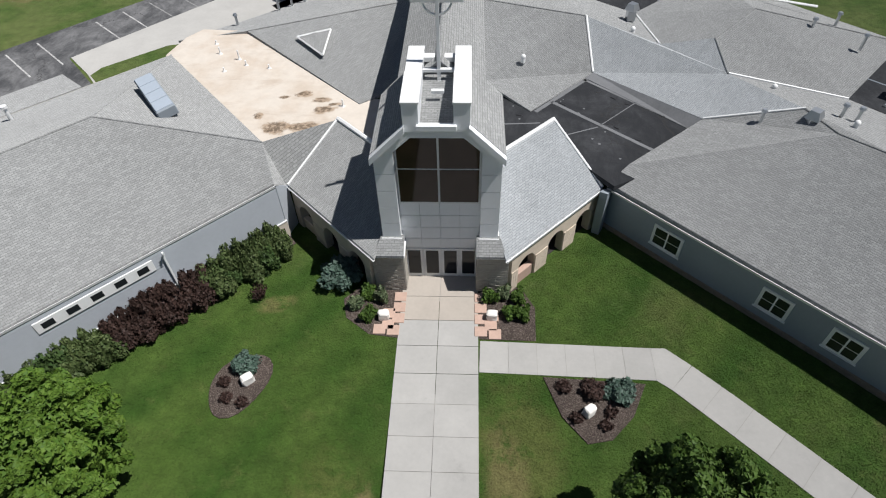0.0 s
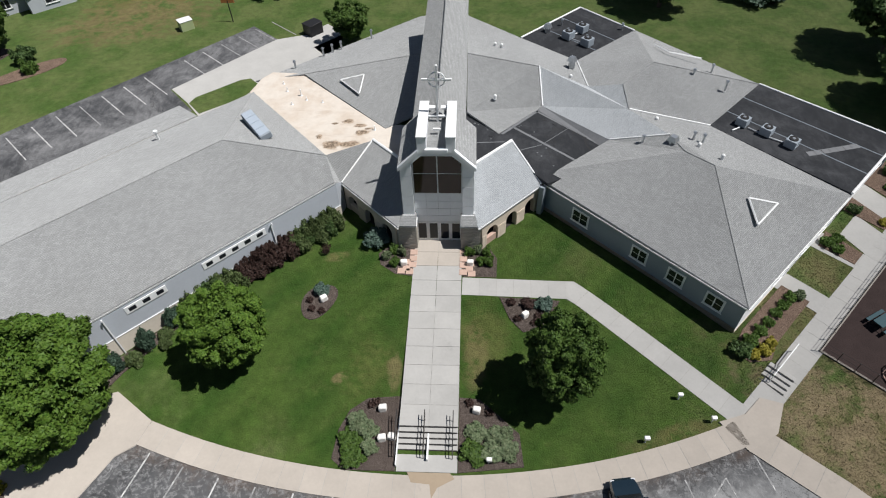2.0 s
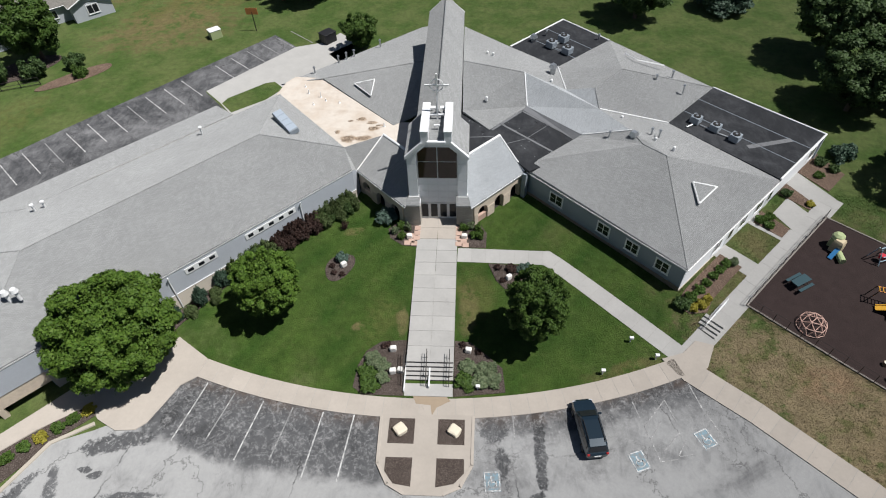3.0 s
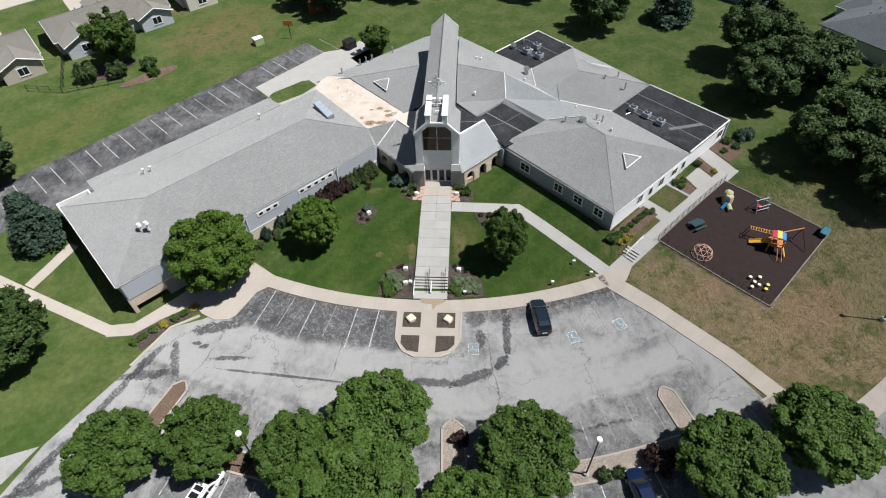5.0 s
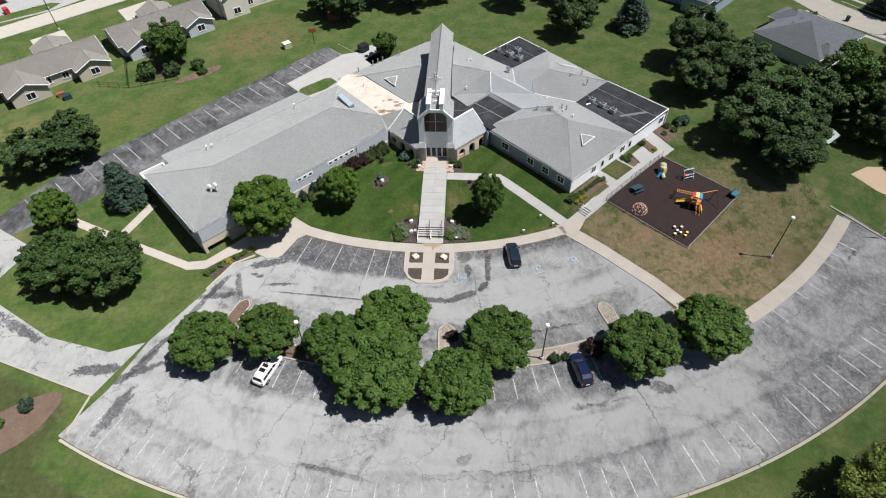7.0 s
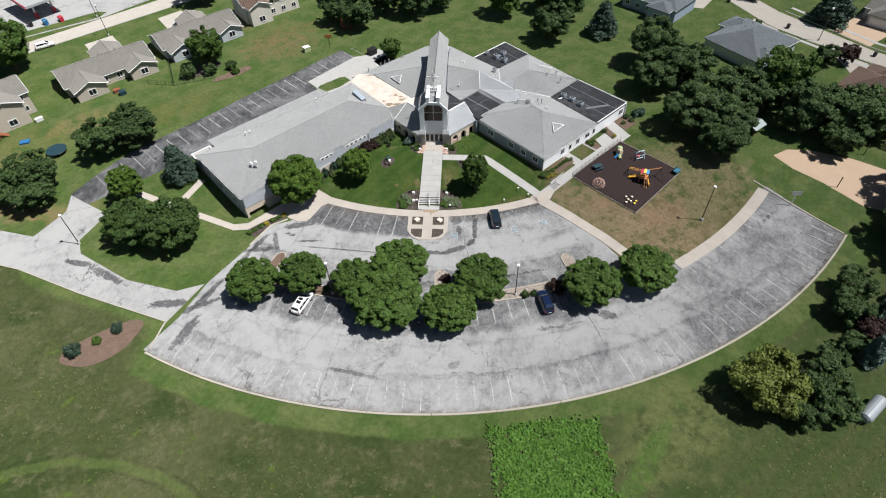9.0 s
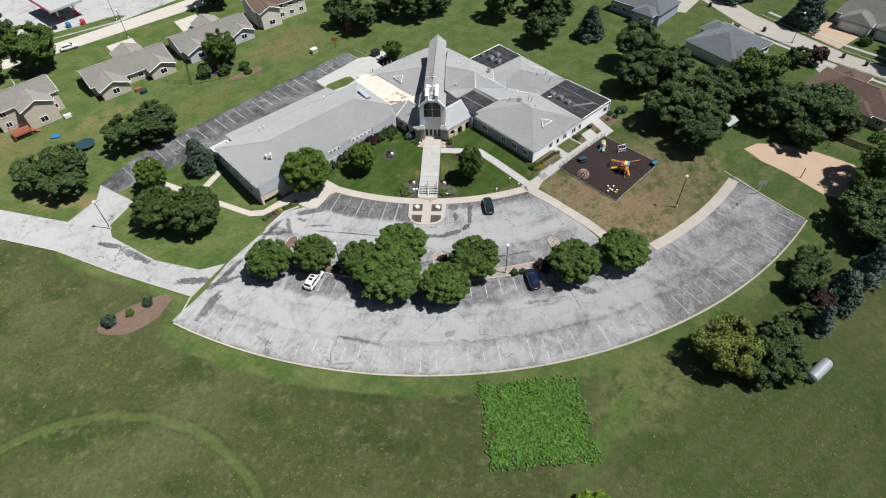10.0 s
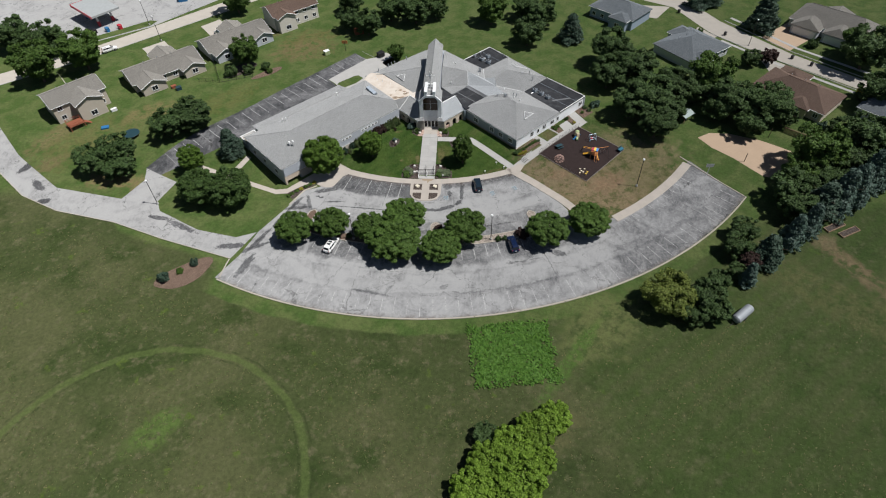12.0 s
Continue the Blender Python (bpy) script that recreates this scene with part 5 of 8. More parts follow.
# ---- trees ----
def leaf_cloud(rnd, blobs, leaves, size, droop=0.2):
    """Pointed leaf blades gathered in clumps; blobs are (centre, radii, share) or (centre, radii, share, facing)."""
    rng = np.random.default_rng(rnd.randrange(10 ** 6))
    count = [max(1, int(leaves * b[2])) for b in blobs]
    c = np.repeat(np.array([b[0] for b in blobs], float), count, 0)
    r = np.repeat(np.array([b[1] for b in blobs], float), count, 0)
    face = np.repeat(np.array([b[3] if len(b) > 3 else (0, 0, 0) for b in blobs], float), count, 0)
    n = len(c)
    p = rng.normal(size=(n, 3))
    p /= np.linalg.norm(p, axis=1)[:, None]
    p *= (rng.random(n) ** 0.18 * np.clip(1 + 0.12 * rng.normal(size=n), 0.6, 1.5))[:, None]
    q = c + p * r
    nrm = p * 0.8 + face * 0.5 + rng.normal(size=(n, 3)) * 0.60 + np.array([0, 0, 0.3])
    nrm /= np.linalg.norm(nrm, axis=1)[:, None]
    t = np.cross(nrm, rng.normal(size=(n, 3)))
    t /= np.linalg.norm(t, axis=1)[:, None]
    b = np.cross(nrm, t)
    s = (size * rng.uniform(0.65, 1.35, n))[:, None]
    v = np.empty((n, 3, 3))
    v[:, 0] = q + t * s * 0.75 - nrm * s * droop
    v[:, 1] = q - t * s * 0.45 + b * s * 0.48
    v[:, 2] = q - t * s * 0.45 - b * s * 0.48
    return v.reshape(-1, 3), np.arange(3 * n).reshape(-1, 3)


def cloud_mesh(name, vf, mat):
    me = bpy.data.meshes.new(name)
    v, f = np.asarray([tuple(p) for p in vf[0]] if isinstance(vf[0], list) else vf[0], float), np.asarray(vf[1], int)
    k = f.shape[1]
    me.vertices.add(len(v))
    me.vertices.foreach_set("co", v.ravel())
    me.loops.add(f.size)
    me.loops.foreach_set("vertex_index", f.ravel())
    me.polygons.add(len(f))
    me.polygons.foreach_set("loop_start", np.arange(0, f.size, k))
    me.update(calc_edges=True)
    me.materials.append(mat)
    return me


def tree_proto(seed, height, radius, clear, mat, n_clump, leaves, size, form="round", trunk=0.16):
    """A tapered trunk with limbs and a crown of leaf clumps; built at the origin, out of sight until copied."""
    rnd = random.Random(seed)
    t = empty("tree")
    bm = rod((0, 0, -0.3), (0.05, 0.03, clear + 0.5), trunk * 1.25, trunk * 0.8, 9)
    add_rod(bm, (0.05, 0.03, clear + 0.45), (0.12, -0.05, height * 0.78), trunk * 0.8, trunk * 0.15, 7)
    for k in range(9):
        a, z = k * 2.4 + rnd.uniform(-0.3, 0.3), clear + (height * 0.6 - clear) * (k + 0.3) / 9
        ln = radius * rnd.uniform(0.55, 0.85)
        add_rod(bm, (0.06, 0, z), (ln * math.cos(a), ln * math.sin(a), z + ln * 0.55), trunk * 0.42, trunk * 0.08, 5)
    part("trunk", bm, BARK, t)
    blobs = []
    mid, half = (clear + height) / 2, (height - clear) / 2

    def girth(zf):
        if form == "round":
            return math.sqrt(max(0.0, 1 - abs(zf) ** 2.3))
        if form == "cone":
            return 0.06 + 0.94 * (1 - (zf + 1) / 2) ** 0.85
        return math.sqrt(max(0.0, 1 - abs(zf * 0.9 - 0.15) ** 2.0))

    if form == "cone":
        for k in range(n_clump):
            zf, a = rnd.uniform(-1, 1), rnd.uniform(0, 6.283)
            d = (rnd.uniform(0.25, 1.0) ** 0.4) * girth(zf) * (0.86 + 0.22 * math.sin(a * 3 + seed) * math.sin(zf * 3 + seed * 1.7))
            cr = radius * rnd.uniform(0.15, 0.23)
            blobs.append(((radius * d * math.cos(a) * 0.86, radius * d * math.sin(a) * 0.86, mid + half * zf * 0.88), (cr, cr, cr * 0.6), 1.0, (math.cos(a), math.sin(a), 0.4)))
    else:
        # boughs spread over the crown, each a dome of small clumps with gaps between the boughs
        n_bough = n_clump // (4 if form == "round" else 6)
        for i in range(n_bough):
            zf = -0.92 + 1.82 * (i + 0.5) / n_bough + rnd.uniform(-0.12, 0.12)
            zf = min(zf, 0.93)
            a = i * 2.39996 + rnd.uniform(-0.35, 0.35)
            d = girth(zf) * (rnd.uniform(0.74, 0.86) if form == "round" else rnd.uniform(0.50, 0.88))
            bx, by, bz = radius * d * math.cos(a), radius * d * math.sin(a), mid + half * zf * 0.82
            br = radius * (rnd.uniform(0.13, 0.20) if form == "round" else rnd.uniform(0.17, 0.28))
            out = Vector((math.cos(a) * girth(zf), math.sin(a) * girth(zf), zf * 0.8 + 0.25)).normalized()
            for k in range(n_clump // n_bough):
                u = Vector((rnd.gauss(0, 1), rnd.gauss(0, 1), rnd.gauss(0, 1))).normalized() + out * 0.75
                u.normalize()
                cr = br * rnd.uniform(0.42, 0.66)
                q = Vector((bx, by, bz)) + Vector((u.x * br, u.y * br, u.z * br * 0.9)) * rnd.uniform(0.6, 1.0)
                blobs.append((tuple(q), (cr, cr, cr * 0.7), 1.0, tuple(u)))
        core = radius * (0.76 if form == "round" else 0.6)
        blobs.append(((0, 0, mid), (core, core, half * (0.74 if form == "round" else 0.6)), n_clump * 0.22))
    part("crown", cloud_mesh("crown", leaf_cloud(rnd, blobs, leaves, size), mat), mat, t)
    return t


LEAF_LIME = leaf_material("leaf_bright", (0.056, 0.116, 0.015), (0.108, 0.178, 0.027), 0.18)
LEAF_MID = leaf_material("leaf_green", (0.044, 0.092, 0.016), (0.086, 0.144, 0.028), 0.16)
LEAF_DARK = leaf_material("leaf_dark", (0.035, 0.068, 0.021), (0.072, 0.117, 0.036), 0.16)
LEAF_DEEP = leaf_material("leaf_deep", (0.036, 0.074, 0.018), (0.072, 0.120, 0.030), 0.16)
LEAF_WILLOW = leaf_material("leaf_willow", (0.085, 0.120, 0.024), (0.150, 0.180, 0.040), 0.25)
LEAF_BUSH = leaf_material("leaf_bush", (0.115, 0.205, 0.022), (0.190, 0.295, 0.040), 0.25)
LEAF_BLUE = leaf_material("needle_blue", (0.045, 0.085, 0.062), (0.105, 0.150, 0.125), 0.08)
LEAF_SPRUCE = leaf_material("needle_dark", (0.028, 0.058, 0.036), (0.060, 0.095, 0.065), 0.08)
LEAF_RED = leaf_material("leaf_maroon", (0.030, 0.019, 0.016), (0.070, 0.041, 0.034), 0.10)
LEAF_HEDGE = leaf_material("leaf_hedge", (0.052, 0.084, 0.026), (0.102, 0.134, 0.050), 0.15)
LEAF_YELLOW = leaf_material("leaf_gold", (0.22, 0.20, 0.025), (0.34, 0.30, 0.045), 0.15)
LEAF_GREYGREEN = leaf_material("leaf_greygreen", (0.085, 0.125, 0.060), (0.15, 0.18, 0.10), 0.12)

PROTO = {
    "lawn": tree_proto(3, 6.2, 2.7, 1.0, LEAF_LIME, 300, 190, 0.135),
    "lawn_dark": tree_proto(5, 6.3, 2.5, 0.9, LEAF_MID, 280, 180, 0.130),
    "big_lime": tree_proto(7, 7.2, 4.1, 1.0, LEAF_LIME, 420, 210, 0.150),
    "bush": tree_proto(9, 3.6, 3.0, 0.1, LEAF_BUSH, 260, 70, 0.18, "round", 0.08),
    "lot_a": tree_proto(11, 6.6, 3.6, 1.3, LEAF_MID, 380, 130, 0.165),
    "lot_b": tree_proto(13, 6.2, 3.3, 1.2, LEAF_MID, 360, 125, 0.16),
    "dark_a": tree_proto(17, 8.0, 4.4, 1.4, LEAF_DARK, 250, 62, 0.29, "spread", 0.22),
    "dark_round": tree_proto(43, 7.0, 4.4, 0.8, LEAF_DEEP, 380, 75, 0.22, "round", 0.22),
    "dark_b": tree_proto(19, 11.5, 5.4, 2.0, LEAF_DARK, 330, 85, 0.30, "spread", 0.3),
    "mid_a": tree_proto(23, 9.0, 4.6, 1.5, LEAF_MID, 260, 70, 0.29, "spread", 0.24),
    "spruce": tree_proto(29, 7.5, 2.9, 0.3, LEAF_SPRUCE, 260, 66, 0.23, "cone", 0.14),
    "blue": tree_proto(31, 7.5, 2.6, 0.3, LEAF_BLUE, 240, 62, 0.23, "cone", 0.14),
    "plum": tree_proto(37, 4.6, 2.4, 0.8, LEAF_RED, 160, 70, 0.22, "round", 0.12),
    "willow": tree_proto(41, 7.0, 4.6, 0.6, LEAF_WILLOW, 260, 80, 0.26, "spread", 0.22),
}
BASE = {"lawn": 2.7, "lawn_dark": 2.5, "big_lime": 4.1, "bush": 3.0, "lot_a": 3.6, "lot_b": 3.3, "dark_a": 4.4, "dark_round": 4.4, "dark_b": 5.4, "mid_a": 4.6, "spruce": 2.9, "blue": 2.6, "plum": 2.4, "willow": 4.6}
WORDS = {
    "lawn": "young round tree with bright green leaves on the lawn",
    "lawn_dark": "young round tree with deep green leaves on the lawn",
    "big_lime": "broad round lime-green tree beside the wing",
    "bush": "low bright lime-green thicket in the meadow",
    "lot_a": "rounded green shade tree in a parking island",
    "lot_b": "rounded green shade tree in a parking island",
    "dark_a": "dense dark green tree on grass",
    "dark_round": "round dense dark green tree on the lawn",
    "dark_b": "tall dark green spreading tree in a grove",
    "mid_a": "leafy mid-green tree on grass",
    "spruce": "dark conical spruce with dense needles",
    "blue": "blue-green conical spruce with dense needles",
    "plum": "small round tree with dark plum leaves",
    "willow": "broad yellow-green tree with loose feathery leaves",
}
USED = set()


def plant(kind, x, y, r, hf=1.0, turn=None):
    s = r / BASE[kind]
    turn = turn if turn is not None else (x * 37.0 + y * 53.0) % 360
    m = pose(x, y, ground_z(y) - 0.05, 0, 0, turn) @ Matrix.Diagonal((s, s, s * hf, 1))
    t = PROTO[kind]
    if kind in USED:
        t = copy_thing(t, m)
    else:
        USED.add(kind)
        t.matrix_basis = m
    tagged(t, WORDS[kind], "tree")
    if kind.startswith("lot"):
        tagged(t, group="shade trees in the parking lot")
    return t


for row in (
    ("lawn", -14.3, -12.1, 3.0, 1.08), ("lawn_dark", 8.9, -14.3, 2.65, 1.3), ("big_lime", -25.3, -17.6, 5.0, 1.08),
    ("lot_a", -27.8, -41.0, 4.15, 0.85), ("lot_b", -19.9, -39.2, 3.95, 0.85), ("lot_b", -11.05, -40.2, 3.1, 1.04), ("lot_a", -3.7, -37.2, 4.4, 0.85), ("lot_a", -5.0, -44.6, 4.9, 0.76), ("lot_b", -8.4, -43.0, 3.0, 0.95),
    ("lot_a", 10.0, -39.8, 4.05, 0.90), ("lot_b", 4.9, -45.8, 3.65, 0.90), ("lot_a", 28.0, -40.0, 4.0, 0.87), ("lot_a", 37.3, -37.0, 4.05, 0.87),
    ("spruce", -50.8, -12.0, 4.3, 0.72), ("lawn", -58.6, -18.4, 2.9),
    ("dark_round", -53.4, -28.4, 4.9), ("dark_round", -46.0, -29.3, 4.9), ("dark_a", -69.4, -5.4, 4.6, 0.9), ("dark_a", -63.4, -2.0, 4.9, 0.9), ("dark_a", -66.0, 1.5, 4.0, 0.95), ("dark_a", -83.4, -18.4, 4.6, 0.9), ("dark_a", -77.0, -20.4, 4.3, 0.85), ("dark_a", -78.8, -15.2, 4.5, 0.95),
    ("mid_a", -58.5, 31.8, 4.6), ("mid_a", -118.8, 21.5, 6.4), ("mid_a", -108.0, 28.5, 6.2), ("dark_a", -124.4, 37.2, 6.0), ("mid_a", -71.3, 66.0, 5.5), ("dark_a", -137.6, 41.0, 6.0),
    ("dark_b", 51.4, 31.4, 5.7, 0.9), ("dark_b", 49.2, 19.7, 4.8, 0.9), ("dark_b", 57.4, 22.9, 5.4, 0.9), ("dark_b", 57.5, 6.1, 5.9, 0.9), ("dark_b", 53.1, 5.1, 4.8, 0.9), ("dark_b", 58.2, -3.7, 4.5, 0.9), ("dark_b", 65.7, 13.4, 5.0, 0.9), ("dark_b", 62.7, 3.9, 4.1, 0.9),
    ("mid_a", 77.0, 16.4, 6.0), ("dark_a", 71.9, 12.8, 4.2), ("dark_b", 79.9, 5.9, 5.5, 0.9), ("dark_b", 86.9, 3.4, 5.9, 0.9), ("dark_a", 75.7, 4.3, 4.0), ("dark_a", 82.2, -2.4, 4.2), ("dark_a", 92.4, 2.1, 3.1),
    ("dark_a", 27.9, 44.0, 5.0), ("mid_a", 16.6, 58.0, 5.0), ("dark_a", 33.0, 57.0, 5.0), ("dark_a", 28.0, 62.0, 4.6), ("dark_a", 92.8, 32.1, 2.7), ("plum", 98.2, 32.8, 2.6), ("spruce", 41.7, 46.8, 3.3), ("spruce", 102.9, 54.1, 4.3),
    ("dark_a", 124.0, 30.3, 7.2), ("dark_a", 119.5, 11.1, 5.5), ("mid_a", 123.9, 37.2, 4.3), ("spruce", 87.0, 70.0, 3.5), ("spruce", 92.0, 72.0, 3.0),
    ("mid_a", 93.8, -15.3, 6.2), ("mid_a", 88.0, -19.8, 3.9), ("dark_a", 102.3, -7.6, 4.4), ("dark_a", 108.0, -8.9, 5.7), ("dark_a", 102.4, -15.4, 4.4), ("dark_a", 95.4, -21.7, 3.8), ("dark_a", 88.6, -23.5, 4.2), ("dark_a", 84.0, -26.5, 4.4), ("dark_a", 83.6, -31.0, 4.2),
    ("blue", 79.8, -40.6, 3.3), ("blue", 84.6, -37.1, 2.6), ("spruce", 89.6, -30.9, 3.6), ("blue", 93.5, -29.5, 3.5), ("blue", 97.7, -27.0, 3.3), ("blue", 102.6, -22.6, 3.4), ("blue", 106.3, -20.5, 3.2), ("blue", 112.0, -15.0, 3.2),
    ("dark_a", 68.0, -43.8, 3.1), ("dark_a", 70.5, -38.8, 3.0), ("spruce", 73.2, -45.4, 2.9), ("plum", 69.3, -47.4, 2.1), ("dark_a", 66.1, -49.8, 1.9), ("willow", 50.3, -58.0, 5.0), ("dark_a", 57.3, -58.0, 3.6), ("dark_a", 59.0, -60.6, 2.7), ("dark_a", 61.6, -52.6, 2.3), ("dark_a", 54.6, -61.4, 2.5), ("blue", 67.8, -51.5, 1.8),
    ("dark_a", -23.5, 50.5, 4.6), ("dark_a", -30.0, 54.0, 3.8), ("dark_a", -8.5, 58.5, 5.2), ("dark_a", -17.0, 60.0, 4.6), ("dark_a", -2.0, 62.0, 4.0), ("dark_a", -31.2, 66.0, 4.4),
    ("mid_a", -12.6, 34.6, 2.6),
    ("bush", 15.0, -92.0, 3.8), ("bush", 19.6, -94.6, 3.6), ("bush", 18.6, -89.0, 3.0), ("bush", 22.6, -86.2, 2.8), ("bush", 26.2, -83.4, 2.4), ("dark_a", 14.6, -86.9, 2.2, 0.8), ("bush", 12.4, -96.5, 3.0), ("bush", 23.6, -91.0, 2.0), ("bush", 16.5, -97.5, 3.2), ("bush", 24.6, -84.6, 2.2),
):
    plant(*row)

# ---- paths, kerbs and planting beds round the church ----
def walk_top(y):
    """The entrance walk stands a little proud of the falling lawn before its steps."""
    return ground_z(y) + 0.04 + 0.40 * min(max((-8.0 - y) / 8.6, 0.0), 1.0)


walkway = tagged(empty("entrance_walk"), "pale concrete entrance walk of large slabs with a flight of steps", "walkway", kind="structure")
part("joint_bed", sheet([[(-1.93, 0.0, walk_top(0) - 0.005), (2.05, 0.0, walk_top(0) - 0.005), (2.05, -8.0, walk_top(-8) - 0.005), (-1.93, -8.0, walk_top(-8) - 0.005)], [(-1.93, -8.0, walk_top(-8) - 0.005), (2.05, -8.0, walk_top(-8) - 0.005), (2.05, -16.99, walk_top(-16.99) - 0.02), (-1.93, -16.99, walk_top(-16.99) - 0.02)]], 0.3), JOINT, walkway)
for k in range(11):
    y0, y1 = 0.0 - k * 1.545 - 0.014, -(k + 1) * 1.545 + 0.014
    for s in (-1, 1):
        xa, xb = sorted((0.06 + s * 0.012, 0.06 + s * 2.0))
        za, zb = walk_top(y0), walk_top(y1)
        bm = bmesh.new()
        vs = [bm.verts.new(p) for p in ((xa, y1, zb), (xb, y1, zb), (xb, y0, za), (xa, y0, za), (xa, y1, zb - 0.6), (xb, y1, zb - 0.6), (xb, y0, za - 0.6), (xa, y0, za - 0.6))]
        for f in ((0, 1, 2, 3), (7, 6, 5, 4), (0, 4, 5, 1), (1, 5, 6, 2), (2, 6, 7, 3), (3, 7, 4, 0)):
            bm.faces.new([vs[i] for i in f])
        part("slab", bm, CONCRETE_TAN if k < 2 else CONCRETE, walkway)
top = walk_top(-16.99)
for k in range(5):
    z = top - 0.12 * (k + 1)
    part("step", box(-1.94, -17.36 - 0.36 * k, z - 0.5, 2.06, -16.98 - 0.36 * k, z, 0.012), CONCRETE, walkway)
    part("nosing", box(-1.9, -17.05 - 0.36 * k, z + 0.075, 2.02, -16.97 - 0.36 * k, z + 0.123, 0.01), DARK_METAL, walkway, "dark nosing strip")
part("landing", box(-1.94, -19.9, ground_z(-19) - 0.4, 2.06, -18.75, ground_z(-19.3) + 0.05, 0.01), CONCRETE, walkway)
part("cheek_wall", box(-2.02, -19.6, -1.6, -1.94, -16.2, top - 0.25, 0.01), WHITE_TRIM, walkway)
part("centre_kerb", box(0.01, -19.2, -1.4, 0.13, -16.2, top - 0.2, 0.01), WHITE_TRIM, walkway)


def handrail(x, y0, z0, y1, z1):
    """A steel handrail: two rails on posts, sloping from top to foot."""
    r = tagged(empty("handrail"), "black steel handrail beside concrete steps", "handrail")
    tagged(r, group="handrails at the front steps")
    for h in (0.92, 0.5):
        part("rail", add_rod(rod((x, y0, z0 + h), (x, y1, z1 + h), 0.03, None, 6), (x, y0, z0 + h), (x, y0 + 0.35, z0 + h), 0.03, None, 6), DARK_METAL, r)
    for f in (0, 0.33, 0.66, 1):
        y, z = y0 + (y1 - y0) * f, z0 + (z1 - z0) * f
        part("post", rod((x, y, z - 0.15), (x, y, z + 0.92), 0.028, None, 6), DARK_METAL, r)


for x in (-2.1, -0.2, 1.72):
    handrail(x, -16.6, top, -19.0, -1.15)

side = tagged(empty("side_walks"), "concrete side paths round the lawns", "walkway", kind="structure")
slabs("slab", [(2.1, -6.05), (10.35, -6.3)], 1.75, 0.03, CONCRETE, side)
part("slab", drape([(10.35, -6.3), (10.4, -4.55), (11.1, -4.55), (12.15, -5.48), (10.95, -6.75)], 0.032), CONCRETE, side)
slabs("slab", [(10.95, -6.75), (20.9, -16.35)], 1.75, 0.03, CONCRETE, side)
part("slab", drape([(19.7, -16.0), (21.2, -18.0), (23.4, -16.7), (24.4, -14.6), (22.9, -14.2), (21.6, -15.4)], 0.104), CONCRETE_TAN, side)
slabs("slab", [(22.6, -16.4), (39.6, 0.4), (42.0, 2.8)], 1.9, 0.028, CONCRETE, side)
slabs("slab", [(21.0, -17.8), (25.5, -21.4), (31.9, -27.6), (37.4, -34.2)], 2.1, 0.10, CONCRETE_TAN, side)
slabs("slab", arc(*FAN, 81.0, 323.4, 303.5, 16), 2.1, 0.10, CONCRETE_TAN, side, each=2.0)
slabs("slab", arc(-0.6, 35.7, 57.6, 250.6, 292.4, 24), 1.75, 0.10, CONCRETE_TAN, side)
slabs("slab", [(-59.0, -17.0), (-44.5, -22.9), (-36.6, -26.1)], 1.35, 0.03, CONCRETE_TAN, side)
slabs("slab", [(-48.6, -19.6), (-45.8, -13.0)], 1.5, 0.032, CONCRETE_TAN, side)
part("ramp_pad", drape([(-22.4, -14.9), (-19.25, -16.95), (-19.75, -18.7), (-20.9, -19.5), (-22.5, -22.9), (-23.2, -23.5), (-24.8, -23.6), (-26.6, -22.7), (-27.7, -21.4), (-31.2, -23.8), (-33.6, -26.0), (-36.5, -26.3), (-36.7, -24.7), (-34.0, -24.3), (-29.5, -19.6), (-25.6, -16.0)], 0.118), CONCRETE_TAN, side)
for p in (((30.3, 0.7), (35.4, -4.2), (36.8, -2.7), (31.9, 2.3)), ((26.4, -4.4), (29.9, -7.9), (31.3, -6.5), (27.9, -3.0)), ((36.2, 6.6), (39.6, 1.6), (41.5, 3.4), (38.5, 8.8)), ((34.3, 1.2), (36.6, 3.6), (37.9, 1.2), (35.4, -1.2))):
    part("slab", drape(list(p), 0.026), CONCRETE, side)
# side steps
for k in range(4):
    a = Vector((24.55, -14.0)) + Vector((S2, S2)) * (0.42 * k)
    m = pose(a.x, a.y, ground_z(a.y) + 0.05 + 0.07 * (k + 1), 0, 0, 45)
    part("step", box(0, -0.02, -0.5, 0.42, 1.86, 0, 0.01), CONCRETE, side, at=m)
    part("nosing", box(-0.01, 0.0, -0.03, 0.07, 1.84, 0.012, 0.004), DARK_METAL, side, at=m)
rr = tagged(empty("handrail"), "white steel handrail beside the side steps", "handrail")
for h in (0.9, 0.5):
    part("rail", rod((23.9, -13.0, ground_z(-13) + h), (26.3, -10.6, ground_z(-10.6) + h + 0.2), 0.035, None, 6), WHITE_TRIM, rr)
for x, y in ((23.9, -13.0), (25.1, -11.8), (26.3, -10.6)):
    part("post", rod((x, y, ground_z(y) - 0.1), (x, y, ground_z(y) + 1.05), 0.035, None, 6), WHITE_TRIM, rr)
tagged(part("wet_stain", drape([(-1.2, -19.95), (-0.9, -20.6), (0.3, -20.7), (0.45, -21.6), (0.8, -20.9), (1.9, -20.3), (1.6, -19.95)], 0.112, 0.01), plain("damp_concrete", (0.30, 0.235, 0.165), 0.6)), "brown damp stain on concrete", "stain", kind="structure")

kerbs = tagged(empty("kerbs"), "tan concrete kerbs round lot and islands", "kerb", kind="structure")


def kerb(line, w=0.2, off=0.15, mat=KERB):
    part("kerb", drape(ribbon(line, w), off, 0.4), mat, kerbs)


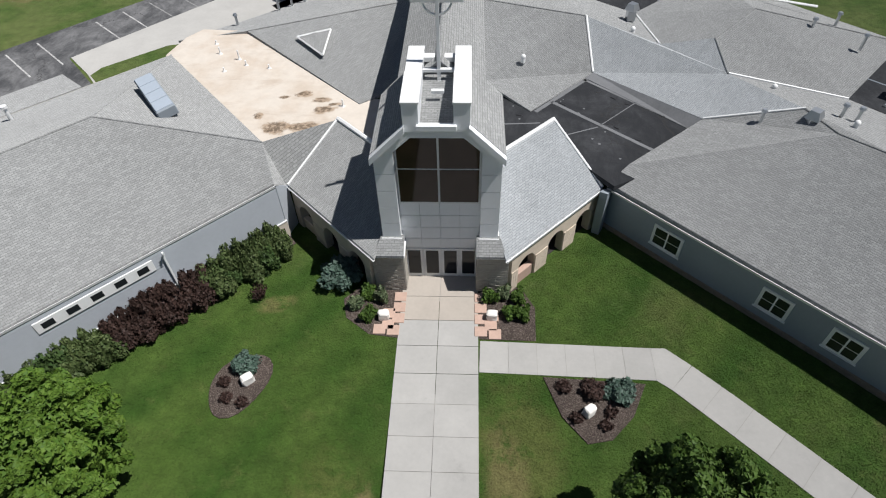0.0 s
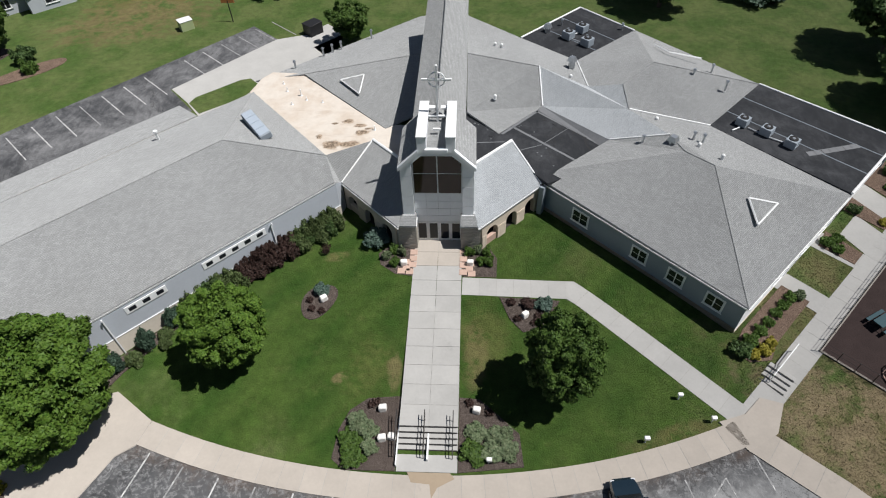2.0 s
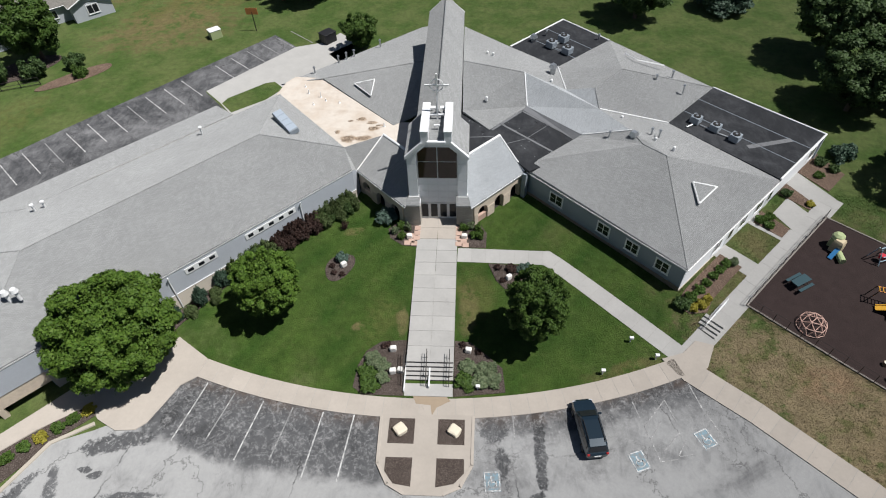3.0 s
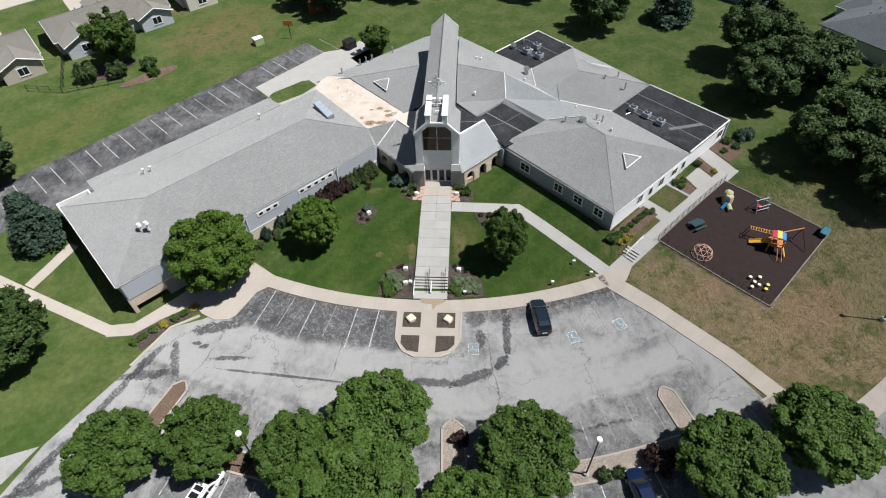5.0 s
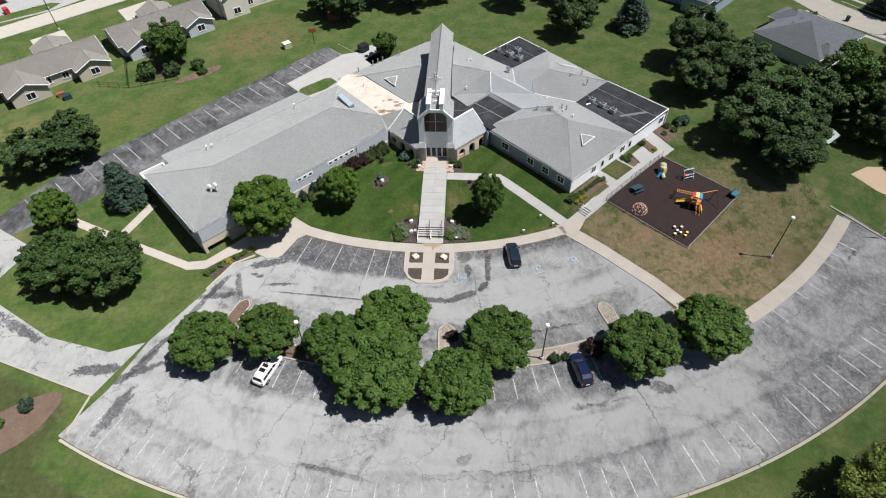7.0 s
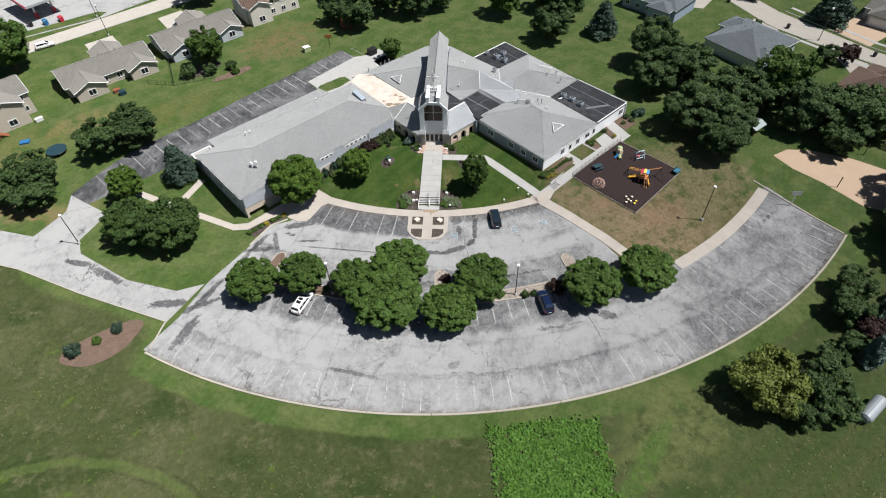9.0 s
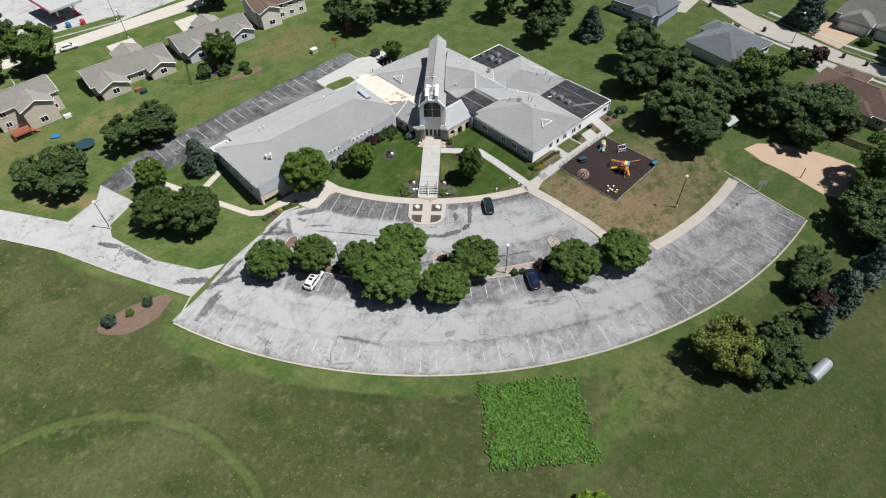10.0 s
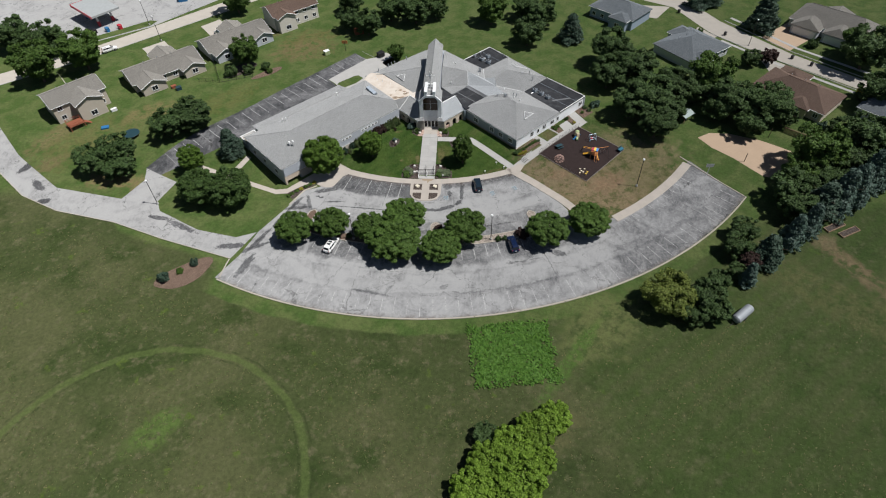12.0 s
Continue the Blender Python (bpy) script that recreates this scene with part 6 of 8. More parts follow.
for a in range(14):
    a0 = 245.0 + a * 5.5
    kerb(arc(*FAN, 97.7, a0, a0 + 5.45, 5), -0.32)
kerb([(75.4, -24.7), (63.3, -11.2)], -0.25)
kerb([(-32.0, -30.0), (-29.4, -24.9), (-26.6, -23.2)], 0.3)
for i in range(len(ROAD_S) - 2):
    kerb([ROAD_S[i], ROAD_S[i + 1]], -0.18)
kerb([(-41.4, -47.5), (-42.0, -52.6)], -0.2)

beds = {}


def bed(pts, mat, label, off=0.06):
    return tagged(part("planting_bed", drape(pts, off), mat), label, "planting bed", kind="structure")


def oval(cx, cy, rx, ry, turn, n=22, wob=0.06):
    c, s = math.cos(radians(turn)), math.sin(radians(turn))
    out = []
    for i in range(n):
        a = 2 * math.pi * i / n
        k = 1 + wob * math.sin(3 * a + cx)
        u, v = rx * k * math.cos(a), ry * k * math.sin(a)
        out.append((cx + u * c - v * s, cy + u * s + v * c))
    return out


bed([(-2.0, -14.7), (-4.3, -14.9), (-5.5, -15.8), (-6.1, -17.2), (-6.3, -19.2), (-5.4, -19.9), (-2.0, -19.9)], MULCH, "dark mulch bed beside the front steps")
bed([(2.1, -14.7), (3.5, -14.8), (4.9, -16.0), (6.2, -17.2), (6.4, -19.4), (2.1, -19.9)], MULCH, "dark mulch bed beside the front steps")
bed(oval(-9.2, -6.9, 1.75, 1.25, 62), MULCH, "oval mulch bed in the lawn")
bed([(5.1, -6.25), (9.8, -6.5), (9.0, -8.1), (7.9, -9.2), (6.8, -9.4), (5.8, -8.2)], MULCH, "mulch bed beside the path")
bed([(-1.95, -1.1), (-4.2, -0.9), (-5.0, -1.8), (-4.7, -3.0), (-3.4, -4.0), (-1.95, -4.2)], MULCH, "mulch bed beside the entrance", 0.03)
bed([(2.1, -1.1), (4.3, -0.8), (5.0, -2.2), (4.9, -4.25), (2.1, -4.2)], MULCH, "mulch bed beside the entrance", 0.03)
bed([(-8.4, 2.2), (-10.6, 0.4), (-11.6, -1.3), (-12.7, -2.7), (-15.1, -5.1), (-17.5, -7.0), (-20.0, -9.9), (-22.6, -13.4), (-23.4, -14.8), (-26.4, -15.6), (-9.2, 3.2)], MULCH, "long mulch bed along the wing")
bed([(-33.6, -26.0), (-31.2, -23.9), (-27.8, -21.2), (-26.8, -22.2), (-29.0, -24.3), (-31.8, -28.0)], MULCH, "mulch bed at the lot kerb")
bed([(22.0, -10.6), (23.0, -11.5), (24.6, -11.3), (25.4, -9.9), (27.6, -7.6), (29.0, -6.2), (27.4, -4.6), (23.2, -8.8)], MULCH_RED, "mulch bed at the wing corner")
bed([(31.9, -0.2), (34.0, -2.3), (35.2, -1.1), (33.2, 1.5)], MULCH_RED, "mulch bed between side paths")
bed([(35.8, 4.2), (38.2, 1.7), (39.0, 2.6), (37.2, 5.9)], MULCH_RED, "mulch bed between side paths")
bed([(38.6, 8.6), (41.2, 4.6), (44.0, 7.4), (42.4, 11.0)], MULCH_RED, "mulch bed beside the wing")
bed(oval(-50.0, -52.0, 6.3, 3.0, 38, 26, 0.1), MULCH_RED, "reddish mulch bed in the meadow")
bed(oval(-60.0, 29.0, 5.0, 2.6, 48), MULCH, "mulch bed behind the houses")
bed(oval(-51.5, 27.0, 5.2, 1.4, 42), MULCH_RED, "brown garden strip behind the houses")
for x0, x1, s in ((-2.9, -0.85, -1), (1.0, 3.1, 1)):
    bed([(x0, -21.9), (x1, -21.9), (x1, -24.0), (x0, -24.0)], MULCH, "square mulch bed in the plaza", 0.125)
    bed([(x0, -25.1), (x1, -25.1), (x1, -27.3), ((x0 + x1) / 2 + 0.3 * s, -27.1), (x0 if s < 0 else x1, -26.2)] if s < 0 else [(x0, -25.1), (x1, -25.1), (x1, -26.2), ((x0 + x1) / 2 + 0.3, -27.0), (x0, -27.3)], MULCH, "rounded mulch bed in the plaza", 0.125)
plaza = tagged(empty("plaza"), "pale concrete plaza crossing in front of the steps", "pavement", kind="structure")
part("slab", drape([(-3.7, -21.6), (3.9, -21.5), (3.8, -25.6), (2.9, -27.3), (1.6, -27.9), (-1.4, -27.9), (-2.7, -27.2), (-3.6, -25.6)], 0.11), CONCRETE_TAN, plaza)
for a, b in (((-3.7, -21.7), (-3.6, -25.6)), ((-3.6, -25.6), (-2.7, -27.2)), ((-2.7, -27.2), (-1.4, -27.9)), ((3.8, -25.6), (3.9, -21.6)), ((2.9, -27.3), (3.8, -25.6)), ((1.6, -27.9), (2.9, -27.3))):
    part("kerb", drape(ribbon([a, b], 0.22), 0.16, 0.4), CONCRETE_TAN, plaza)
for k, (x, y) in enumerate(((-2.0, -1.6), (-2.0, -2.3), (-2.0, -3.0), (-2.5, -3.4), (-2.5, -2.7), (-2.9, -3.7), (-2.2, -3.75), (2.2, -1.6), (2.2, -2.3), (2.2, -3.0), (2.7, -3.4), (2.8, -2.8), (2.2, -3.75), (2.9, -3.9))):
    tagged(part("paver", box(x - 0.32, y - 0.3, -0.1, x + 0.3, y + 0.3, 0.075 + 0.004 * (k % 3), 0.015), PAVER), "pink square paving stone beside the walk", "paver", "pink pavers", kind="structure")

# ---- parking islands, lines and paint ----
ISL = tagged(empty("parking_islands"), "kerbed gravel islands in the parking lot", "island", kind="structure")


def island(pts, mat=GRAVEL):
    part("island_bed", drape(pts, 0.12, 0.3), mat, ISL)
    loop = ccw(pts)
    for p, q in zip(loop, loop[1:] + loop[:1]):
        part("kerb", drape(ribbon([p, q], 0.2), 0.165, 0.35), KERB, ISL)


def sector(r0, r1, a0, a1, n=8):
    return arc(*FAN, r1, a0, a1, n) + arc(*FAN, r0, a1, a0, n)


island(sector(76.1, 78.4, 251.3, 269.0, 10), MULCH_RED)
island(sector(76.1, 78.4, 273.6, 296.0, 12), GRAVEL)
for a0, a1, r0 in ((249.3, 250.9, 71.2), (272.6, 274.5, 70.6), (290.6, 292.2, 71.0)):
    mid = (a0 + a1) / 2
    tip = [fan(r0 + 0.9 - 0.9 * math.sin(math.pi * i / 8), a0 + (a1 - a0) * i / 8) for i in range(9)]
    island(tip + [fan(78.3 if a0 < 260 or a0 > 280 else 79.0, a1), fan(78.3 if a0 < 260 or a0 > 280 else 79.0, a0)], MULCH_RED if a0 < 260 else GRAVEL)
island(sector(76.2, 79.5, 296.4, 299.2, 4))

marks = tagged(empty("stall_lines"), "worn white parking stall lines", "marking", kind="structure")
LINE = {}


def stripe(x0, y0, x1, y1, w=0.11, mat=None, off=0.034):
    d = Vector((x1 - x0, y1 - y0))
    n_ = Vector((-d.y, d.x)).normalized() * w / 2
    part("line", drape([(x0 + n_.x, y0 + n_.y), (x1 + n_.x, y1 + n_.y), (x1 - n_.x, y1 - n_.y), (x0 - n_.x, y0 - n_.y)], off, 0.008), mat or LINE_PAINT, marks)


rl = random.Random(4)


def row(r0, r1, a0, a1, r_mid, mat=None):
    step = math.degrees(2.68 / r_mid)
    a = a0
    while a <= a1 + 0.01:
        if rl.random() < 0.9:
            p, q = fan(r0 + rl.uniform(0, 0.3), a), fan(r1 - rl.uniform(0, 1.4), a)
            stripe(*p, *q, 0.11, mat)
        a += step


for k in range(6):
    x, y = -18.6 + 2.56 * k, -19.15 - 0.95 * k + 0.091 * k * k
    stripe(x, y, x - 1.4 + 0.16 * k, y - (5.1, 4.2, 5.0, 4.4, 5.5, 5.5)[k], 0.11, FAINT_PAINT if k in (1, 3) else LINE_PAINT)
for x0, y0, x1, y1 in ((21.4, -18.0, 22.1, -20.4), (22.3, -20.8, 23.1, -22.8), (6.9, -21.0, 7.0, -23.4), (16.6, -19.9, 17.0, -21.4)):
    stripe(x0, y0, x1, y1, 0.1, FAINT_PAINT)
row(92.4, 97.3, 246.2, 300.5, 97, LINE_PAINT)
row(92.3, 97.2, 302.0, 321.5, 97)
row(81.2, 86.2, 304.5, 322.5, 81)
row(71.2, 76.0, 252.0, 268.5, 76, FAINT_PAINT)
row(71.2, 76.0, 275.6, 289.8, 76, FAINT_PAINT)
row(78.5, 83.4, 252.0, 268.0, 78.5)
row(78.5, 83.4, 275.6, 291.0, 78.5)
for k in range(-11, 16):
    if k == 9:
        continue
    x, y = -50.3 + 1.72 * k, 10.2 + 2.0 * k
    stripe(x + 0.3, y - 0.2, x + 4.4, y - 3.8, 0.13, FAINT_PAINT if k % 4 == 1 or k > 11 else LINE_PAINT, 0.024)

def wheelchair_mark(x, y, turn):
    m = pose(x, y, ground_z(y) + 0.031, 0, 0, turn)
    e = tagged(empty("parking_symbol"), "faded blue and white accessible parking symbol on asphalt", "marking", kind="structure")
    part("field", box(-0.6, -0.75, 0, 0.6, 0.75, 0.004), BLUE_PAINT, e, at=m)
    bm = bmesh.new()
    for x0, y0, x1, y1 in ((-0.58, -0.73, 0.58, -0.65), (-0.58, 0.65, 0.58, 0.73), (-0.58, -0.65, -0.5, 0.65), (0.5, -0.65, 0.58, 0.65), (-0.12, -0.05, 0.0, 0.4), (-0.12, -0.1, 0.3, 0.0), (0.2, -0.4, 0.32, 0.0)):
        add_box(bm, x0, y0, 0.004, x1, y1, 0.008)
    for i in range(12):
        a0, a1 = 2.2 + i * 0.36, 2.2 + (i + 1) * 0.36
        add_rod(bm, (0.3 * math.cos(a0) - 0.03, 0.3 * math.sin(a0) - 0.17, 0.006), (0.3 * math.cos(a1) - 0.03, 0.3 * math.sin(a1) - 0.17, 0.006), 0.035, None, 4)
    part("symbol", bm, LINE_PAINT, e, at=m)


for x, y, a in ((5.2, -26.7, 4), (16.3, -24.8, 20), (21.7, -22.9, 26)):
    wheelchair_mark(x, y, a)
for x0, y0, x1, y1 in ((19.2, -19.7, 17.2, -22.0), (17.2, -22.0, 17.9, -24.8), (17.9, -24.8, 19.2, -24.6), (19.2, -19.7, 19.8, -21.6), (18.6, -21.5, 17.5, -23.0), (19.9, -22.4, 18.3, -24.0), (20.2, -23.0, 19.3, -24.4), (19.3, -24.4, 20.6, -24.1)):
    stripe(x0, y0, x1, y1, 0.09, FAINT_PAINT)


# ---- shrubs and small garden things ----
SHRUB = {}


def shrub(x, y, r, h, mat, label, category="shrub", leaves=520, size=0.2, group=""):
    key = (mat.name, leaves, size)
    if key not in SHRUB:
        rnd = random.Random(len(SHRUB) + 40)
        blobs = [((0, 0, 0.42), (0.62, 0.62, 0.42), 0.7)]
        for k in range(15):
            a = k * 0.77 + rnd.uniform(-0.3, 0.3)
            q = rnd.uniform(0.25, 0.78)
            w = rnd.uniform(0.2, 0.36)
            blobs.append(((q * math.cos(a), q * math.sin(a), rnd.uniform(0.25, 0.95) * (1.1 - 0.5 * q)), (w, w, w * rnd.uniform(0.7, 1.2)), 0.13))
        SHRUB[key] = cloud_mesh("shrub", leaf_cloud(rnd, blobs, leaves, size), mat)
    ob = new("shrub", SHRUB[key])
    ob.matrix_world = pose(x, y, ground_z(y) + 0.02, 0, 0, (x * 71 + y * 29) % 360) @ Matrix.Diagonal((r, r, h, 1))
    tagged(ob, label, category, group)
    return ob


rs = random.Random(8)
for i in range(15):
    red = 5 <= i <= 9
    for b in (0.12, -0.4):
        x, y, _ = WA(35.4 - 1.0 * i + rs.uniform(-0.25, 0.25), b + rs.uniform(-0.15, 0.15) - (0.25 if i < 3 else 0))
        shrub(x, y, rs.uniform(0.75, 1.05), rs.uniform(1.3, 1.8) + (0.35 if b > 0 else -0.1), LEAF_RED if red else (LEAF_HEDGE if rs.random() < 0.8 else LEAF_DARK),
              "dark maroon-leaved shrub in a hedge along the wing" if red else "green shrub in a hedge along the wing", group="hedge along the wing", leaves=1300, size=0.13)
for a, b in ((20.2, -0.25), (17.6, -0.55), (15.1, -0.75)):
    x, y, _ = WA(a, b)
    shrub(x, y, 0.82, 1.9, LEAF_SPRUCE, "upright dark yew beside the wing wall", leaves=1300, size=0.12, group="clipped yews")
for a, b, r in ((21.6, -0.6, 0.8), (19.0, -0.8, 0.75), (18.6, -1.5, 0.6), (16.4, -1.0, 0.85), (13.8, -0.8, 0.85), (12.6, -0.8, 0.85), (22.6, -0.3, 0.8)):
    x, y, _ = WA(a, b)
    shrub(x, y, r, 0.9, LEAF_HEDGE, "low green shrub in a mulch bed", leaves=900, size=0.16)
shrub(-5.3, -0.4, 1.3, 1.3, LEAF_BLUE, "pale blue-green spruce shrub near the entrance", leaves=1300, size=0.14)
shrub(-9.2, -6.0, 0.78, 0.8, LEAF_BLUE, "blue-green juniper in an oval bed", leaves=1100, size=0.15)
shrub(8.6, -7.1, 0.85, 0.8, LEAF_BLUE, "blue-green juniper in a mulch bed", leaves=1100, size=0.15)
shrub(7.3, -7.0, 0.62, 0.6, LEAF_RED, "maroon barberry in a mulch bed", leaves=800, size=0.15)
shrub(6.0, -6.8, 0.42, 0.45, LEAF_RED, "small maroon barberry in a mulch bed", leaves=500, size=0.2)
for x, y in ((-3.0, -1.8), (-3.7, -1.6), (-4.2, -2.3), (2.7, -1.7), (3.4, -1.5), (4.1, -1.7), (3.7, -2.7), (-3.5, -3.0), (4.3, -2.8)):
    shrub(x, y, 0.5, 0.75, LEAF_GREYGREEN if (x * 10) % 2 < 1 else LEAF_MID, "tufted ornamental grass beside the entrance", "grass clump", leaves=500, size=0.2)
for x, y in ((-9.9, -6.9), (-9.6, -7.7), (-8.8, -7.9), (6.4, -8.3), (7.7, -8.6), (8.0, -8.0), (-4.0, -15.4), (-3.7, -15.2), (4.2, -15.8), (2.8, -15.1)):
    shrub(x, y, 0.3, 0.35, LEAF_RED, "small red flowering plant in mulch", "flower", leaves=160, size=0.3)
shrub(-9.4, -1.8, 0.5, 1.0, LEAF_RED, "small red-leaved sapling in the lawn", "sapling", leaves=160, size=0.16)
for x, y, r in ((-4.9, -16.6, 0.9), (-5.2, -17.9, 1.0), (-4.2, -17.2, 0.9), (-4.9, -19.0, 1.0), (-3.9, -18.4, 0.7), (3.4, -17.3, 0.9), (4.6, -17.4, 0.9), (5.4, -18.3, 0.9), (4.4, -18.6, 0.9), (3.1, -18.6, 1.0), (5.3, -17.2, 0.6)):
    shrub(x, y, r, 0.55, LEAF_GREYGREEN if r < 0.95 else LEAF_MID, "spreading grey-green juniper beside the steps", leaves=1000, size=0.15)
for x, y, r, mt in ((22.4, -10.7, 0.9, LEAF_DARK), (23.4, -9.9, 0.7, LEAF_MID), (24.4, -9.0, 0.6, LEAF_MID), (25.2, -8.2, 0.55, LEAF_MID), (26.0, -7.4, 0.55, LEAF_MID), (26.8, -6.7, 0.55, LEAF_MID), (27.6, -5.9, 0.55, LEAF_MID), (23.3, -11.0, 0.55, LEAF_YELLOW), (24.2, -10.7, 0.6, LEAF_YELLOW), (24.9, -10.0, 0.5, LEAF_YELLOW), (28.3, -5.8, 0.6, LEAF_GREYGREEN), (32.6, 0.0, 0.7, LEAF_MID), (33.2, -0.8, 0.6, LEAF_MID), (33.6, 0.4, 0.6, LEAF_MID), (36.5, 4.0, 0.7, LEAF_DARK), (38.4, 2.4, 0.5, LEAF_YELLOW), (42.0, 9.2, 0.8, LEAF_DARK), (43.0, 8.0, 0.7, LEAF_DARK), (41.0, 7.0, 0.6, LEAF_MID), (44.8, 10.5, 1.5, LEAF_SPRUCE)):
    shrub(x, y, r, r * 1.05, mt, "golden shrub in a mulch bed" if mt is LEAF_YELLOW else "clipped green shrub in a mulch bed", leaves=800, size=0.17)
for x, y, mt in ((-32.2, -26.2, LEAF_MID), (-31.3, -25.2, LEAF_MID), (-30.4, -24.4, LEAF_YELLOW), (-29.4, -23.6, LEAF_MID), (-28.5, -22.8, LEAF_MID), (-27.6, -22.0, LEAF_YELLOW), (-32.9, -27.0, LEAF_MID)):
    shrub(x, y, 0.62, 0.5, mt, "low green shrub beside the kerb" if mt is LEAF_MID else "yellow-green grass clump beside the kerb", leaves=600, size=0.2)
for x, y, r, mt in ((-53.8, -53.6, 1.5, LEAF_SPRUCE), (-48.6, -49.4, 1.1, LEAF_SPRUCE), (-51.0, -51.6, 0.9, LEAF_MID), (22.8, -39.0, 1.7, LEAF_RED), (17.4, -40.4, 0.8, LEAF_DARK), (18.9, -40.1, 0.7, LEAF_DARK), (-16.0, -40.2, 0.7, LEAF_DARK), (4.0, -37.2, 1.0, LEAF_RED), (-57.0, 27.0, 1.9, LEAF_DARK), (-52.5, 29.5, 1.5, LEAF_DARK), (-50.8, 27.2, 1.2, LEAF_MID), (-61.8, 25.5, 2.2, LEAF_DARK), (119.0, 17.0, 1.4, LEAF_YELLOW), (117.5, 14.5, 1.6, LEAF_DARK), (101.5, 0.5, 1.7, LEAF_SPRUCE), (97.5, -5.0, 1.3, LEAF_BLUE), (102.0, -6.5, 1.3, LEAF_BLUE), (83.0, 51.0, 1.4, LEAF_DARK), (115.0, 43.0, 1.8, LEAF_DARK), (88.0, 34.0, 1.2, LEAF_DARK)):
    shrub(x, y, r, r * 1.25, mt, "rounded dark shrub on mulch" if mt is not LEAF_RED else "maroon-leaved shrub in a parking island", leaves=1200, size=0.14)


def boulder(x, y, sx, sy, sz, turn, label, mat=None, name="stone"):
    bm = bmesh.new()
    bmesh.ops.create_icosphere(bm, subdivisions=2, radius=1.0)
    rnd = random.Random(int(x * 100 + y * 7))
    for v in bm.verts:
        k = 1 + rnd.uniform(-0.10, 0.10)
        q = [math.copysign(abs(c) ** 0.45, c) for c in v.co]
        v.co = Vector((q[0] * sx * k, q[1] * sy * k, q[2] * sz * (1 + rnd.uniform(-0.05, 0.05))))
    ob = part(name, bm, mat or STONE_WHITE)
    ob.matrix_world = pose(x, y, ground_z(y) + sz * 0.8, 0, 0, turn)
    tagged(ob, label, "stone")


STONE_WHITE = plain("pale_limestone", (0.66, 0.60, 0.48), 0.85, 0, 0.25, 5.0, 0.5, 0.2, 0.02)
STONE_PALE = plain("white_stone", (0.74, 0.72, 0.68), 0.8, 0, 0.15, 5.0, 0.3, 0.2, 0.02)
boulder(-1.95, -22.9, 0.5, 0.48, 0.3, 38, "squared cream limestone block on mulch")
boulder(2.3, -22.9, 0.52, 0.45, 0.3, -32, "squared cream limestone block on mulch")
for x, y, t in ((-8.8, -6.8, 40), (7.0, -8.0, 35), (-2.75, -3.0, 5), (2.75, -2.9, -5), (-3.2, -15.7, 8), (3.3, -15.7, -8), (-3.05, -17.8, 10), (-2.4, -17.7, -12)):
    boulder(x, y, 0.3, 0.22, 0.32, t, "small upright white engraved stone on mulch", STONE_PALE)


def path_light(x, y):
    e = tagged(empty("spotlight", x, y, ground_z(y)), "small white ground spotlight in the lawn", "spotlight", "lawn spotlights")
    part("stake", rod((0, 0, -0.1), (0, 0, 0.55), 0.05, None, 6), WHITE_TRIM, e)
    part("lamp_head", add_box(bmesh.new(), -0.16, -0.12, 0.5, 0.2, 0.12, 0.75, 0.03), WHITE_TRIM, e)


for x, y in ((17.3, -14.4), (19.2, -16.0), (14.5, -17.5), (4.1, -19.2)):
    path_light(x, y)


# ---- roof equipment ----
def condenser(x, y, z, turn, s=0.5):
    e = tagged(empty("rooftop_unit", x, y, z, turn), "white rooftop air-conditioning unit with a round fan grille", "air conditioner", "rooftop units")
    part("cabinet", box(-s, -s, 0.08, s, s, 1.0 * s * 1.7, 0.03), SIDING_DARK, e)
    part("fan_ring", rod((0, 0, s * 1.7), (0, 0, s * 1.7 + 0.08), s * 0.8, s * 0.75, 16), DARK_METAL, e)
    part("fan_hub", rod((0, 0, s * 1.7 + 0.08), (0, 0, s * 1.7 + 0.12), s * 0.3, s * 0.25, 12), STEEL, e)
    for k in range(4):
        part("louvre", box(-s * 0.85, -s - 0.012, 0.2 + k * 0.15, s * 0.85, -s - 0.002, 0.28 + k * 0.15), SIDING_DARK, e)
    part("skid", box(-s * 1.05, -s * 0.8, 0, s * 1.05, s * 0.8, 0.09), BLACK, e)


for x, y, z, s in ((28.2, 12.2, 3.36, 0.5), (29.9, 10.7, 3.36, 0.5), (31.5, 8.9, 3.36, 0.5), (13.6, 28.4, 3.62, 0.55), (15.3, 29.9, 3.62, 0.55), (15.5, 26.8, 3.62, 0.55)):
    condenser(x, y, z, 45, s)
for x0, y0, x1, y1, z in ((28.6, 11.6, 30.4, 9.8, 3.4), (30.2, 10.0, 31.2, 9.3, 3.4), (13.6, 28.4, 15.4, 27.0, 3.66), (13.8, 28.8, 15.2, 29.8, 3.66), (27.0, 11.2, 28.0, 11.8, 3.4)):
    tagged(part("roof_conduit", rod((x0, y0, z + 0.06), (x1, y1, z + 0.06), 0.09, None, 6), STEEL), "grey conduit across a flat roof", "conduit")
for k in range(7):
    x, y = 30.4 + 0.72 * k, 9.9 - 0.25 * k + (k % 2) * 0.1
    tagged(part("walk_pad", box(-0.4, -0.3, 0, 0.4, 0.3, 0.03, 0.004), SEAM, at=pose(33.0 + 0.7 * k, 8.4 + 0.18 * k - 0.5, 3.365, 0, 0, 12)), "grey rubber walk pad on a flat roof", "walk pad", "walk pads")


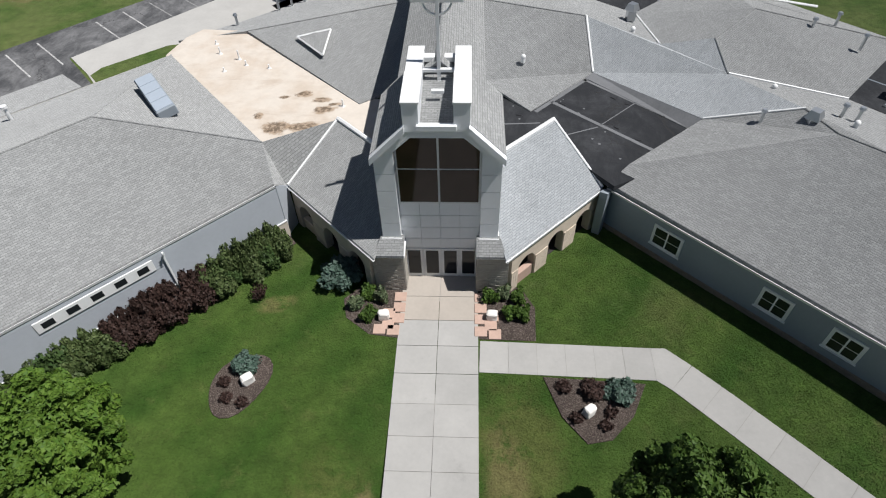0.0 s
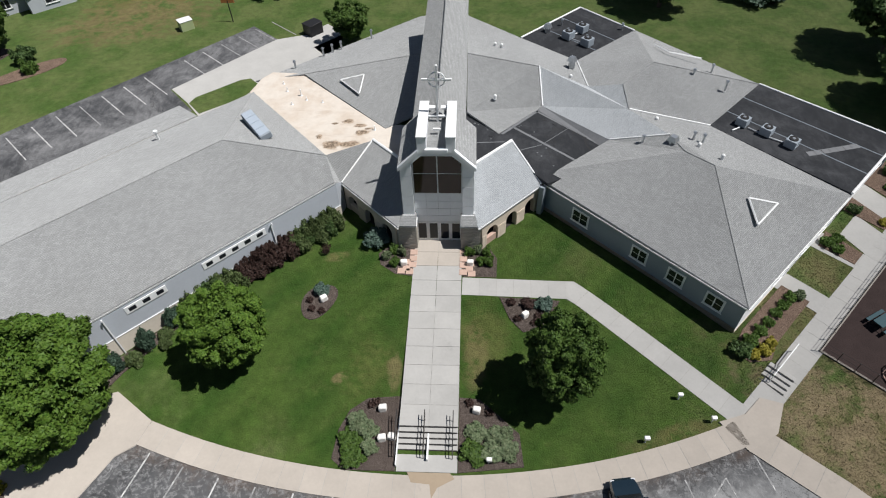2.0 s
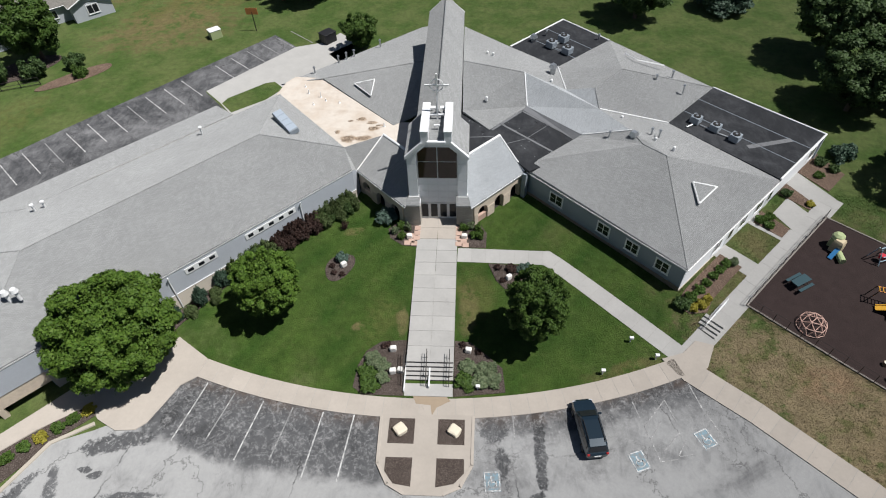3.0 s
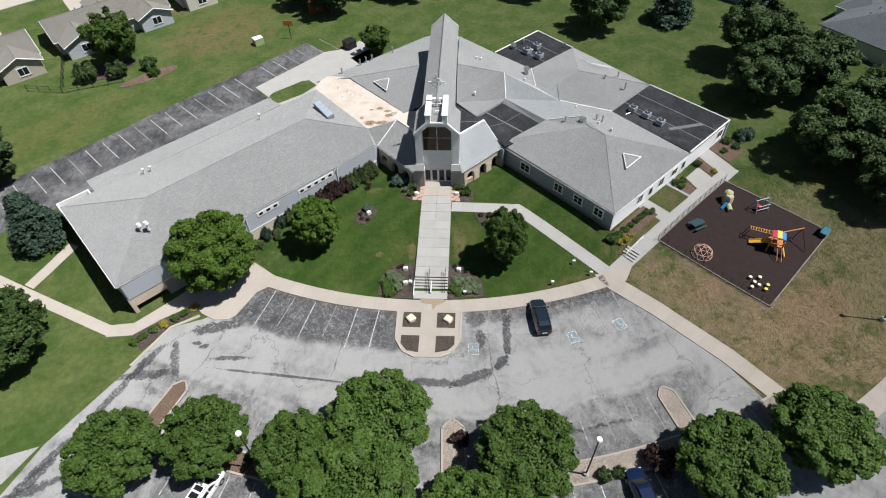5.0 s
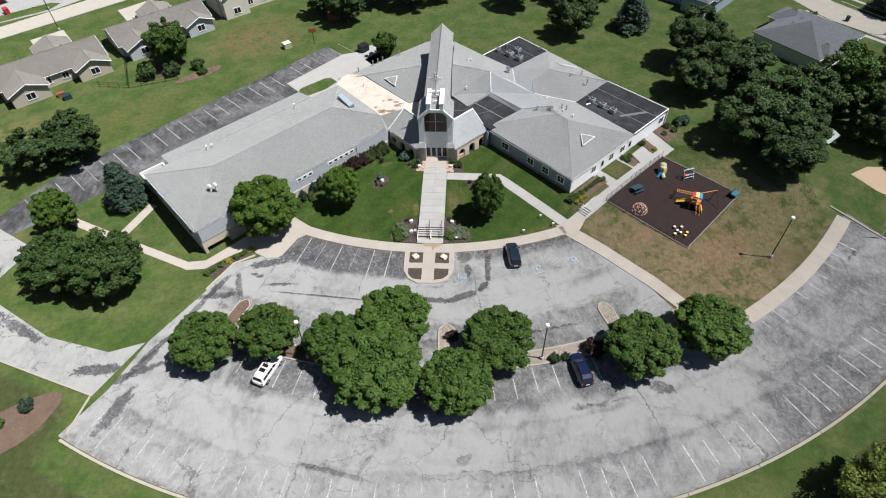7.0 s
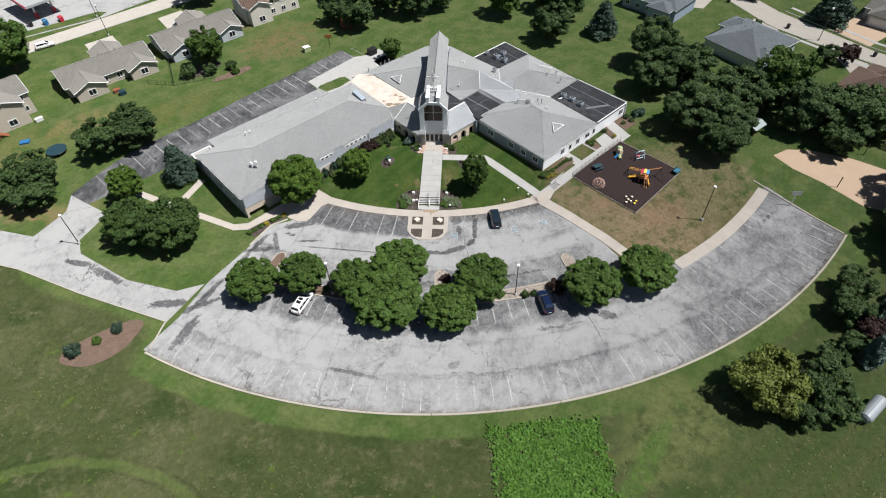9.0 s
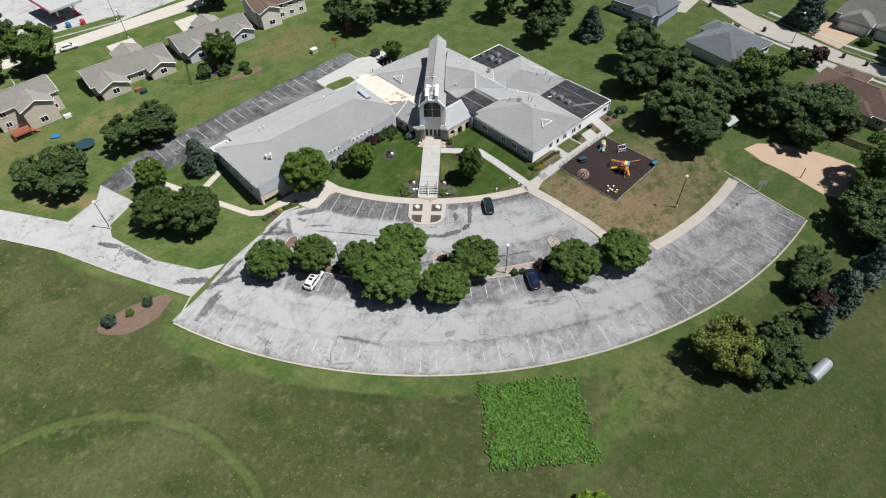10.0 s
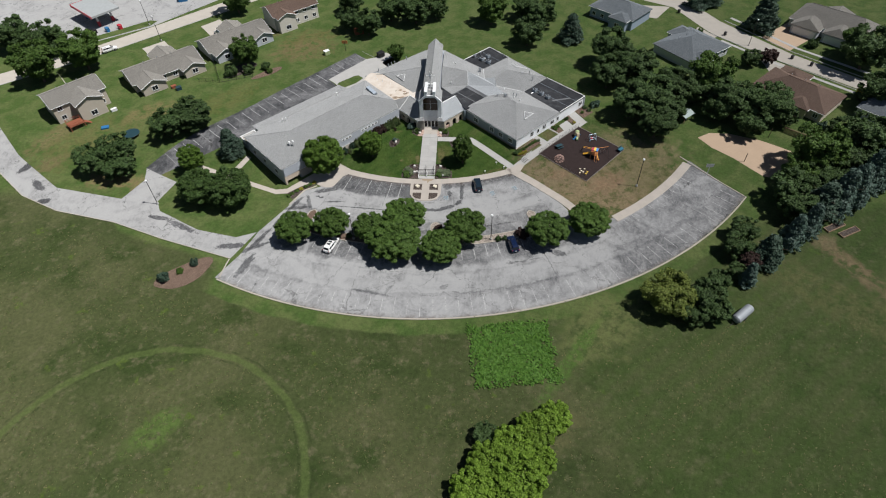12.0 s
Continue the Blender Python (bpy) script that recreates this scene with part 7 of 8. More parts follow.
def roof_vent(x, y, z, kind):
    e = tagged(empty("roof_vent", x, y, z), {"hood": "galvanised square exhaust hood on shingles", "pipe": "galvanised vent pipe on shingles", "dome": "small white dome vent on shingles"}[kind], "roof vent")
    if kind == "hood":
        part("curb", box(-0.3, -0.3, -0.5, 0.3, 0.3, 0.25, 0.02), STEEL, e)
        part("hood", add_rod(bmesh.new(), (0, 0, 0.25), (0, 0, 0.7), 0.55, 0.35, 4), STEEL, e)
    elif kind == "pipe":
        part("flue", rod((0, 0, -0.6), (0, 0, 0.42), 0.10, None, 10), STEEL, e)
        part("cap", rod((0, 0, 0.42), (0, 0, 0.56), 0.19, 0.13, 10), STEEL, e)
    else:
        bm = bmesh.new()
        bmesh.ops.create_uvsphere(bm, u_segments=10, v_segments=6, radius=0.17)
        part("dome", bm, WHITE_TRIM, e, smooth=True)
        part("collar", rod((0, 0, -0.4), (0, 0, -0.05), 0.15, 0.15, 10), WHITE_TRIM, e)


for x, y, z, k in ((13.0, 20.6, 5.0, "hood"), (27.0, 19.6, 4.9, "pipe"), (27.7, 16.9, 4.7, "pipe"), (19.9, 6.4, 5.6, "hood"), (17.7, 7.3, 5.2, "pipe"), (24.8, 18.4, 5.1, "pipe"), (12.6, 17.9, 5.15, "dome"), (19.6, 10.7, 5.1, "dome"), (23.6, 4.5, 5.75, "dome"), (22.1, 6.1, 5.7, "dome"), (22.0, 7.4, 5.5, "pipe"), (22.8, 7.2, 5.4, "pipe"), (11.4, 30.0, 3.9, "hood"), (13.2, 31.5, 3.9, "pipe"), (20.0, 30.4, 3.9, "pipe"), (5.2, 24.5, 5.1, "dome"), (5.9, 24.0, 5.2, "dome"), (5.0, 14.8, 4.8, "dome"), (-14.0, 25.4, 3.6, "pipe"), (-13.1, 26.2, 3.6, "pipe"), (-12.2, 26.9, 3.6, "pipe"), (-9.0, 29.2, 3.8, "pipe"), (-16.6, 22.6, 3.6, "pipe")):
    roof_vent(x, y, z, k)

# ---- cars ----
def paint(name, c, metal=0.3):
    m = Mat(name, 0.25, metal, 0.5)
    m.color(m.scale(c, m.math("MULTIPLY_ADD", m.noise(3.0, 3), 0.15, 0.92)))
    m.b.inputs["Coat Weight"].default_value = 0.6
    return m.m


CAR_BLUE, CAR_DARK, CAR_WHITE, CAR_GREY = paint("car_blue", (0.007, 0.017, 0.058)), paint("car_dark_teal", (0.014, 0.028, 0.042)), paint("car_white", (0.82, 0.82, 0.81), 0.0), paint("car_silver", (0.30, 0.31, 0.32))
TYRE = plain("tyre_rubber", (0.02, 0.02, 0.021), 0.9, 0, 0.3)
RIM = plain("alloy_rim", (0.5, 0.5, 0.51), 0.35, 0.8, 0.1)
LAMP_RED = plain("tail_lamp", (0.35, 0.02, 0.02), 0.25, 0, 0.1)
LAMP_CLEAR = plain("head_lamp", (0.65, 0.66, 0.68), 0.15, 0.2, 0.1)


def loft(stations):
    """A closed hull through rings of equal length."""
    bm = bmesh.new()
    rings = [[bm.verts.new(p) for p in ring] for ring in stations]
    n = len(rings[0])
    for a, b in zip(rings, rings[1:]):
        for i in range(n):
            j = (i + 1) % n
            bm.faces.new((a[i], a[j], b[j], b[i]))
    bm.faces.new(rings[0][::-1])
    bm.faces.new(rings[-1])
    bmesh.ops.recalc_face_normals(bm, faces=bm.faces[:])
    return bm


def hull_ring(y, hw, z0, z1, tuck=0.12):
    return [(-hw + tuck, y, z0), (hw - tuck, y, z0), (hw, y, z0 + 0.22), (hw, y, (z0 + z1) / 2 + 0.08), (hw - 0.09, y, z1), (-hw + 0.09, y, z1), (-hw, y, (z0 + z1) / 2 + 0.08), (-hw, y, z0 + 0.22)]


def car(x, y, turn, mat, label, sunroof=False, length=4.75):
    """A sport utility car; its nose points along +y of its own frame."""
    e = tagged(empty("car", x, y, ground_z(y) + 0.03, turn), label, "car")
    k = length / 4.75
    body = part("body", loft([hull_ring(yy * k, hw, z0, z1) for yy, hw, z0, z1 in ((-2.36, 0.72, 0.42, 0.86), (-2.25, 0.86, 0.32, 1.0), (-1.6, 0.93, 0.26, 1.04), (0.2, 0.94, 0.25, 1.04), (1.1, 0.93, 0.26, 1.02), (1.75, 0.90, 0.28, 0.92), (2.2, 0.80, 0.32, 0.80), (2.37, 0.62, 0.40, 0.68))]), mat, e, smooth=False)
    rings = []
    for yy, hw, zz in ((-2.2, 0.78, 1.02), (-1.95, 0.66, 1.56), (-1.4, 0.67, 1.67), (0.1, 0.68, 1.68), (0.42, 0.67, 1.62), (1.22, 0.78, 1.02)):
        rings.append([(-0.84, yy * k if zz > 1.1 else yy * k, 1.0), (0.84, yy * k, 1.0), (hw + 0.06, yy * k, max(1.02, zz - 0.12)), (hw - 0.06, yy * k, zz), (-hw + 0.06, yy * k, zz), (-hw - 0.06, yy * k, max(1.02, zz - 0.12))])
    cabin = part("cabin", loft(rings), mat, e)
    for s in (-1, 1):
        for y0, y1, t0, t1 in ((-1.85, -1.02, -1.78, -1.05), (-0.95, 0.02, -0.95, -0.02), (0.1, 0.98, 0.12, 0.45)):
            bm = sheet([[(s * 0.842, y0 * k, 1.09), (s * 0.842, y1 * k, 1.09), (s * 0.765, t1 * k, 1.5), (s * 0.765, t0 * k, 1.5)]], 0.006)
            part("side_window", bm, DARK_GLASS, cabin)
        w = part("mirror", box(s * 0.93 - 0.08, 0.78 * k, 1.0, s * 0.93 + 0.12 * s + 0.08, 0.94 * k, 1.14, 0.03), mat, body)
        part("headlight", box(s * 0.66 - 0.14, 2.14 * k, 0.66, s * 0.66 + 0.14, 2.28 * k, 0.80, 0.03), LAMP_CLEAR, body)
        part("tail_light", box(s * 0.72 - 0.1, -2.36 * k, 0.78, s * 0.72 + 0.1, -2.22 * k, 1.0, 0.03), LAMP_RED, body)
        part("roof_rail", rod((s * 0.6, -1.7 * k, 1.71), (s * 0.6, 0.2 * k, 1.72), 0.025, None, 5), DARK_METAL, cabin)
        for yy in (-1.45, 1.45):
            t = part("wheel", rod((s * 0.70, yy * k, 0.35), (s * 0.95, yy * k, 0.35), 0.36, 0.35, 18), TYRE, e)
            part("rim", rod((s * 0.93, yy * k, 0.35), (s * 0.958, yy * k, 0.35), 0.22, 0.2, 12), RIM, t)
    part("windscreen", sheet([[(-0.72, 1.2 * k, 1.075), (0.72, 1.2 * k, 1.075), (0.58, 0.49 * k, 1.615), (-0.58, 0.49 * k, 1.615)]], 0.012), DARK_GLASS, cabin)
    part("rear_window", sheet([[(-0.68, -2.185 * k, 1.12), (0.68, -2.185 * k, 1.12), (0.58, -1.99 * k, 1.52), (-0.58, -1.99 * k, 1.52)]], 0.012), DARK_GLASS, cabin)
    if sunroof:
        for y0, y1 in ((-1.1, -0.55), (-0.35, 0.1)):
            part("roof_window", box(-0.42, y0 * k, 1.67, 0.42, y1 * k, 1.695, 0.01), DARK_GLASS, cabin)
    part("grille", box(-0.45, 2.26 * k, 0.46, 0.45, 2.37 * k, 0.64, 0.02), BLACK, body)
    part("number_plate", box(-0.26, -2.385 * k, 0.62, 0.26, -2.35 * k, 0.74), WHITE_TRIM, body)
    return e


car(12.75, -22.5, 8, CAR_DARK, "dark teal sport utility car parked nose-in to the kerb")
car(20.6, -42.0, 14, CAR_BLUE, "deep blue sport utility car parked beside a gravel strip")
car(-19.55, -43.2, -20, CAR_WHITE, "white sport utility car with roof windows parked on asphalt", True)
car(7.4, -43.9, 4, CAR_GREY, "silver car parked under a shade tree")
car(-73.6, 50.6, 45, CAR_WHITE, "white pickup-sized car on a house driveway")
car(-106.5, 40.0, -52, CAR_WHITE, "white car parked on the street")


# ---- lamps ----
def street_lamp(x, y, h, label="tall dark parking lamp with a round white head"):
    e = tagged(empty("street_lamp", x, y, ground_z(y)), label, "street lamp", "parking lot lamps")
    part("footing", rod((0, 0, -0.3), (0, 0, 0.5), 0.28, 0.26, 12), CONCRETE, e)
    part("pole", rod((0, 0, 0.5), (0, 0, h - 0.3), 0.09, 0.065, 10), DARK_METAL, e)
    part("head", add_rod(rod((0, 0, h - 0.32), (0, 0, h - 0.1), 0.15, 0.29, 16), (0, 0, h - 0.1), (0, 0, h + 0.05), 0.29, 0.24, 16), WHITE_TRIM, e)
    part("lens", rod((0, 0, h - 0.36), (0, 0, h - 0.32), 0.18, None, 12), LAMP_CLEAR, e)


for x, y, h in ((15.8, -40.2, 7.6), (-14.9, -40.8, 7.9), (51.0, -21.6, 8.3), (-64.2, -30.3, 7.4)):
    street_lamp(x, y, h)
for x, y in ((-100.4, 57.6), (96.5, 44.0), (-92.0, 46.5)):
    street_lamp(x, y, 8.5, "grey street lamp pole beside the road")

# ---- playground ----
GREY_TIMBER = plain("grey_timber", (0.21, 0.19, 0.17), 0.9, 0, 0.4, 6.0, 0.4)
PG = [(28.2, -10.5), (39.2, -20.1), (49.9, -8.8), (39.4, 0.7)]
tagged(part("playground_surface", drape(PG, 0.05), RUBBER), "dark brown rubber mulch playground surface", "playground", kind="structure")
edge = tagged(empty("playground_border"), "weathered timber border with a low wire fence", "border", kind="structure")
for p, q in zip(PG, PG[1:] + PG[:1]):
    a, b = Vector(p), Vector(q)
    n_ = round((b - a).length / 2.4)
    for k in range(n_):
        u, v = a.lerp(b, k / n_), a.lerp(b, (k + 1) / n_)
        part("timber", drape(ribbon([tuple(u), tuple(u.lerp(v, 0.985))], 0.13), 0.12, 0.3), GREY_TIMBER, edge)
for (p, q) in ((PG[3], PG[0]), (PG[0], PG[1])):
    a, b = Vector(p), Vector(q)
    for k in range(13):
        c = a.lerp(b, k / 12)
        part("post", rod((c.x, c.y, ground_z(c.y)), (c.x, c.y, ground_z(c.y) + 1.15), 0.03, None, 6), DARK_METAL, edge)
        if k < 12:
            d = a.lerp(b, (k + 1) / 12)
            for h in (0.2, 0.65, 1.12):
                part("rail", rod((c.x, c.y, ground_z(c.y) + h), (d.x, d.y, ground_z(d.y) + h), 0.018, None, 4), DARK_METAL, edge)
TEAL = plain("teal_plastic", (0.018, 0.050, 0.062), 0.5)
BLUE_PL = plain("blue_plastic", (0.025, 0.15, 0.34), 0.4)
GREEN_PL = plain("pale_green_plastic", (0.36, 0.42, 0.22), 0.5)
TAN_PL = plain("tan_plastic", (0.50, 0.42, 0.28), 0.5)
RED_PL = plain("red_plastic", (0.48, 0.03, 0.05), 0.45)
YEL_PL = plain("yellow_plastic", (0.62, 0.34, 0.04), 0.45)
YEL_CL = plain("yellow_canvas", (0.75, 0.50, 0.08), 0.7)
BLU_CL = plain("blue_canvas", (0.05, 0.20, 0.45), 0.7)
RED_CL = plain("red_canvas", (0.50, 0.05, 0.10), 0.7)
GREY_PL = plain("light_blue_frame", (0.30, 0.42, 0.50), 0.4, 0.2)

# cedar tower with canopy, slide, ladder bridge and swing beam
gz = ground_z(-10.5) + 0.05
ps = tagged(empty("play_tower", 41.9, -11.6, gz, -20), "cedar play tower with striped canopy, yellow slide and ladder", "play structure")
ps.matrix_world = ps.matrix_world @ Matrix.Diagonal((0.82, 0.82, 0.76, 1))
for sx in (-0.9, 0.9):
    for sy in (-0.9, 0.9):
        part("post", box(sx - 0.07, sy - 0.07, -0.1, sx + 0.07, sy + 0.07, 2.7, 0.01), CEDAR, ps)
deck = part("deck", box(-1.0, -1.0, 1.35, 1.0, 1.0, 1.42), CEDAR, ps)
for k in range(7):
    part("plank", box(-1.0, -0.98 + k * 0.285, 1.42, 1.0, -0.72 + k * 0.285, 1.455, 0.004), CEDAR, deck)
for k, mt in enumerate((RED_CL, YEL_CL, BLU_CL)):
    x0, x1 = -0.95 + k * 0.63, -0.32 + k * 0.63
    z = lambda xx: 3.35 - 0.35 * abs(xx)
    part("canopy", sheet([[(x0, -0.8, z(x0)), (x1, -0.8, z(x1)), (x1, 0.8, z(x1)), (x0, 0.8, z(x0))]], 0.03), mt, ps)
for y0 in (-0.95, 0.95):
    part("side_rail", box(-0.95, y0 - 0.04, 1.9, 0.95, y0 + 0.04, 2.05, 0.01), CEDAR, ps)
part("slide", sheet([[(-1.0, -0.35, 1.45), (-1.0, 0.35, 1.45), (-2.0, 0.35, 0.9), (-2.0, -0.35, 0.9)], [(-2.0, -0.35, 0.9), (-2.0, 0.35, 0.9), (-3.4, 0.35, 0.25), (-3.4, -0.35, 0.25)]], 0.06), YEL_PL, ps)
for s in (-0.38, 0.38):
    part("slide_edge", add_rod(rod((-1.0, s, 1.55), (-2.0, s, 1.0), 0.07, None, 6), (-2.0, s, 1.0), (-3.4, s, 0.34), 0.07, None, 6), YEL_PL, ps)
for s in (0.75, 1.45):
    part("ladder_beam", rod((-0.9, s, 2.2), (-3.8, s + 0.1, 2.1), 0.06, None, 6), CEDAR, ps)
for k in range(8):
    part("rung", rod((-1.2 - k * 0.36, 0.75, 2.22), (-1.2 - k * 0.36, 1.5, 2.22), 0.045, None, 6), YEL_PL, ps)
for s in (0.7, 1.6):
    part("ladder_leg", rod((-3.8, s, 2.1), (-4.4, s, -0.05), 0.06, None, 6), DARK_METAL, ps)
part("swing_beam", rod((0.3, 0.9, 2.9), (3.4, 3.2, 2.75), 0.08, None, 8), CEDAR, ps)
for dx, dy in ((0.9, -0.8), (-0.4, 0.9)):
    part("swing_leg", rod((3.3, 3.1, 2.75), (3.3 + dx * 1.4, 3.1 + dy * 1.4 - 1.0, -0.05), 0.06, None, 6), DARK_METAL, ps)
for f in (0.45, 0.75):
    x, y = 0.3 + 3.1 * f, 0.9 + 2.3 * f
    part("swing_seat", box(x - 0.25, y - 0.1, 0.5, x + 0.25, y + 0.1, 0.55, 0.01), BLACK, ps)
    for s in (-0.22, 0.22):
        part("swing_chain", rod((x + s, y, 0.52), (x + s, y, 2.82), 0.012, None, 4), STEEL, ps)
part("climbing_ramp", sheet([[(1.0, -0.9, 1.4), (1.0, -0.2, 1.4), (1.7, -0.6, -0.05), (1.7, -1.4, -0.05)]], 0.06), CEDAR, ps)
for k in range(5):
    f = (k + 0.5) / 5
    part("ramp_cleat", box(-0.05, -0.38, 0.0, 0.05, 0.38, 0.06), YEL_PL, ps, at=Matrix.Translation((1.0 + 0.7 * f, -0.55 - 0.45 * f, 1.42 - 1.42 * f)))
part("side_ladder", add_rod(rod((0.3, -1.0, 1.4), (0.7, -2.4, -0.05), 0.05, None, 6), (0.9, -1.0, 1.4), (1.3, -2.4, -0.05), 0.05, None, 6), CEDAR, ps)

dome = tagged(empty("climbing_dome", 33.2, -12.5, ground_z(-12.5) + 0.05), "pinkish tubular geodesic climbing dome", "climbing dome")
bm = bmesh.new()
bmesh.ops.create_icosphere(bm, subdivisions=2, radius=1.25)
seg = [(e_.verts[0].co.copy(), e_.verts[1].co.copy()) for e_ in bm.edges if e_.verts[0].co.z > -0.1 and e_.verts[1].co.z > -0.1]
bm.free()
PINK = plain("faded_pink_tube", (0.55, 0.36, 0.30), 0.6)
for a, b in seg:
    part("bar", rod((a.x, a.y, max(a.z, 0)), (b.x, b.y, max(b.z, 0)), 0.035, None, 5), PINK, dome)

tb = tagged(empty("picnic_table", 33.5, -8.2, ground_z(-8.2) + 0.05, 30), "dark teal picnic table with attached benches", "picnic table")
part("tabletop", box(-0.9, -0.4, 0.7, 0.9, 0.4, 0.75, 0.01), TEAL, tb)
for s in (-0.7, 0.7):
    part("bench", box(-0.9, s - 0.14, 0.42, 0.9, s + 0.14, 0.46, 0.01), TEAL, tb)
    part("leg", rod((s, -0.7, 0.0), (s * 0.8, 0.2, 0.7), 0.04, None, 5), DARK_METAL, tb)
    part("leg", rod((s, 0.7, 0.0), (s * 0.8, -0.2, 0.7), 0.04, None, 5), DARK_METAL, tb)

tot = tagged(empty("toddler_climber", 38.4, -3.9, ground_z(-3.9) + 0.05, 40), "tan and green plastic toddler climber with blue slides", "play structure")
tot.matrix_world = tot.matrix_world @ Matrix.Diagonal((0.8, 0.8, 0.8, 1))
part("tower", loft([[(-0.6 * k, -0.6 * k, z), (0.6 * k, -0.6 * k, z), (0.6 * k, 0.6 * k, z), (-0.6 * k, 0.6 * k, z)] for k, z in ((1, 0), (1, 0.9), (0.9, 1.5), (0.7, 1.75))]), TAN_PL, tot)
part("roof", loft([[(0.75 * k * math.cos(a * 0.7854) + 0.5, 0.75 * k * math.sin(a * 0.7854) + 0.5, z) for a in range(8)] for k, z in ((1, 1.5), (0.9, 1.85), (0.5, 2.1))]), GREEN_PL, tot)
part("base_block", box(0.0, 0.0, 0.0, 1.1, 1.1, 1.2, 0.08), GREEN_PL, tot)
for y0, mt, d in ((-0.3, BLUE_PL, -1), (0.2, BLUE_PL, 1)):
    part("slide", sheet([[(0.5 * d, y0 - 0.25, 1.0), (0.5 * d, y0 + 0.25, 1.0), (1.9 * d, y0 + 0.25, 0.15), (1.9 * d, y0 - 0.25, 0.15)]], 0.07), mt, tot)
part("tunnel", rod((-0.6, -0.6, 0.4), (-1.5, -1.6, 0.35), 0.4, None, 12), GREEN_PL, tot)

sw = tagged(empty("toddler_swing", 42.2, -4.9, ground_z(-4.9) + 0.05, 20), "light blue tube frame with a red seat", "play structure")
for x in (-0.9, 0.9):
    for y in (-0.7, 0.7):
        part("leg", rod((x, y, 0), (x, y * 0.2, 1.7), 0.05, None, 6), GREY_PL, sw)
part("top_bar", rod((-0.9, 0, 1.7), (0.9, 0, 1.7), 0.05, None, 6), GREY_PL, sw)
for h in (0.5, 1.1):
    part("cross_bar", rod((-0.9, -0.6, h), (0.9, -0.6, h), 0.04, None, 6), GREY_PL, sw)
part("seat", loft([[(0.3 * k * math.cos(a * 0.7854) - 0.3, 0.3 * k * math.sin(a * 0.7854) - 0.2, z) for a in range(8)] for k, z in ((0.8, 0.35), (1, 0.5), (1, 0.8))]), RED_PL, sw)

bn = tagged(empty("storage_bench", 48.9, -9.2, ground_z(-9.2) + 0.05, 45), "teal plastic storage bench at the playground corner", "bench")
part("chest", box(-0.7, -0.4, 0, 0.7, 0.4, 0.6, 0.05), TEAL, bn)
part("lid", box(-0.75, -0.45, 0.6, 0.75, 0.45, 0.7, 0.03), plain("faded_teal_plastic", (0.03, 0.13, 0.19), 0.5), bn)
part("backrest", box(-0.75, 0.38, 0.6, 0.75, 0.5, 1.1, 0.03), TEAL, bn)

for k, (x, y) in enumerate(((38.0, -16.1), (39.1, -16.1), (38.3, -16.8), (38.7, -17.2), (37.8, -17.5), (39.7, -17.2), (39.3, -17.8))):
    st = tagged(empty("stump_stool", x, y, ground_z(y) + 0.05), "short log stool with a pale sawn top", "stool", "log stools")
    part("log", rod((0, 0, -0.1), (0, 0, 0.38), 0.23, 0.22, 12), WOOD, st)
    part("sawn_top", rod((0, 0, 0.38), (0, 0, 0.40), 0.215, 0.21, 12), STONE_WHITE if k < 5 else YEL_CL, st)


# ---- sand court, plot of weeds, meadow stuff ----
tagged(part("sand_court", drape([(69.5, -3.6), (73.0, -1.6), (77.7, -1.8), (85.0, -4.6), (91.3, -8.6), (92.4, -12.6), (90.0, -17.0), (86.6, -18.8), (82.0, -17.5), (76.5, -11.4), (72.0, -7.6)], 0.03), SAND), "pale sand volleyball court worn into the grass", "sand", kind="structure")
for x, y in ((78.8, -12.6), (87.5, -3.2)):
    e = tagged(empty("net_post", x, y, ground_z(y)), "dark wooden volleyball net post in sand", "post", "net posts")
    part("post", rod((0, 0, -0.3), (0, 0, 2.6), 0.09, 0.08, 8), BARK, e)
    part("collar", rod((0, 0, 2.3), (0, 0, 2.45), 0.11, None, 8), DARK_METAL, e)

rw = random.Random(77)


def scatter(name, n, area, size, mat, label, category, lift=0.12):
    vf = ([], [])
    k = 0
    while k < n:
        x, y, h = area(rw)
        if x is None:
            continue
        k += 1
        s = size * rw.uniform(0.5, 1.5)
        for _ in range(3):
            nrm = Vector((rw.gauss(0, 0.6), rw.gauss(0, 0.6), 1)).normalized()
            t = nrm.orthogonal().normalized()
            t.rotate(Matrix.Rotation(rw.uniform(0, 6.283), 3, nrm))
            b = nrm.cross(t)
            q = Vector((x + rw.gauss(0, s * 0.4), y + rw.gauss(0, s * 0.4), ground_z(y) + h * rw.uniform(0.3, 1.0) + lift * s))
            i = len(vf[0])
            vf[0].extend([q - t * s * 0.5, q + b * s * 0.3, q + t * s * 0.5, q - b * s * 0.3])
            vf[1].append((i, i + 1, i + 2, i + 3))
    ob = new(name, cloud_mesh(name, vf, mat))
    return tagged(ob, label, category, kind="stuff")


WEED = leaf_material("weed_bright", (0.056, 0.138, 0.018), (0.105, 0.210, 0.034), 0.2)
WEED_DARK = leaf_material("meadow_tuft_dark", (0.050, 0.078, 0.020), (0.085, 0.110, 0.034), 0.15)
WEED_DRY = leaf_material("meadow_tuft_dry", (0.12, 0.115, 0.045), (0.20, 0.18, 0.085), 0.15)


def plot_area(r):
    u, v = r.random(), r.random()
    x, y = 10.4 + 16.4 * u + 2.0 * v, -63.5 - 14.2 * v + 1.8 * u
    edge_ = min(u, 1 - u, v, 1 - v)
    if r.random() < 0.10 + 0.5 * max(0, math.sin(x * 1.3) * math.sin(y * 0.9)) + max(0, 0.85 - edge_ * 7):
        return None, None, None
    return x, y, 0.32


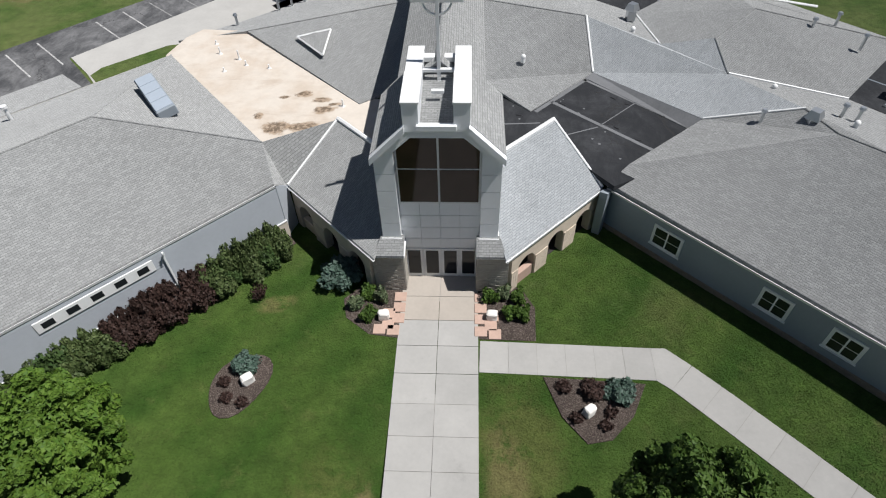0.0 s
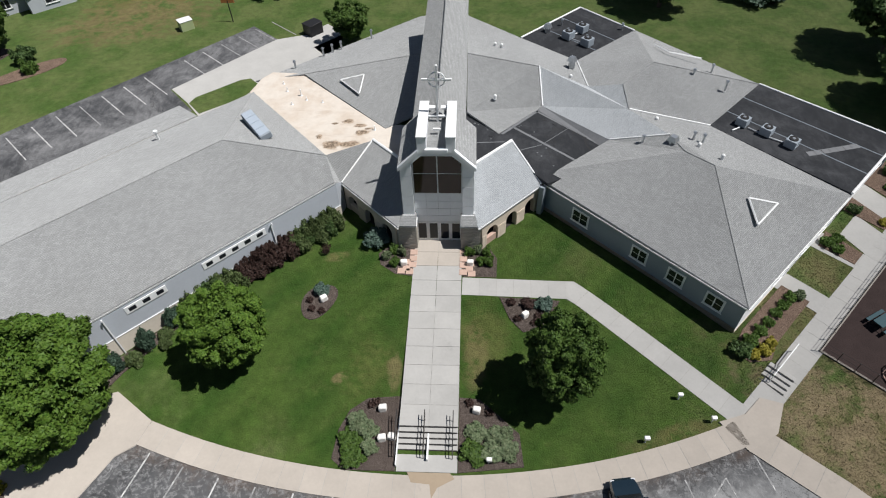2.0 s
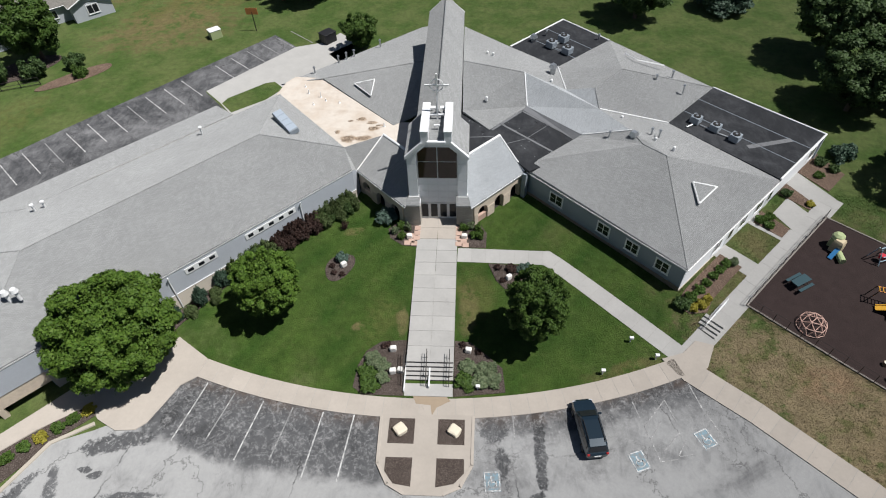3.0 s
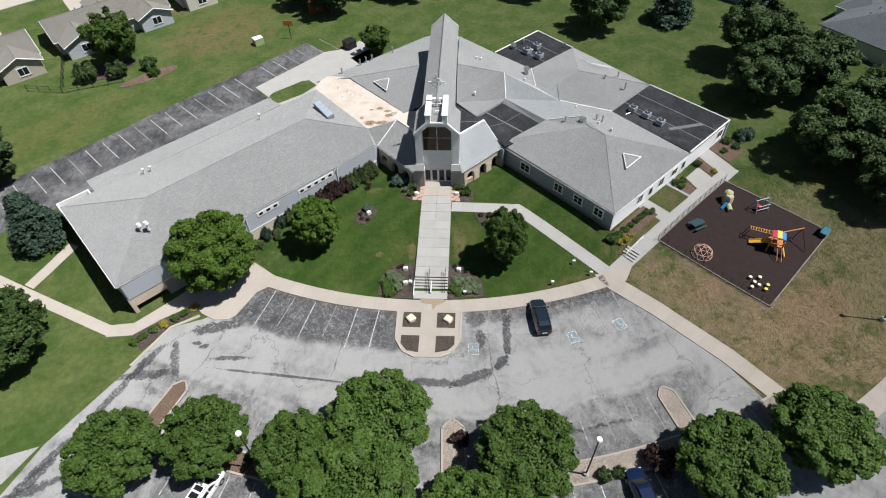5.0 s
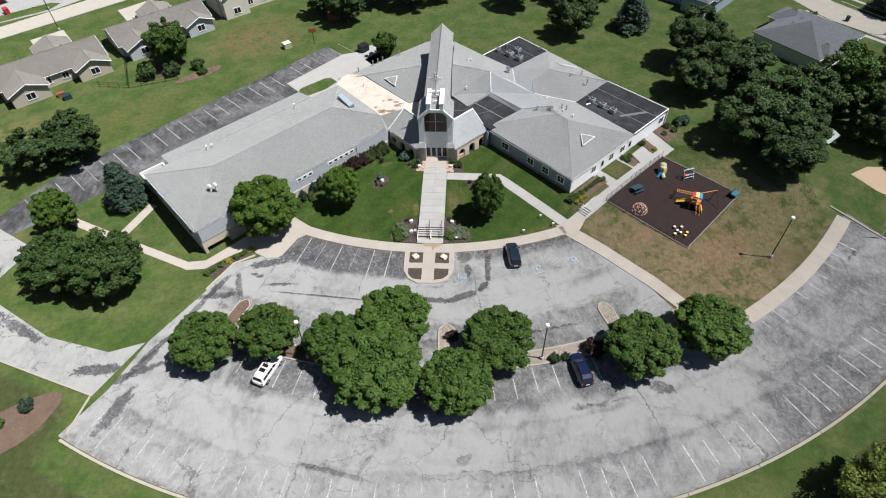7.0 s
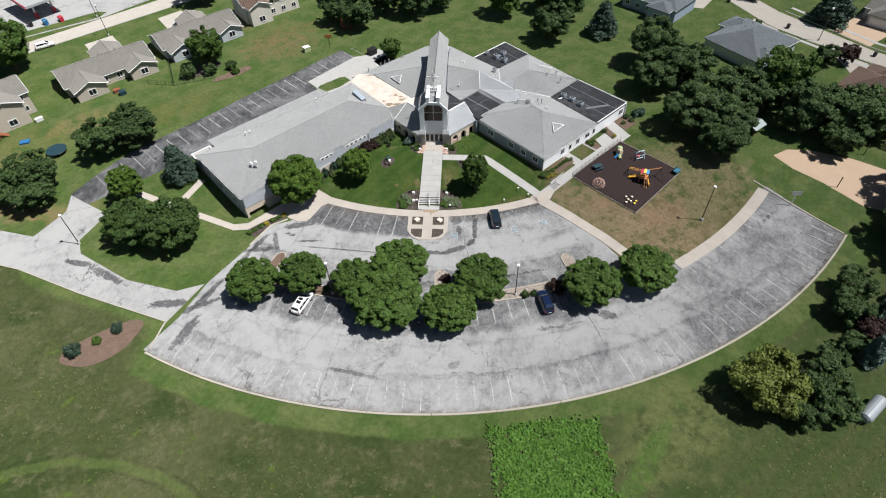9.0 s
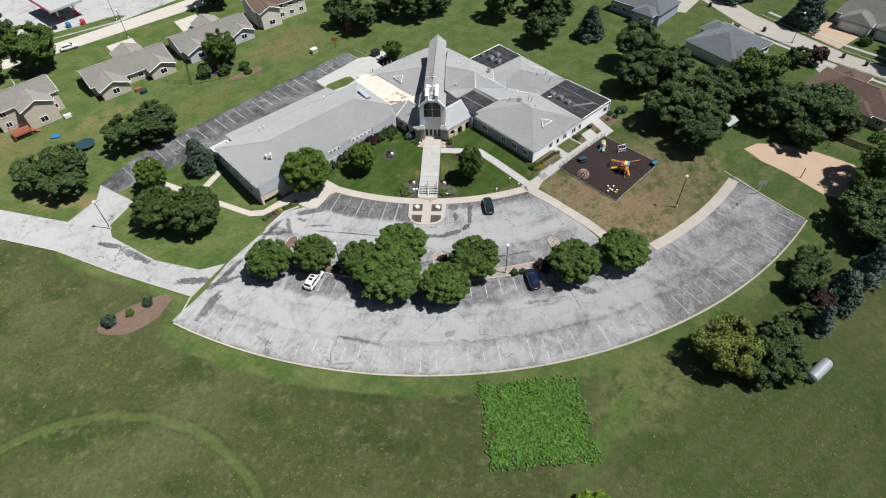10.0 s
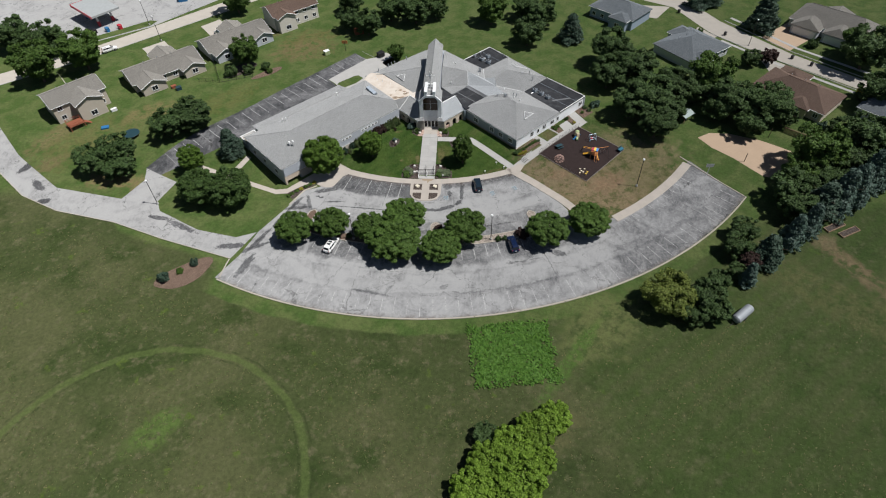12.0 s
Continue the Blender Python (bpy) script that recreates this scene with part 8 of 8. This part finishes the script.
def meadow_area(r):
    x, y = r.uniform(-115, 115), r.uniform(-135, -40)
    d = math.hypot(x + 1.2, y - 35.4)
    if d < 105 or y > -60 - 0.42 * x * (1 if x < 0 else 0) or abs(math.hypot((x + 43) * 0.97, y + 98.5) - 28.2) < 1.3:
        return None, None, None
    if noise.noise(Vector((x * 0.06, y * 0.06, 3.0))) < r.uniform(-0.5, 0.4):
        return None, None, None
    return x, y, 0.03


scatter("weed_plot", 4600, plot_area, 0.40, WEED, "rectangle of lush bright green weeds", "weeds", 0.1)
scatter("meadow_tufts", 14000, meadow_area, 0.24, WEED_DARK, "dark green tufts in the meadow", "grass", 0.06)
scatter("dry_tufts", 8000, meadow_area, 0.20, WEED_DRY, "pale dry tufts in the meadow", "grass", 0.06)

# ---- streets and the neighbourhood ----
structure("street_west", drape([(-160, -8), (-134.0, 18.0), (-111.0, 36.0), (-97.0, 49.0), (-75.0, 69.5), (-40, 102), (-46, 106), (-83.0, 71.5), (-103.0, 52.0), (-113.5, 42.0), (-136.5, 25.0), (-166, -2)], 0.05), STREET, "pale concrete residential street", "street")
structure("street_east", drape([(66.0, 78.0), (79.1, 70.0), (86.4, 53.0), (94.0, 43.5), (102.8, 35.0), (119.0, 20.0), (150, -6), (154, -1), (121.5, 25.6), (108.0, 38.5), (99.0, 50.5), (92.0, 60.0), (85.3, 74.6), (72.0, 96.0)], 0.05), STREET, "pale concrete residential street", "street")
for pts, nm, mt, lb in (
    ([(-96.5, 41.5), (-91.0, 46.5), (-84.0, 38.5), (-89.0, 33.5)], "driveway", STREET, "pale concrete house driveway"),
    ([(-82.0, 56.5), (-77.0, 61.5), (-69.0, 52.5), (-74.5, 47.5)], "driveway", STREET, "pale concrete house driveway"),
    ([(-113.0, 22.0), (-119.0, 28.5), (-108.0, 16.0), (-104.0, 12.0)], "driveway", STREET, "pale concrete house driveway"),
    ([(101.8, 48.9), (107.6, 40.6), (121.0, 51.5), (114.6, 60.0)], "driveway", SAND, "tan gravelly driveway in front of garages"),
    ([(97.5, 38.5), (103.8, 32.6), (103.0, 25.0), (98.0, 25.5)], "driveway", STREET, "pale concrete house driveway"),
    ([(84.0, 56.0), (88.4, 49.5), (82.0, 45.0), (79.0, 49.0)], "driveway", STREET, "pale concrete house driveway"),
    ([(66.5, 72.0), (78.0, 70.5), (72.0, 62.0), (66.5, 63.5)], "driveway", STREET, "pale concrete house driveway"),
):
    structure(nm, drape(pts, 0.035), mt, lb, "driveway")
structure("station_lot", drape([(-170, 100), (-176, 60), (-150.0, 46.0), (-138.5, 50.0), (-117.0, 44.0), (-99.5, 56.0), (-86, 72), (-66, 96), (-90, 120)], 0.03), ASPHALT_DRIVE, "grey stained asphalt forecourt", "parking lot")
structure("station_verge", drape([(-117.5, 44.2), (-99.8, 57.0), (-98.6, 60.5), (-101.5, 60.8), (-119.0, 47.0)], 0.05), GRASS, "grass verge beside the street", "lawn")
for line in ([(-134.6, 17.2), (-111.2, 35.2), (-97.2, 48.2), (-75.2, 68.6)], [(86.8, 51.6), (103.2, 34.0), (119.0, 18.6), (140, 1.0)], [(93.6, 60.4), (108.6, 39.6), (122.0, 26.8), (146, 6)]):
    part("kerb", drape(ribbon(line, 0.25), 0.12, 0.3), CONCRETE, kerbs)
for line in ([(88.6, 46.8), (101.6, 32.0), (117.0, 17.6), (135, 2)], [(95.8, 62.0), (110.0, 42.0), (123.6, 29.2), (146, 10)], [(62.0, 84.0), (70.0, 92.0)], [(80.0, 84.0), (88.0, 80.0), (92.5, 70.0)]):
    tagged(part("pavement", drape(ribbon(line, 1.1), 0.06, 0.2), CONCRETE), "narrow concrete footpath along the street", "pavement", kind="structure")


def house(x, y, turn, L, W, eave, roof_mat, wall_mat, label, wings=(), hip=0.0, storeys=1, roof_pitch=0.42, garage=False):
    """A house with a ridge along its length L; wings are (x, y, length, width) cross gables towards -y or +y."""
    h = tagged(empty("house", x, y, ground_z(y), turn), label, "house")

    def block(cx, cy, lx, ly, along_x, ev, hp):
        o = 0.45
        bodyb = part("wall", box(cx - lx / 2, cy - ly / 2, -0.3, cx + lx / 2, cy + ly / 2, ev, 0.0), wall_mat, h)
        hw = (ly if along_x else lx) / 2 + o
        hl = (lx if along_x else ly) / 2 + o
        rise = hw * roof_pitch
        pt = (lambda a, b, z: (cx + a, cy + b, z)) if along_x else (lambda a, b, z: (cx + b, cy + a, z))
        k = hw * hp
        zb = ev - 0.05
        f = [[pt(-hl, -hw, zb), pt(hl, -hw, zb), pt(hl - k, 0, zb + rise), pt(-hl + k, 0, zb + rise)], [pt(hl, hw, zb), pt(-hl, hw, zb), pt(-hl + k, 0, zb + rise), pt(hl - k, 0, zb + rise)]]
        if hp > 0:
            f += [[pt(-hl, -hw, zb), pt(-hl + k, 0, zb + rise), pt(-hl, hw, zb)], [pt(hl, -hw, zb), pt(hl, hw, zb), pt(hl - k, 0, zb + rise)]]
        r = part("roof", sheet(f, 0.16), roof_mat, h)
        if hp == 0:
            for s in (-1, 1):
                bm = bmesh.new()
                gh = hw - o
                vs = [bm.verts.new(pt(s * (hl - o) + e_, b, z)) for e_ in (0, -0.2 * s) for b, z in ((-gh, ev - 0.1), (gh, ev - 0.1), (0, ev + gh * roof_pitch - 0.1))]
                for q in ((0, 1, 2), (5, 4, 3), (0, 3, 4, 1), (1, 4, 5, 2), (2, 5, 3, 0)):
                    bm.faces.new([vs[i] for i in q])
                bmesh.ops.recalc_face_normals(bm, faces=bm.faces[:])
                part("gable", bm, wall_mat, h)
                for t in (-1, 1):
                    part("barge_board", rod(pt(s * hl, t * hw, zb - 0.08), pt(s * hl, 0, zb + rise - 0.08), 0.09, None, 4), WHITE_TRIM, r)
        for t in (-1, 1):
            part("gutter", rod(pt(-hl, t * hw, zb - 0.1), pt(hl, t * hw, zb - 0.1), 0.07, None, 5), WHITE_TRIM, r)
        part("ridge_cap", rod(pt(-hl + k, 0, zb + rise), pt(hl - k, 0, zb + rise), 0.09, None, 5), roof_mat, r)

    block(0, 0, L, W, True, eave, hip)
    for cx, cy, lx, ly in wings:
        block(cx, cy, lx, ly, False, eave - 0.02, hip * 0.8)
    for face in (-1, 1):
        n_ = int(L / 3.2)
        for k in range(n_):
            wx = -L / 2 + (k + 0.5) * L / n_
            if any(abs(wx - cx) < lx / 2 + 0.4 and cy * face > 0 for cx, cy, lx, ly in wings):
                continue
            for st in range(storeys):
                z0 = 0.95 + 2.7 * st
                if z0 + 1.2 < eave:
                    m = pose(0, -W / 2, 0) if face < 0 else pose(0, W / 2, 0, 0, 0, 180)
                    window(m, wx * (1 if face < 0 else -1), z0, 1.2, 1.1, h, 2, 1, 0.1)
    for cx, cy, lx, ly in wings:
        s = -1 if cy < 0 else 1
        m = pose(cx, cy + s * ly / 2, 0) if s < 0 else pose(cx, cy + s * ly / 2, 0, 0, 0, 180)
        if garage:
            g_ = part("garage_door", box(-lx / 2 + 0.6, -0.06, 0.0, lx / 2 - 0.6, 0.02, 2.2, 0.01), WHITE_TRIM, h, "white panelled garage door", at=m)
            for k in range(4):
                part("panel_rib", box(-lx / 2 + 0.65, -0.075, 0.1 + k * 0.53, lx / 2 - 0.65, -0.058, 0.52 + k * 0.53, 0.005), WHITE_TRIM, g_)
        else:
            window(m, 0, 0.9, 1.6, 1.25, h, 2, 1, 0.12)
    for k in range(3):
        vx, vy = -L * 0.2 + k * L * 0.2, W * 0.18
        zz = eave + (W / 2 + 0.45 - abs(vy)) * roof_pitch
        part("roof_vent", rod((vx, vy, zz - 0.3), (vx, vy, zz + 0.4), 0.12, 0.12, 8), STEEL, h)
    return h


TAN_W = plain("tan_house_siding", (0.48, 0.43, 0.36), 0.7)
GREY_W = plain("pale_grey_house_siding", (0.46, 0.49, 0.52), 0.7)
CREAM_W = plain("cream_house_siding", (0.60, 0.57, 0.50), 0.7)
BLUE_W = plain("blue_house_siding", (0.28, 0.34, 0.42), 0.7)
house(-83.5, 26.8, 43, 21.0, 10.5, 2.7, SHINGLE_HOUSE, TAN_W, "long tan ranch house with a grey-brown roof", ((-6.0, -5.2, 7.0, 7.5), (7.0, -4.6, 6.5, 6.5), (3.0, 5.5, 7.0, 7.0)), 0.0)
house(-66.5, 44.8, 43, 21.0, 10.0, 2.7, SHINGLE_HOUSE, GREY_W, "long pale grey ranch house with a grey-brown roof", ((-6.5, -5.0, 6.5, 6.5), (7.2, -4.0, 6.0, 6.0), (2.0, 5.0, 7.0, 7.0)), 0.0)
house(-101.5, 8.4, 47, 14.5, 9.5, 5.2, SHINGLE_HOUSE, TAN_W, "two-storey tan house with a grey roof and red deck", ((1.5, -5.5, 7.0, 6.0),), 0.0, 2)
house(-51.5, 61.5, 40, 16.0, 9.0, 5.0, SHINGLE_BROWN, CREAM_W, "two-storey cream house with a brown roof", ((-4.5, -4.0, 6.0, 6.0),), 0.0, 2)
house(77.3, 39.3, 38, 16.5, 14.5, 2.9, SHINGLE_BLUE, GREY_W, "grey house with a blue-grey hipped roof", ((-4.0, -6.0, 6.0, 5.0), (4.0, 6.5, 6.5, 6.0)), 0.95)
house(100.2, 14.6, -46, 19.5, 12.5, 2.9, SHINGLE_BROWN, TAN_W, "brown-roofed hipped house beside the street", ((-4.5, 6.0, 7.5, 7.0), (3.0, -5.0, 6.0, 5.0)), 0.95)
house(125.0, 54.0, -42, 22.0, 13.0, 3.0, SHINGLE_HOUSE, GREY_W, "large grey house with a garage wing and dark roof", ((-5.0, -7.0, 8.0, 6.0), (4.0, -6.5, 7.0, 6.0), (-1.0, 6.0, 7.0, 6.0)), 0.5, 1, 0.5, True)
house(59.5, 62.8, -42, 16.0, 11.0, 3.6, SHINGLE_BLUE, BLUE_W, "blue house with a dark hipped roof", ((4.0, -5.5, 6.0, 5.0),), 0.9)
house(119.0, 6.5, -45, 9.0, 8.0, 2.8, SHINGLE_BLUE, GREY_W, "small grey house behind dark trees", (), 0.9)
house(-133.0, 0.5, 47, 12.0, 9.0, 3.0, SHINGLE_HOUSE, TAN_W, "tan house with a grey roof beside the street", (), 0.0)

# red deck, trampoline and yard things
dk = tagged(empty("wooden_deck", -97.6, -1.2, ground_z(-1), 47), "red-brown raised wooden deck with stairs", "deck")
for k in range(10):
    part("plank", box(-2.0, -1.6 + k * 0.33, 1.3, 2.0, -1.3 + k * 0.33, 1.36, 0.004), RED_WOOD, dk)
for sx in (-1.9, 1.9):
    for sy in (-1.5, 1.6):
        part("post", box(sx - 0.08, sy - 0.08, -0.1, sx + 0.08, sy + 0.08, 2.3), RED_WOOD, dk)
for sy in (-1.55, 1.62):
    for h in (1.8, 2.25):
        part("rail", box(-2.0, sy - 0.04, h, 2.0, sy + 0.04, h + 0.08), RED_WOOD, dk)
for k in range(6):
    part("stair_tread", box(2.0 + k * 0.28, -1.2, 1.1 - k * 0.2, 2.3 + k * 0.28, 0.2, 1.15 - k * 0.2), RED_WOOD, dk)
tr = tagged(empty("trampoline", -80.4, -5.0, ground_z(-5)), "round black trampoline on the grass", "trampoline")
part("mat", rod((0, 0, 0.84), (0, 0, 0.87), 1.75, None, 28), BLACK, tr)
part("pad_ring", loft([[(r * math.cos(a * 0.2618), r * math.sin(a * 0.2618), z) for a in range(24)] for r, z in ((2.05, 0.80), (2.1, 0.86), (2.05, 0.92), (1.8, 0.90))]), TEAL, tr)
for k in range(8):
    a = k * 0.785
    part("leg", rod((1.95 * math.cos(a), 1.95 * math.sin(a), -0.05), (1.95 * math.cos(a), 1.95 * math.sin(a), 0.85), 0.03, None, 5), STEEL, tr)


def crate(name, x, y, sx, sy, sz, turn, mat, label, category, lid=None):
    e = tagged(empty(name, x, y, ground_z(y), turn), label, category)
    part("body", box(-sx / 2, -sy / 2, -0.02, sx / 2, sy / 2, sz, 0.03), mat, e)
    part("lid", box(-sx / 2 - 0.04, -sy / 2 - 0.04, sz, sx / 2 + 0.04, sy / 2 + 0.04, sz + 0.09, 0.02), lid or mat, e)


crate("paddling_pool", -89.5, -1.6, 1.9, 1.3, 0.3, 20, BLUE_PL, "bright blue plastic pool on the grass", "pool")
crate("play_box", -75.6, 17.6, 1.5, 1.1, 0.9, 40, TEAL, "teal plastic box beside a patio", "box")
crate("patio_table", -77.5, 18.6, 1.4, 1.0, 0.7, 40, RED_WOOD, "reddish wooden patio table", "table")
crate("garden_chest", -90.5, 6.6, 1.6, 0.8, 0.7, 45, WHITE_TRIM, "white garden chest beside the house", "box")
crate("transformer", -35.2, 38.2, 1.7, 1.3, 1.2, 40, GREEN_PL, "pale green transformer box on the lawn", "transformer", WHITE_TRIM)
crate("waste_container", -17.9, 36.9, 2.0, 1.6, 1.4, 50, BLACK, "black waste container on a concrete pad", "container")
crate("playhouse", -27.0, 52.0, 3.0, 2.4, 2.0, 20, RED_WOOD, "small red wooden garden shed under trees", "shed", RED_WOOD)
crate("hot_tub", 74.0, 33.0, 1.6, 1.6, 0.8, 10, TEAL, "teal covered tub behind a house", "tub")
crate("blue_bin", -95.0, 76.0, 3.0, 2.0, 1.8, 20, BLUE_PL, "large blue waste container by the forecourt", "container")
for x, y in ((106.8, 36.0), (111.0, 32.0), (80.0, 66.0), (91.0, 50.5)):
    crate("wheelie_bin", x, y, 0.7, 0.7, 1.1, 40, BLACK, "black wheeled bin at the kerb", "bin")

shed = tagged(empty("picnic_shelter", 67.7, 4.3, ground_z(4), 40), "open shelter with a pale green-grey metal roof", "shelter")
shed.matrix_world = shed.matrix_world @ Matrix.Diagonal((0.75, 0.75, 0.95, 1))
for sx in (-2.0, 2.0):
    for sy in (-1.5, 1.5):
        part("post", box(sx - 0.08, sy - 0.08, -0.1, sx + 0.08, sy + 0.08, 2.2), WOOD, shed)
part("roof", sheet([[(-2.6, -2.0, 2.1), (2.6, -2.0, 2.1), (2.6, 0, 2.7), (-2.6, 0, 2.7)], [(2.6, 2.0, 2.1), (-2.6, 2.0, 2.1), (-2.6, 0, 2.7), (2.6, 0, 2.7)]], 0.08), plain("pale_metal_roof", (0.24, 0.29, 0.28), 0.6, 0.2), shed)
part("tabletop", box(-1.0, -0.4, 0.7, 1.0, 0.4, 0.76), WOOD, shed)

tank = tagged(empty("tank_trailer", 64.6, -60.0, ground_z(-59), 40), "pale grey rounded tank trailer at the tree line", "trailer")
part("tank", loft([[(yy, 0.95 * k * math.cos(a * 0.3927), 1.15 + 0.95 * k * math.sin(a * 0.3927)) for a in range(16)] for yy, k in ((-2.2, 0.55), (-2.0, 0.9), (-1.6, 1), (1.6, 1), (2.0, 0.9), (2.2, 0.55))]), plain("dull_galvanised", (0.26, 0.28, 0.30), 0.6, 0.3), tank, smooth=False)
tank.matrix_world = tank.matrix_world @ Matrix.Diagonal((1.15, 1.0, 0.95, 1))
for s in (-0.85, 0.85):
    part("wheel", rod((0, s - 0.12, 0.32), (0, s + 0.12, 0.32), 0.34, None, 14), TYRE, tank)
part("drawbar", rod((-2.1, 0, 0.5), (-3.3, 0, 0.4), 0.05, None, 6), DARK_METAL, tank)
for k, (x, y, a) in enumerate(((94.7, -36.2, 27), (92.2, -34.6, 27))):
    gb = tagged(empty("garden_bed", x, y, ground_z(y), a), "raised wooden garden bed with green plants", "garden bed", "raised garden beds")
    for s in (-0.7, 0.7):
        part("board", box(-2.6, s - 0.05, -0.1, 2.6, s + 0.05, 0.4), WOOD, gb)
    for s in (-2.55, 2.55):
        part("board", box(s - 0.05, -0.7, -0.1, s + 0.05, 0.7, 0.4), WOOD, gb)
    part("soil", box(-2.5, -0.65, 0, 2.5, 0.65, 0.3), MULCH, gb)
bh = tagged(empty("basketball_post", -29.5, 40.1, ground_z(40)), "dark post with a faded orange backboard", "basketball hoop")
part("post", rod((0, 0, -0.2), (0, 0, 3.0), 0.07, None, 8), DARK_METAL, bh)
part("backboard", box(-0.9, -0.05, 2.6, 0.9, 0.0, 3.6, 0.02), CEDAR, bh)
bh2 = tagged(empty("basketball_post", 68.5, -17.5, ground_z(-17)), "grey post with a pale backboard beside the lot", "basketball hoop")
part("post", rod((0, 0, -0.2), (0, 0, 3.0), 0.08, None, 8), STEEL, bh2)
part("backboard", box(-0.9, -0.05, 2.6, 0.9, 0.0, 3.6, 0.02), STEEL, bh2)

# the filling station seen far off
st = tagged(empty("station_canopy", -119.5, 61.5, ground_z(61), -38), "white-roofed station canopy with a red fascia", "canopy")
part("canopy_roof", box(-7.5, -5.0, 4.3, 7.5, 5.0, 5.0, 0.05), plain("dusty_canopy_sheet", (0.36, 0.38, 0.38), 0.7, 0, 0.3), st)
part("fascia", box(-7.6, -5.12, 4.2, 7.6, -4.95, 5.05), RED_PL, st, "red fascia band")
part("fascia", box(-7.62, -5.1, 4.2, -7.5, 5.1, 5.05), RED_PL, st)
for sx in (-4.5, 4.5):
    for sy in (-2.5, 2.5):
        part("column", box(sx - 0.25, sy - 0.25, -0.1, sx + 0.25, sy + 0.25, 4.3), WHITE_TRIM, st)
        part("pump", box(sx - 0.5, sy - 0.4, 0, sx + 0.5, sy + 0.4, 1.7, 0.05), BLUE_PL if sx < 0 else RED_PL, st)
for k, (x, y) in enumerate(((-113.0, 53.0), (-109.5, 55.0), (-117.0, 52.0))):
    crate("display_rack", x, y, 1.6, 1.0, 1.3, -38, (BLUE_PL, RED_PL, BLACK)[k], ("blue", "red", "black")[k] + " merchandise rack on the forecourt", "rack")


# fences round the yards
def fence(line, label, mat, every=2.4, h=1.5, slats=False):
    e = tagged(empty("fence"), label, "fence")
    for p, q in zip(line, line[1:]):
        a, b = Vector(p), Vector(q)
        n_ = max(1, round((b - a).length / every))
        for k in range(n_ + 1):
            c = a.lerp(b, k / n_)
            part("post", rod((c.x, c.y, ground_z(c.y) - 0.1), (c.x, c.y, ground_z(c.y) + h), 0.05, None, 5), mat, e)
            if k < n_:
                d = a.lerp(b, (k + 1) / n_)
                for f in ((0.15, 0.5, 0.95) if not slats else (0.12, 0.26, 0.4, 0.54, 0.68, 0.82, 0.96)):
                    part("rail", rod((c.x, c.y, ground_z(c.y) + h * f), (d.x, d.y, ground_z(d.y) + h * f), 0.09 if slats else 0.03, None, 4), mat, e)


fence([(92.0, -1.0), (98.5, -6.0), (108.0, -14.0)], "weathered brown board fence behind a house", WOOD, 2.4, 1.6, True)
fence([(-71.0, 22.0), (-64.5, 21.5), (-55.5, 25.0)], "thin dark wire fence along a yard", DARK_METAL, 2.4, 1.2)
fence([(-64.5, 21.5), (-70.0, 33.0)], "thin dark wire fence along a yard", DARK_METAL, 2.4, 1.2)

# ---- grass blades on the lawns nearest the camera ----
def inside(px, py, poly):
    """Which of the points lie in a polygon."""
    r = np.zeros(len(px), bool)
    for (x0, y0), (x1, y1) in zip(poly, poly[1:] + poly[:1]):
        if y0 != y1:
            r ^= ((y0 > py) != (y1 > py)) & (px < (x1 - x0) * (py - y0) / (y1 - y0) + x0)
    return r


def lawn_blades(name, n, x0, y0, x1, y1, size, label, seed, keep=None):
    rng = np.random.default_rng(seed)
    x, y = rng.uniform(x0, x1, n), rng.uniform(y0, y1, n)
    ok = np.ones(n, bool)
    walls = [WA(0.3, 0.5)[:2], WA(36.6, 0.6)[:2], (-8.7, 3.9), (-3.4, -1.25), (3.6, -1.25), (8.9, 3.9), WB(19.0, 0.3)[:2], WB(0.3, 0.3)[:2], (34.4, 2.6), EE[:2], EN[:2], NN[:2], (-20, 36), WA(0, 21)[:2]]
    for poly in FOOT + [walls, [(-2.0, 0.2), (2.12, 0.2), (2.12, -20), (-2.0, -20)]]:
        ok &= ~inside(x, y, [tuple(p) for p in poly])
    if keep:
        ok &= inside(x, y, keep)
    x, y = x[ok], y[ok]
    n = len(x)
    s = np.clip((-4.0 - y) / 18.0, 0, 1)
    z = -1.2 * s * s * (3 - 2 * s)
    a = rng.uniform(0, 2 * np.pi, n)
    h, w = size * rng.uniform(0.6, 1.4, n), size * rng.uniform(0.35, 0.6, n)
    lean = rng.normal(0, 0.75, (n, 2)) * h[:, None]
    v = np.empty((n, 3, 3))
    v[:, 0] = np.stack([x - np.cos(a) * w, y - np.sin(a) * w, z - 0.01], 1)
    v[:, 1] = np.stack([x + np.cos(a) * w, y + np.sin(a) * w, z - 0.01], 1)
    v[:, 2] = np.stack([x + lean[:, 0], y + lean[:, 1], z + h], 1)
    ob = new(name, cloud_mesh(name, (v.reshape(-1, 3), np.arange(3 * n).reshape(-1, 3)), GRASS))
    tagged(ob, label, "grass", kind="stuff")


lawn_blades("lawn_grass", 340000, -24, -20.5, 24, 4.0, 0.046, "short mown green grass blades on the front lawn", 5)
lawn_blades("dry_grass", 110000, 22, -38, 62, 4.0, 0.085, "short dry and green grass blades beside the playground", 6)
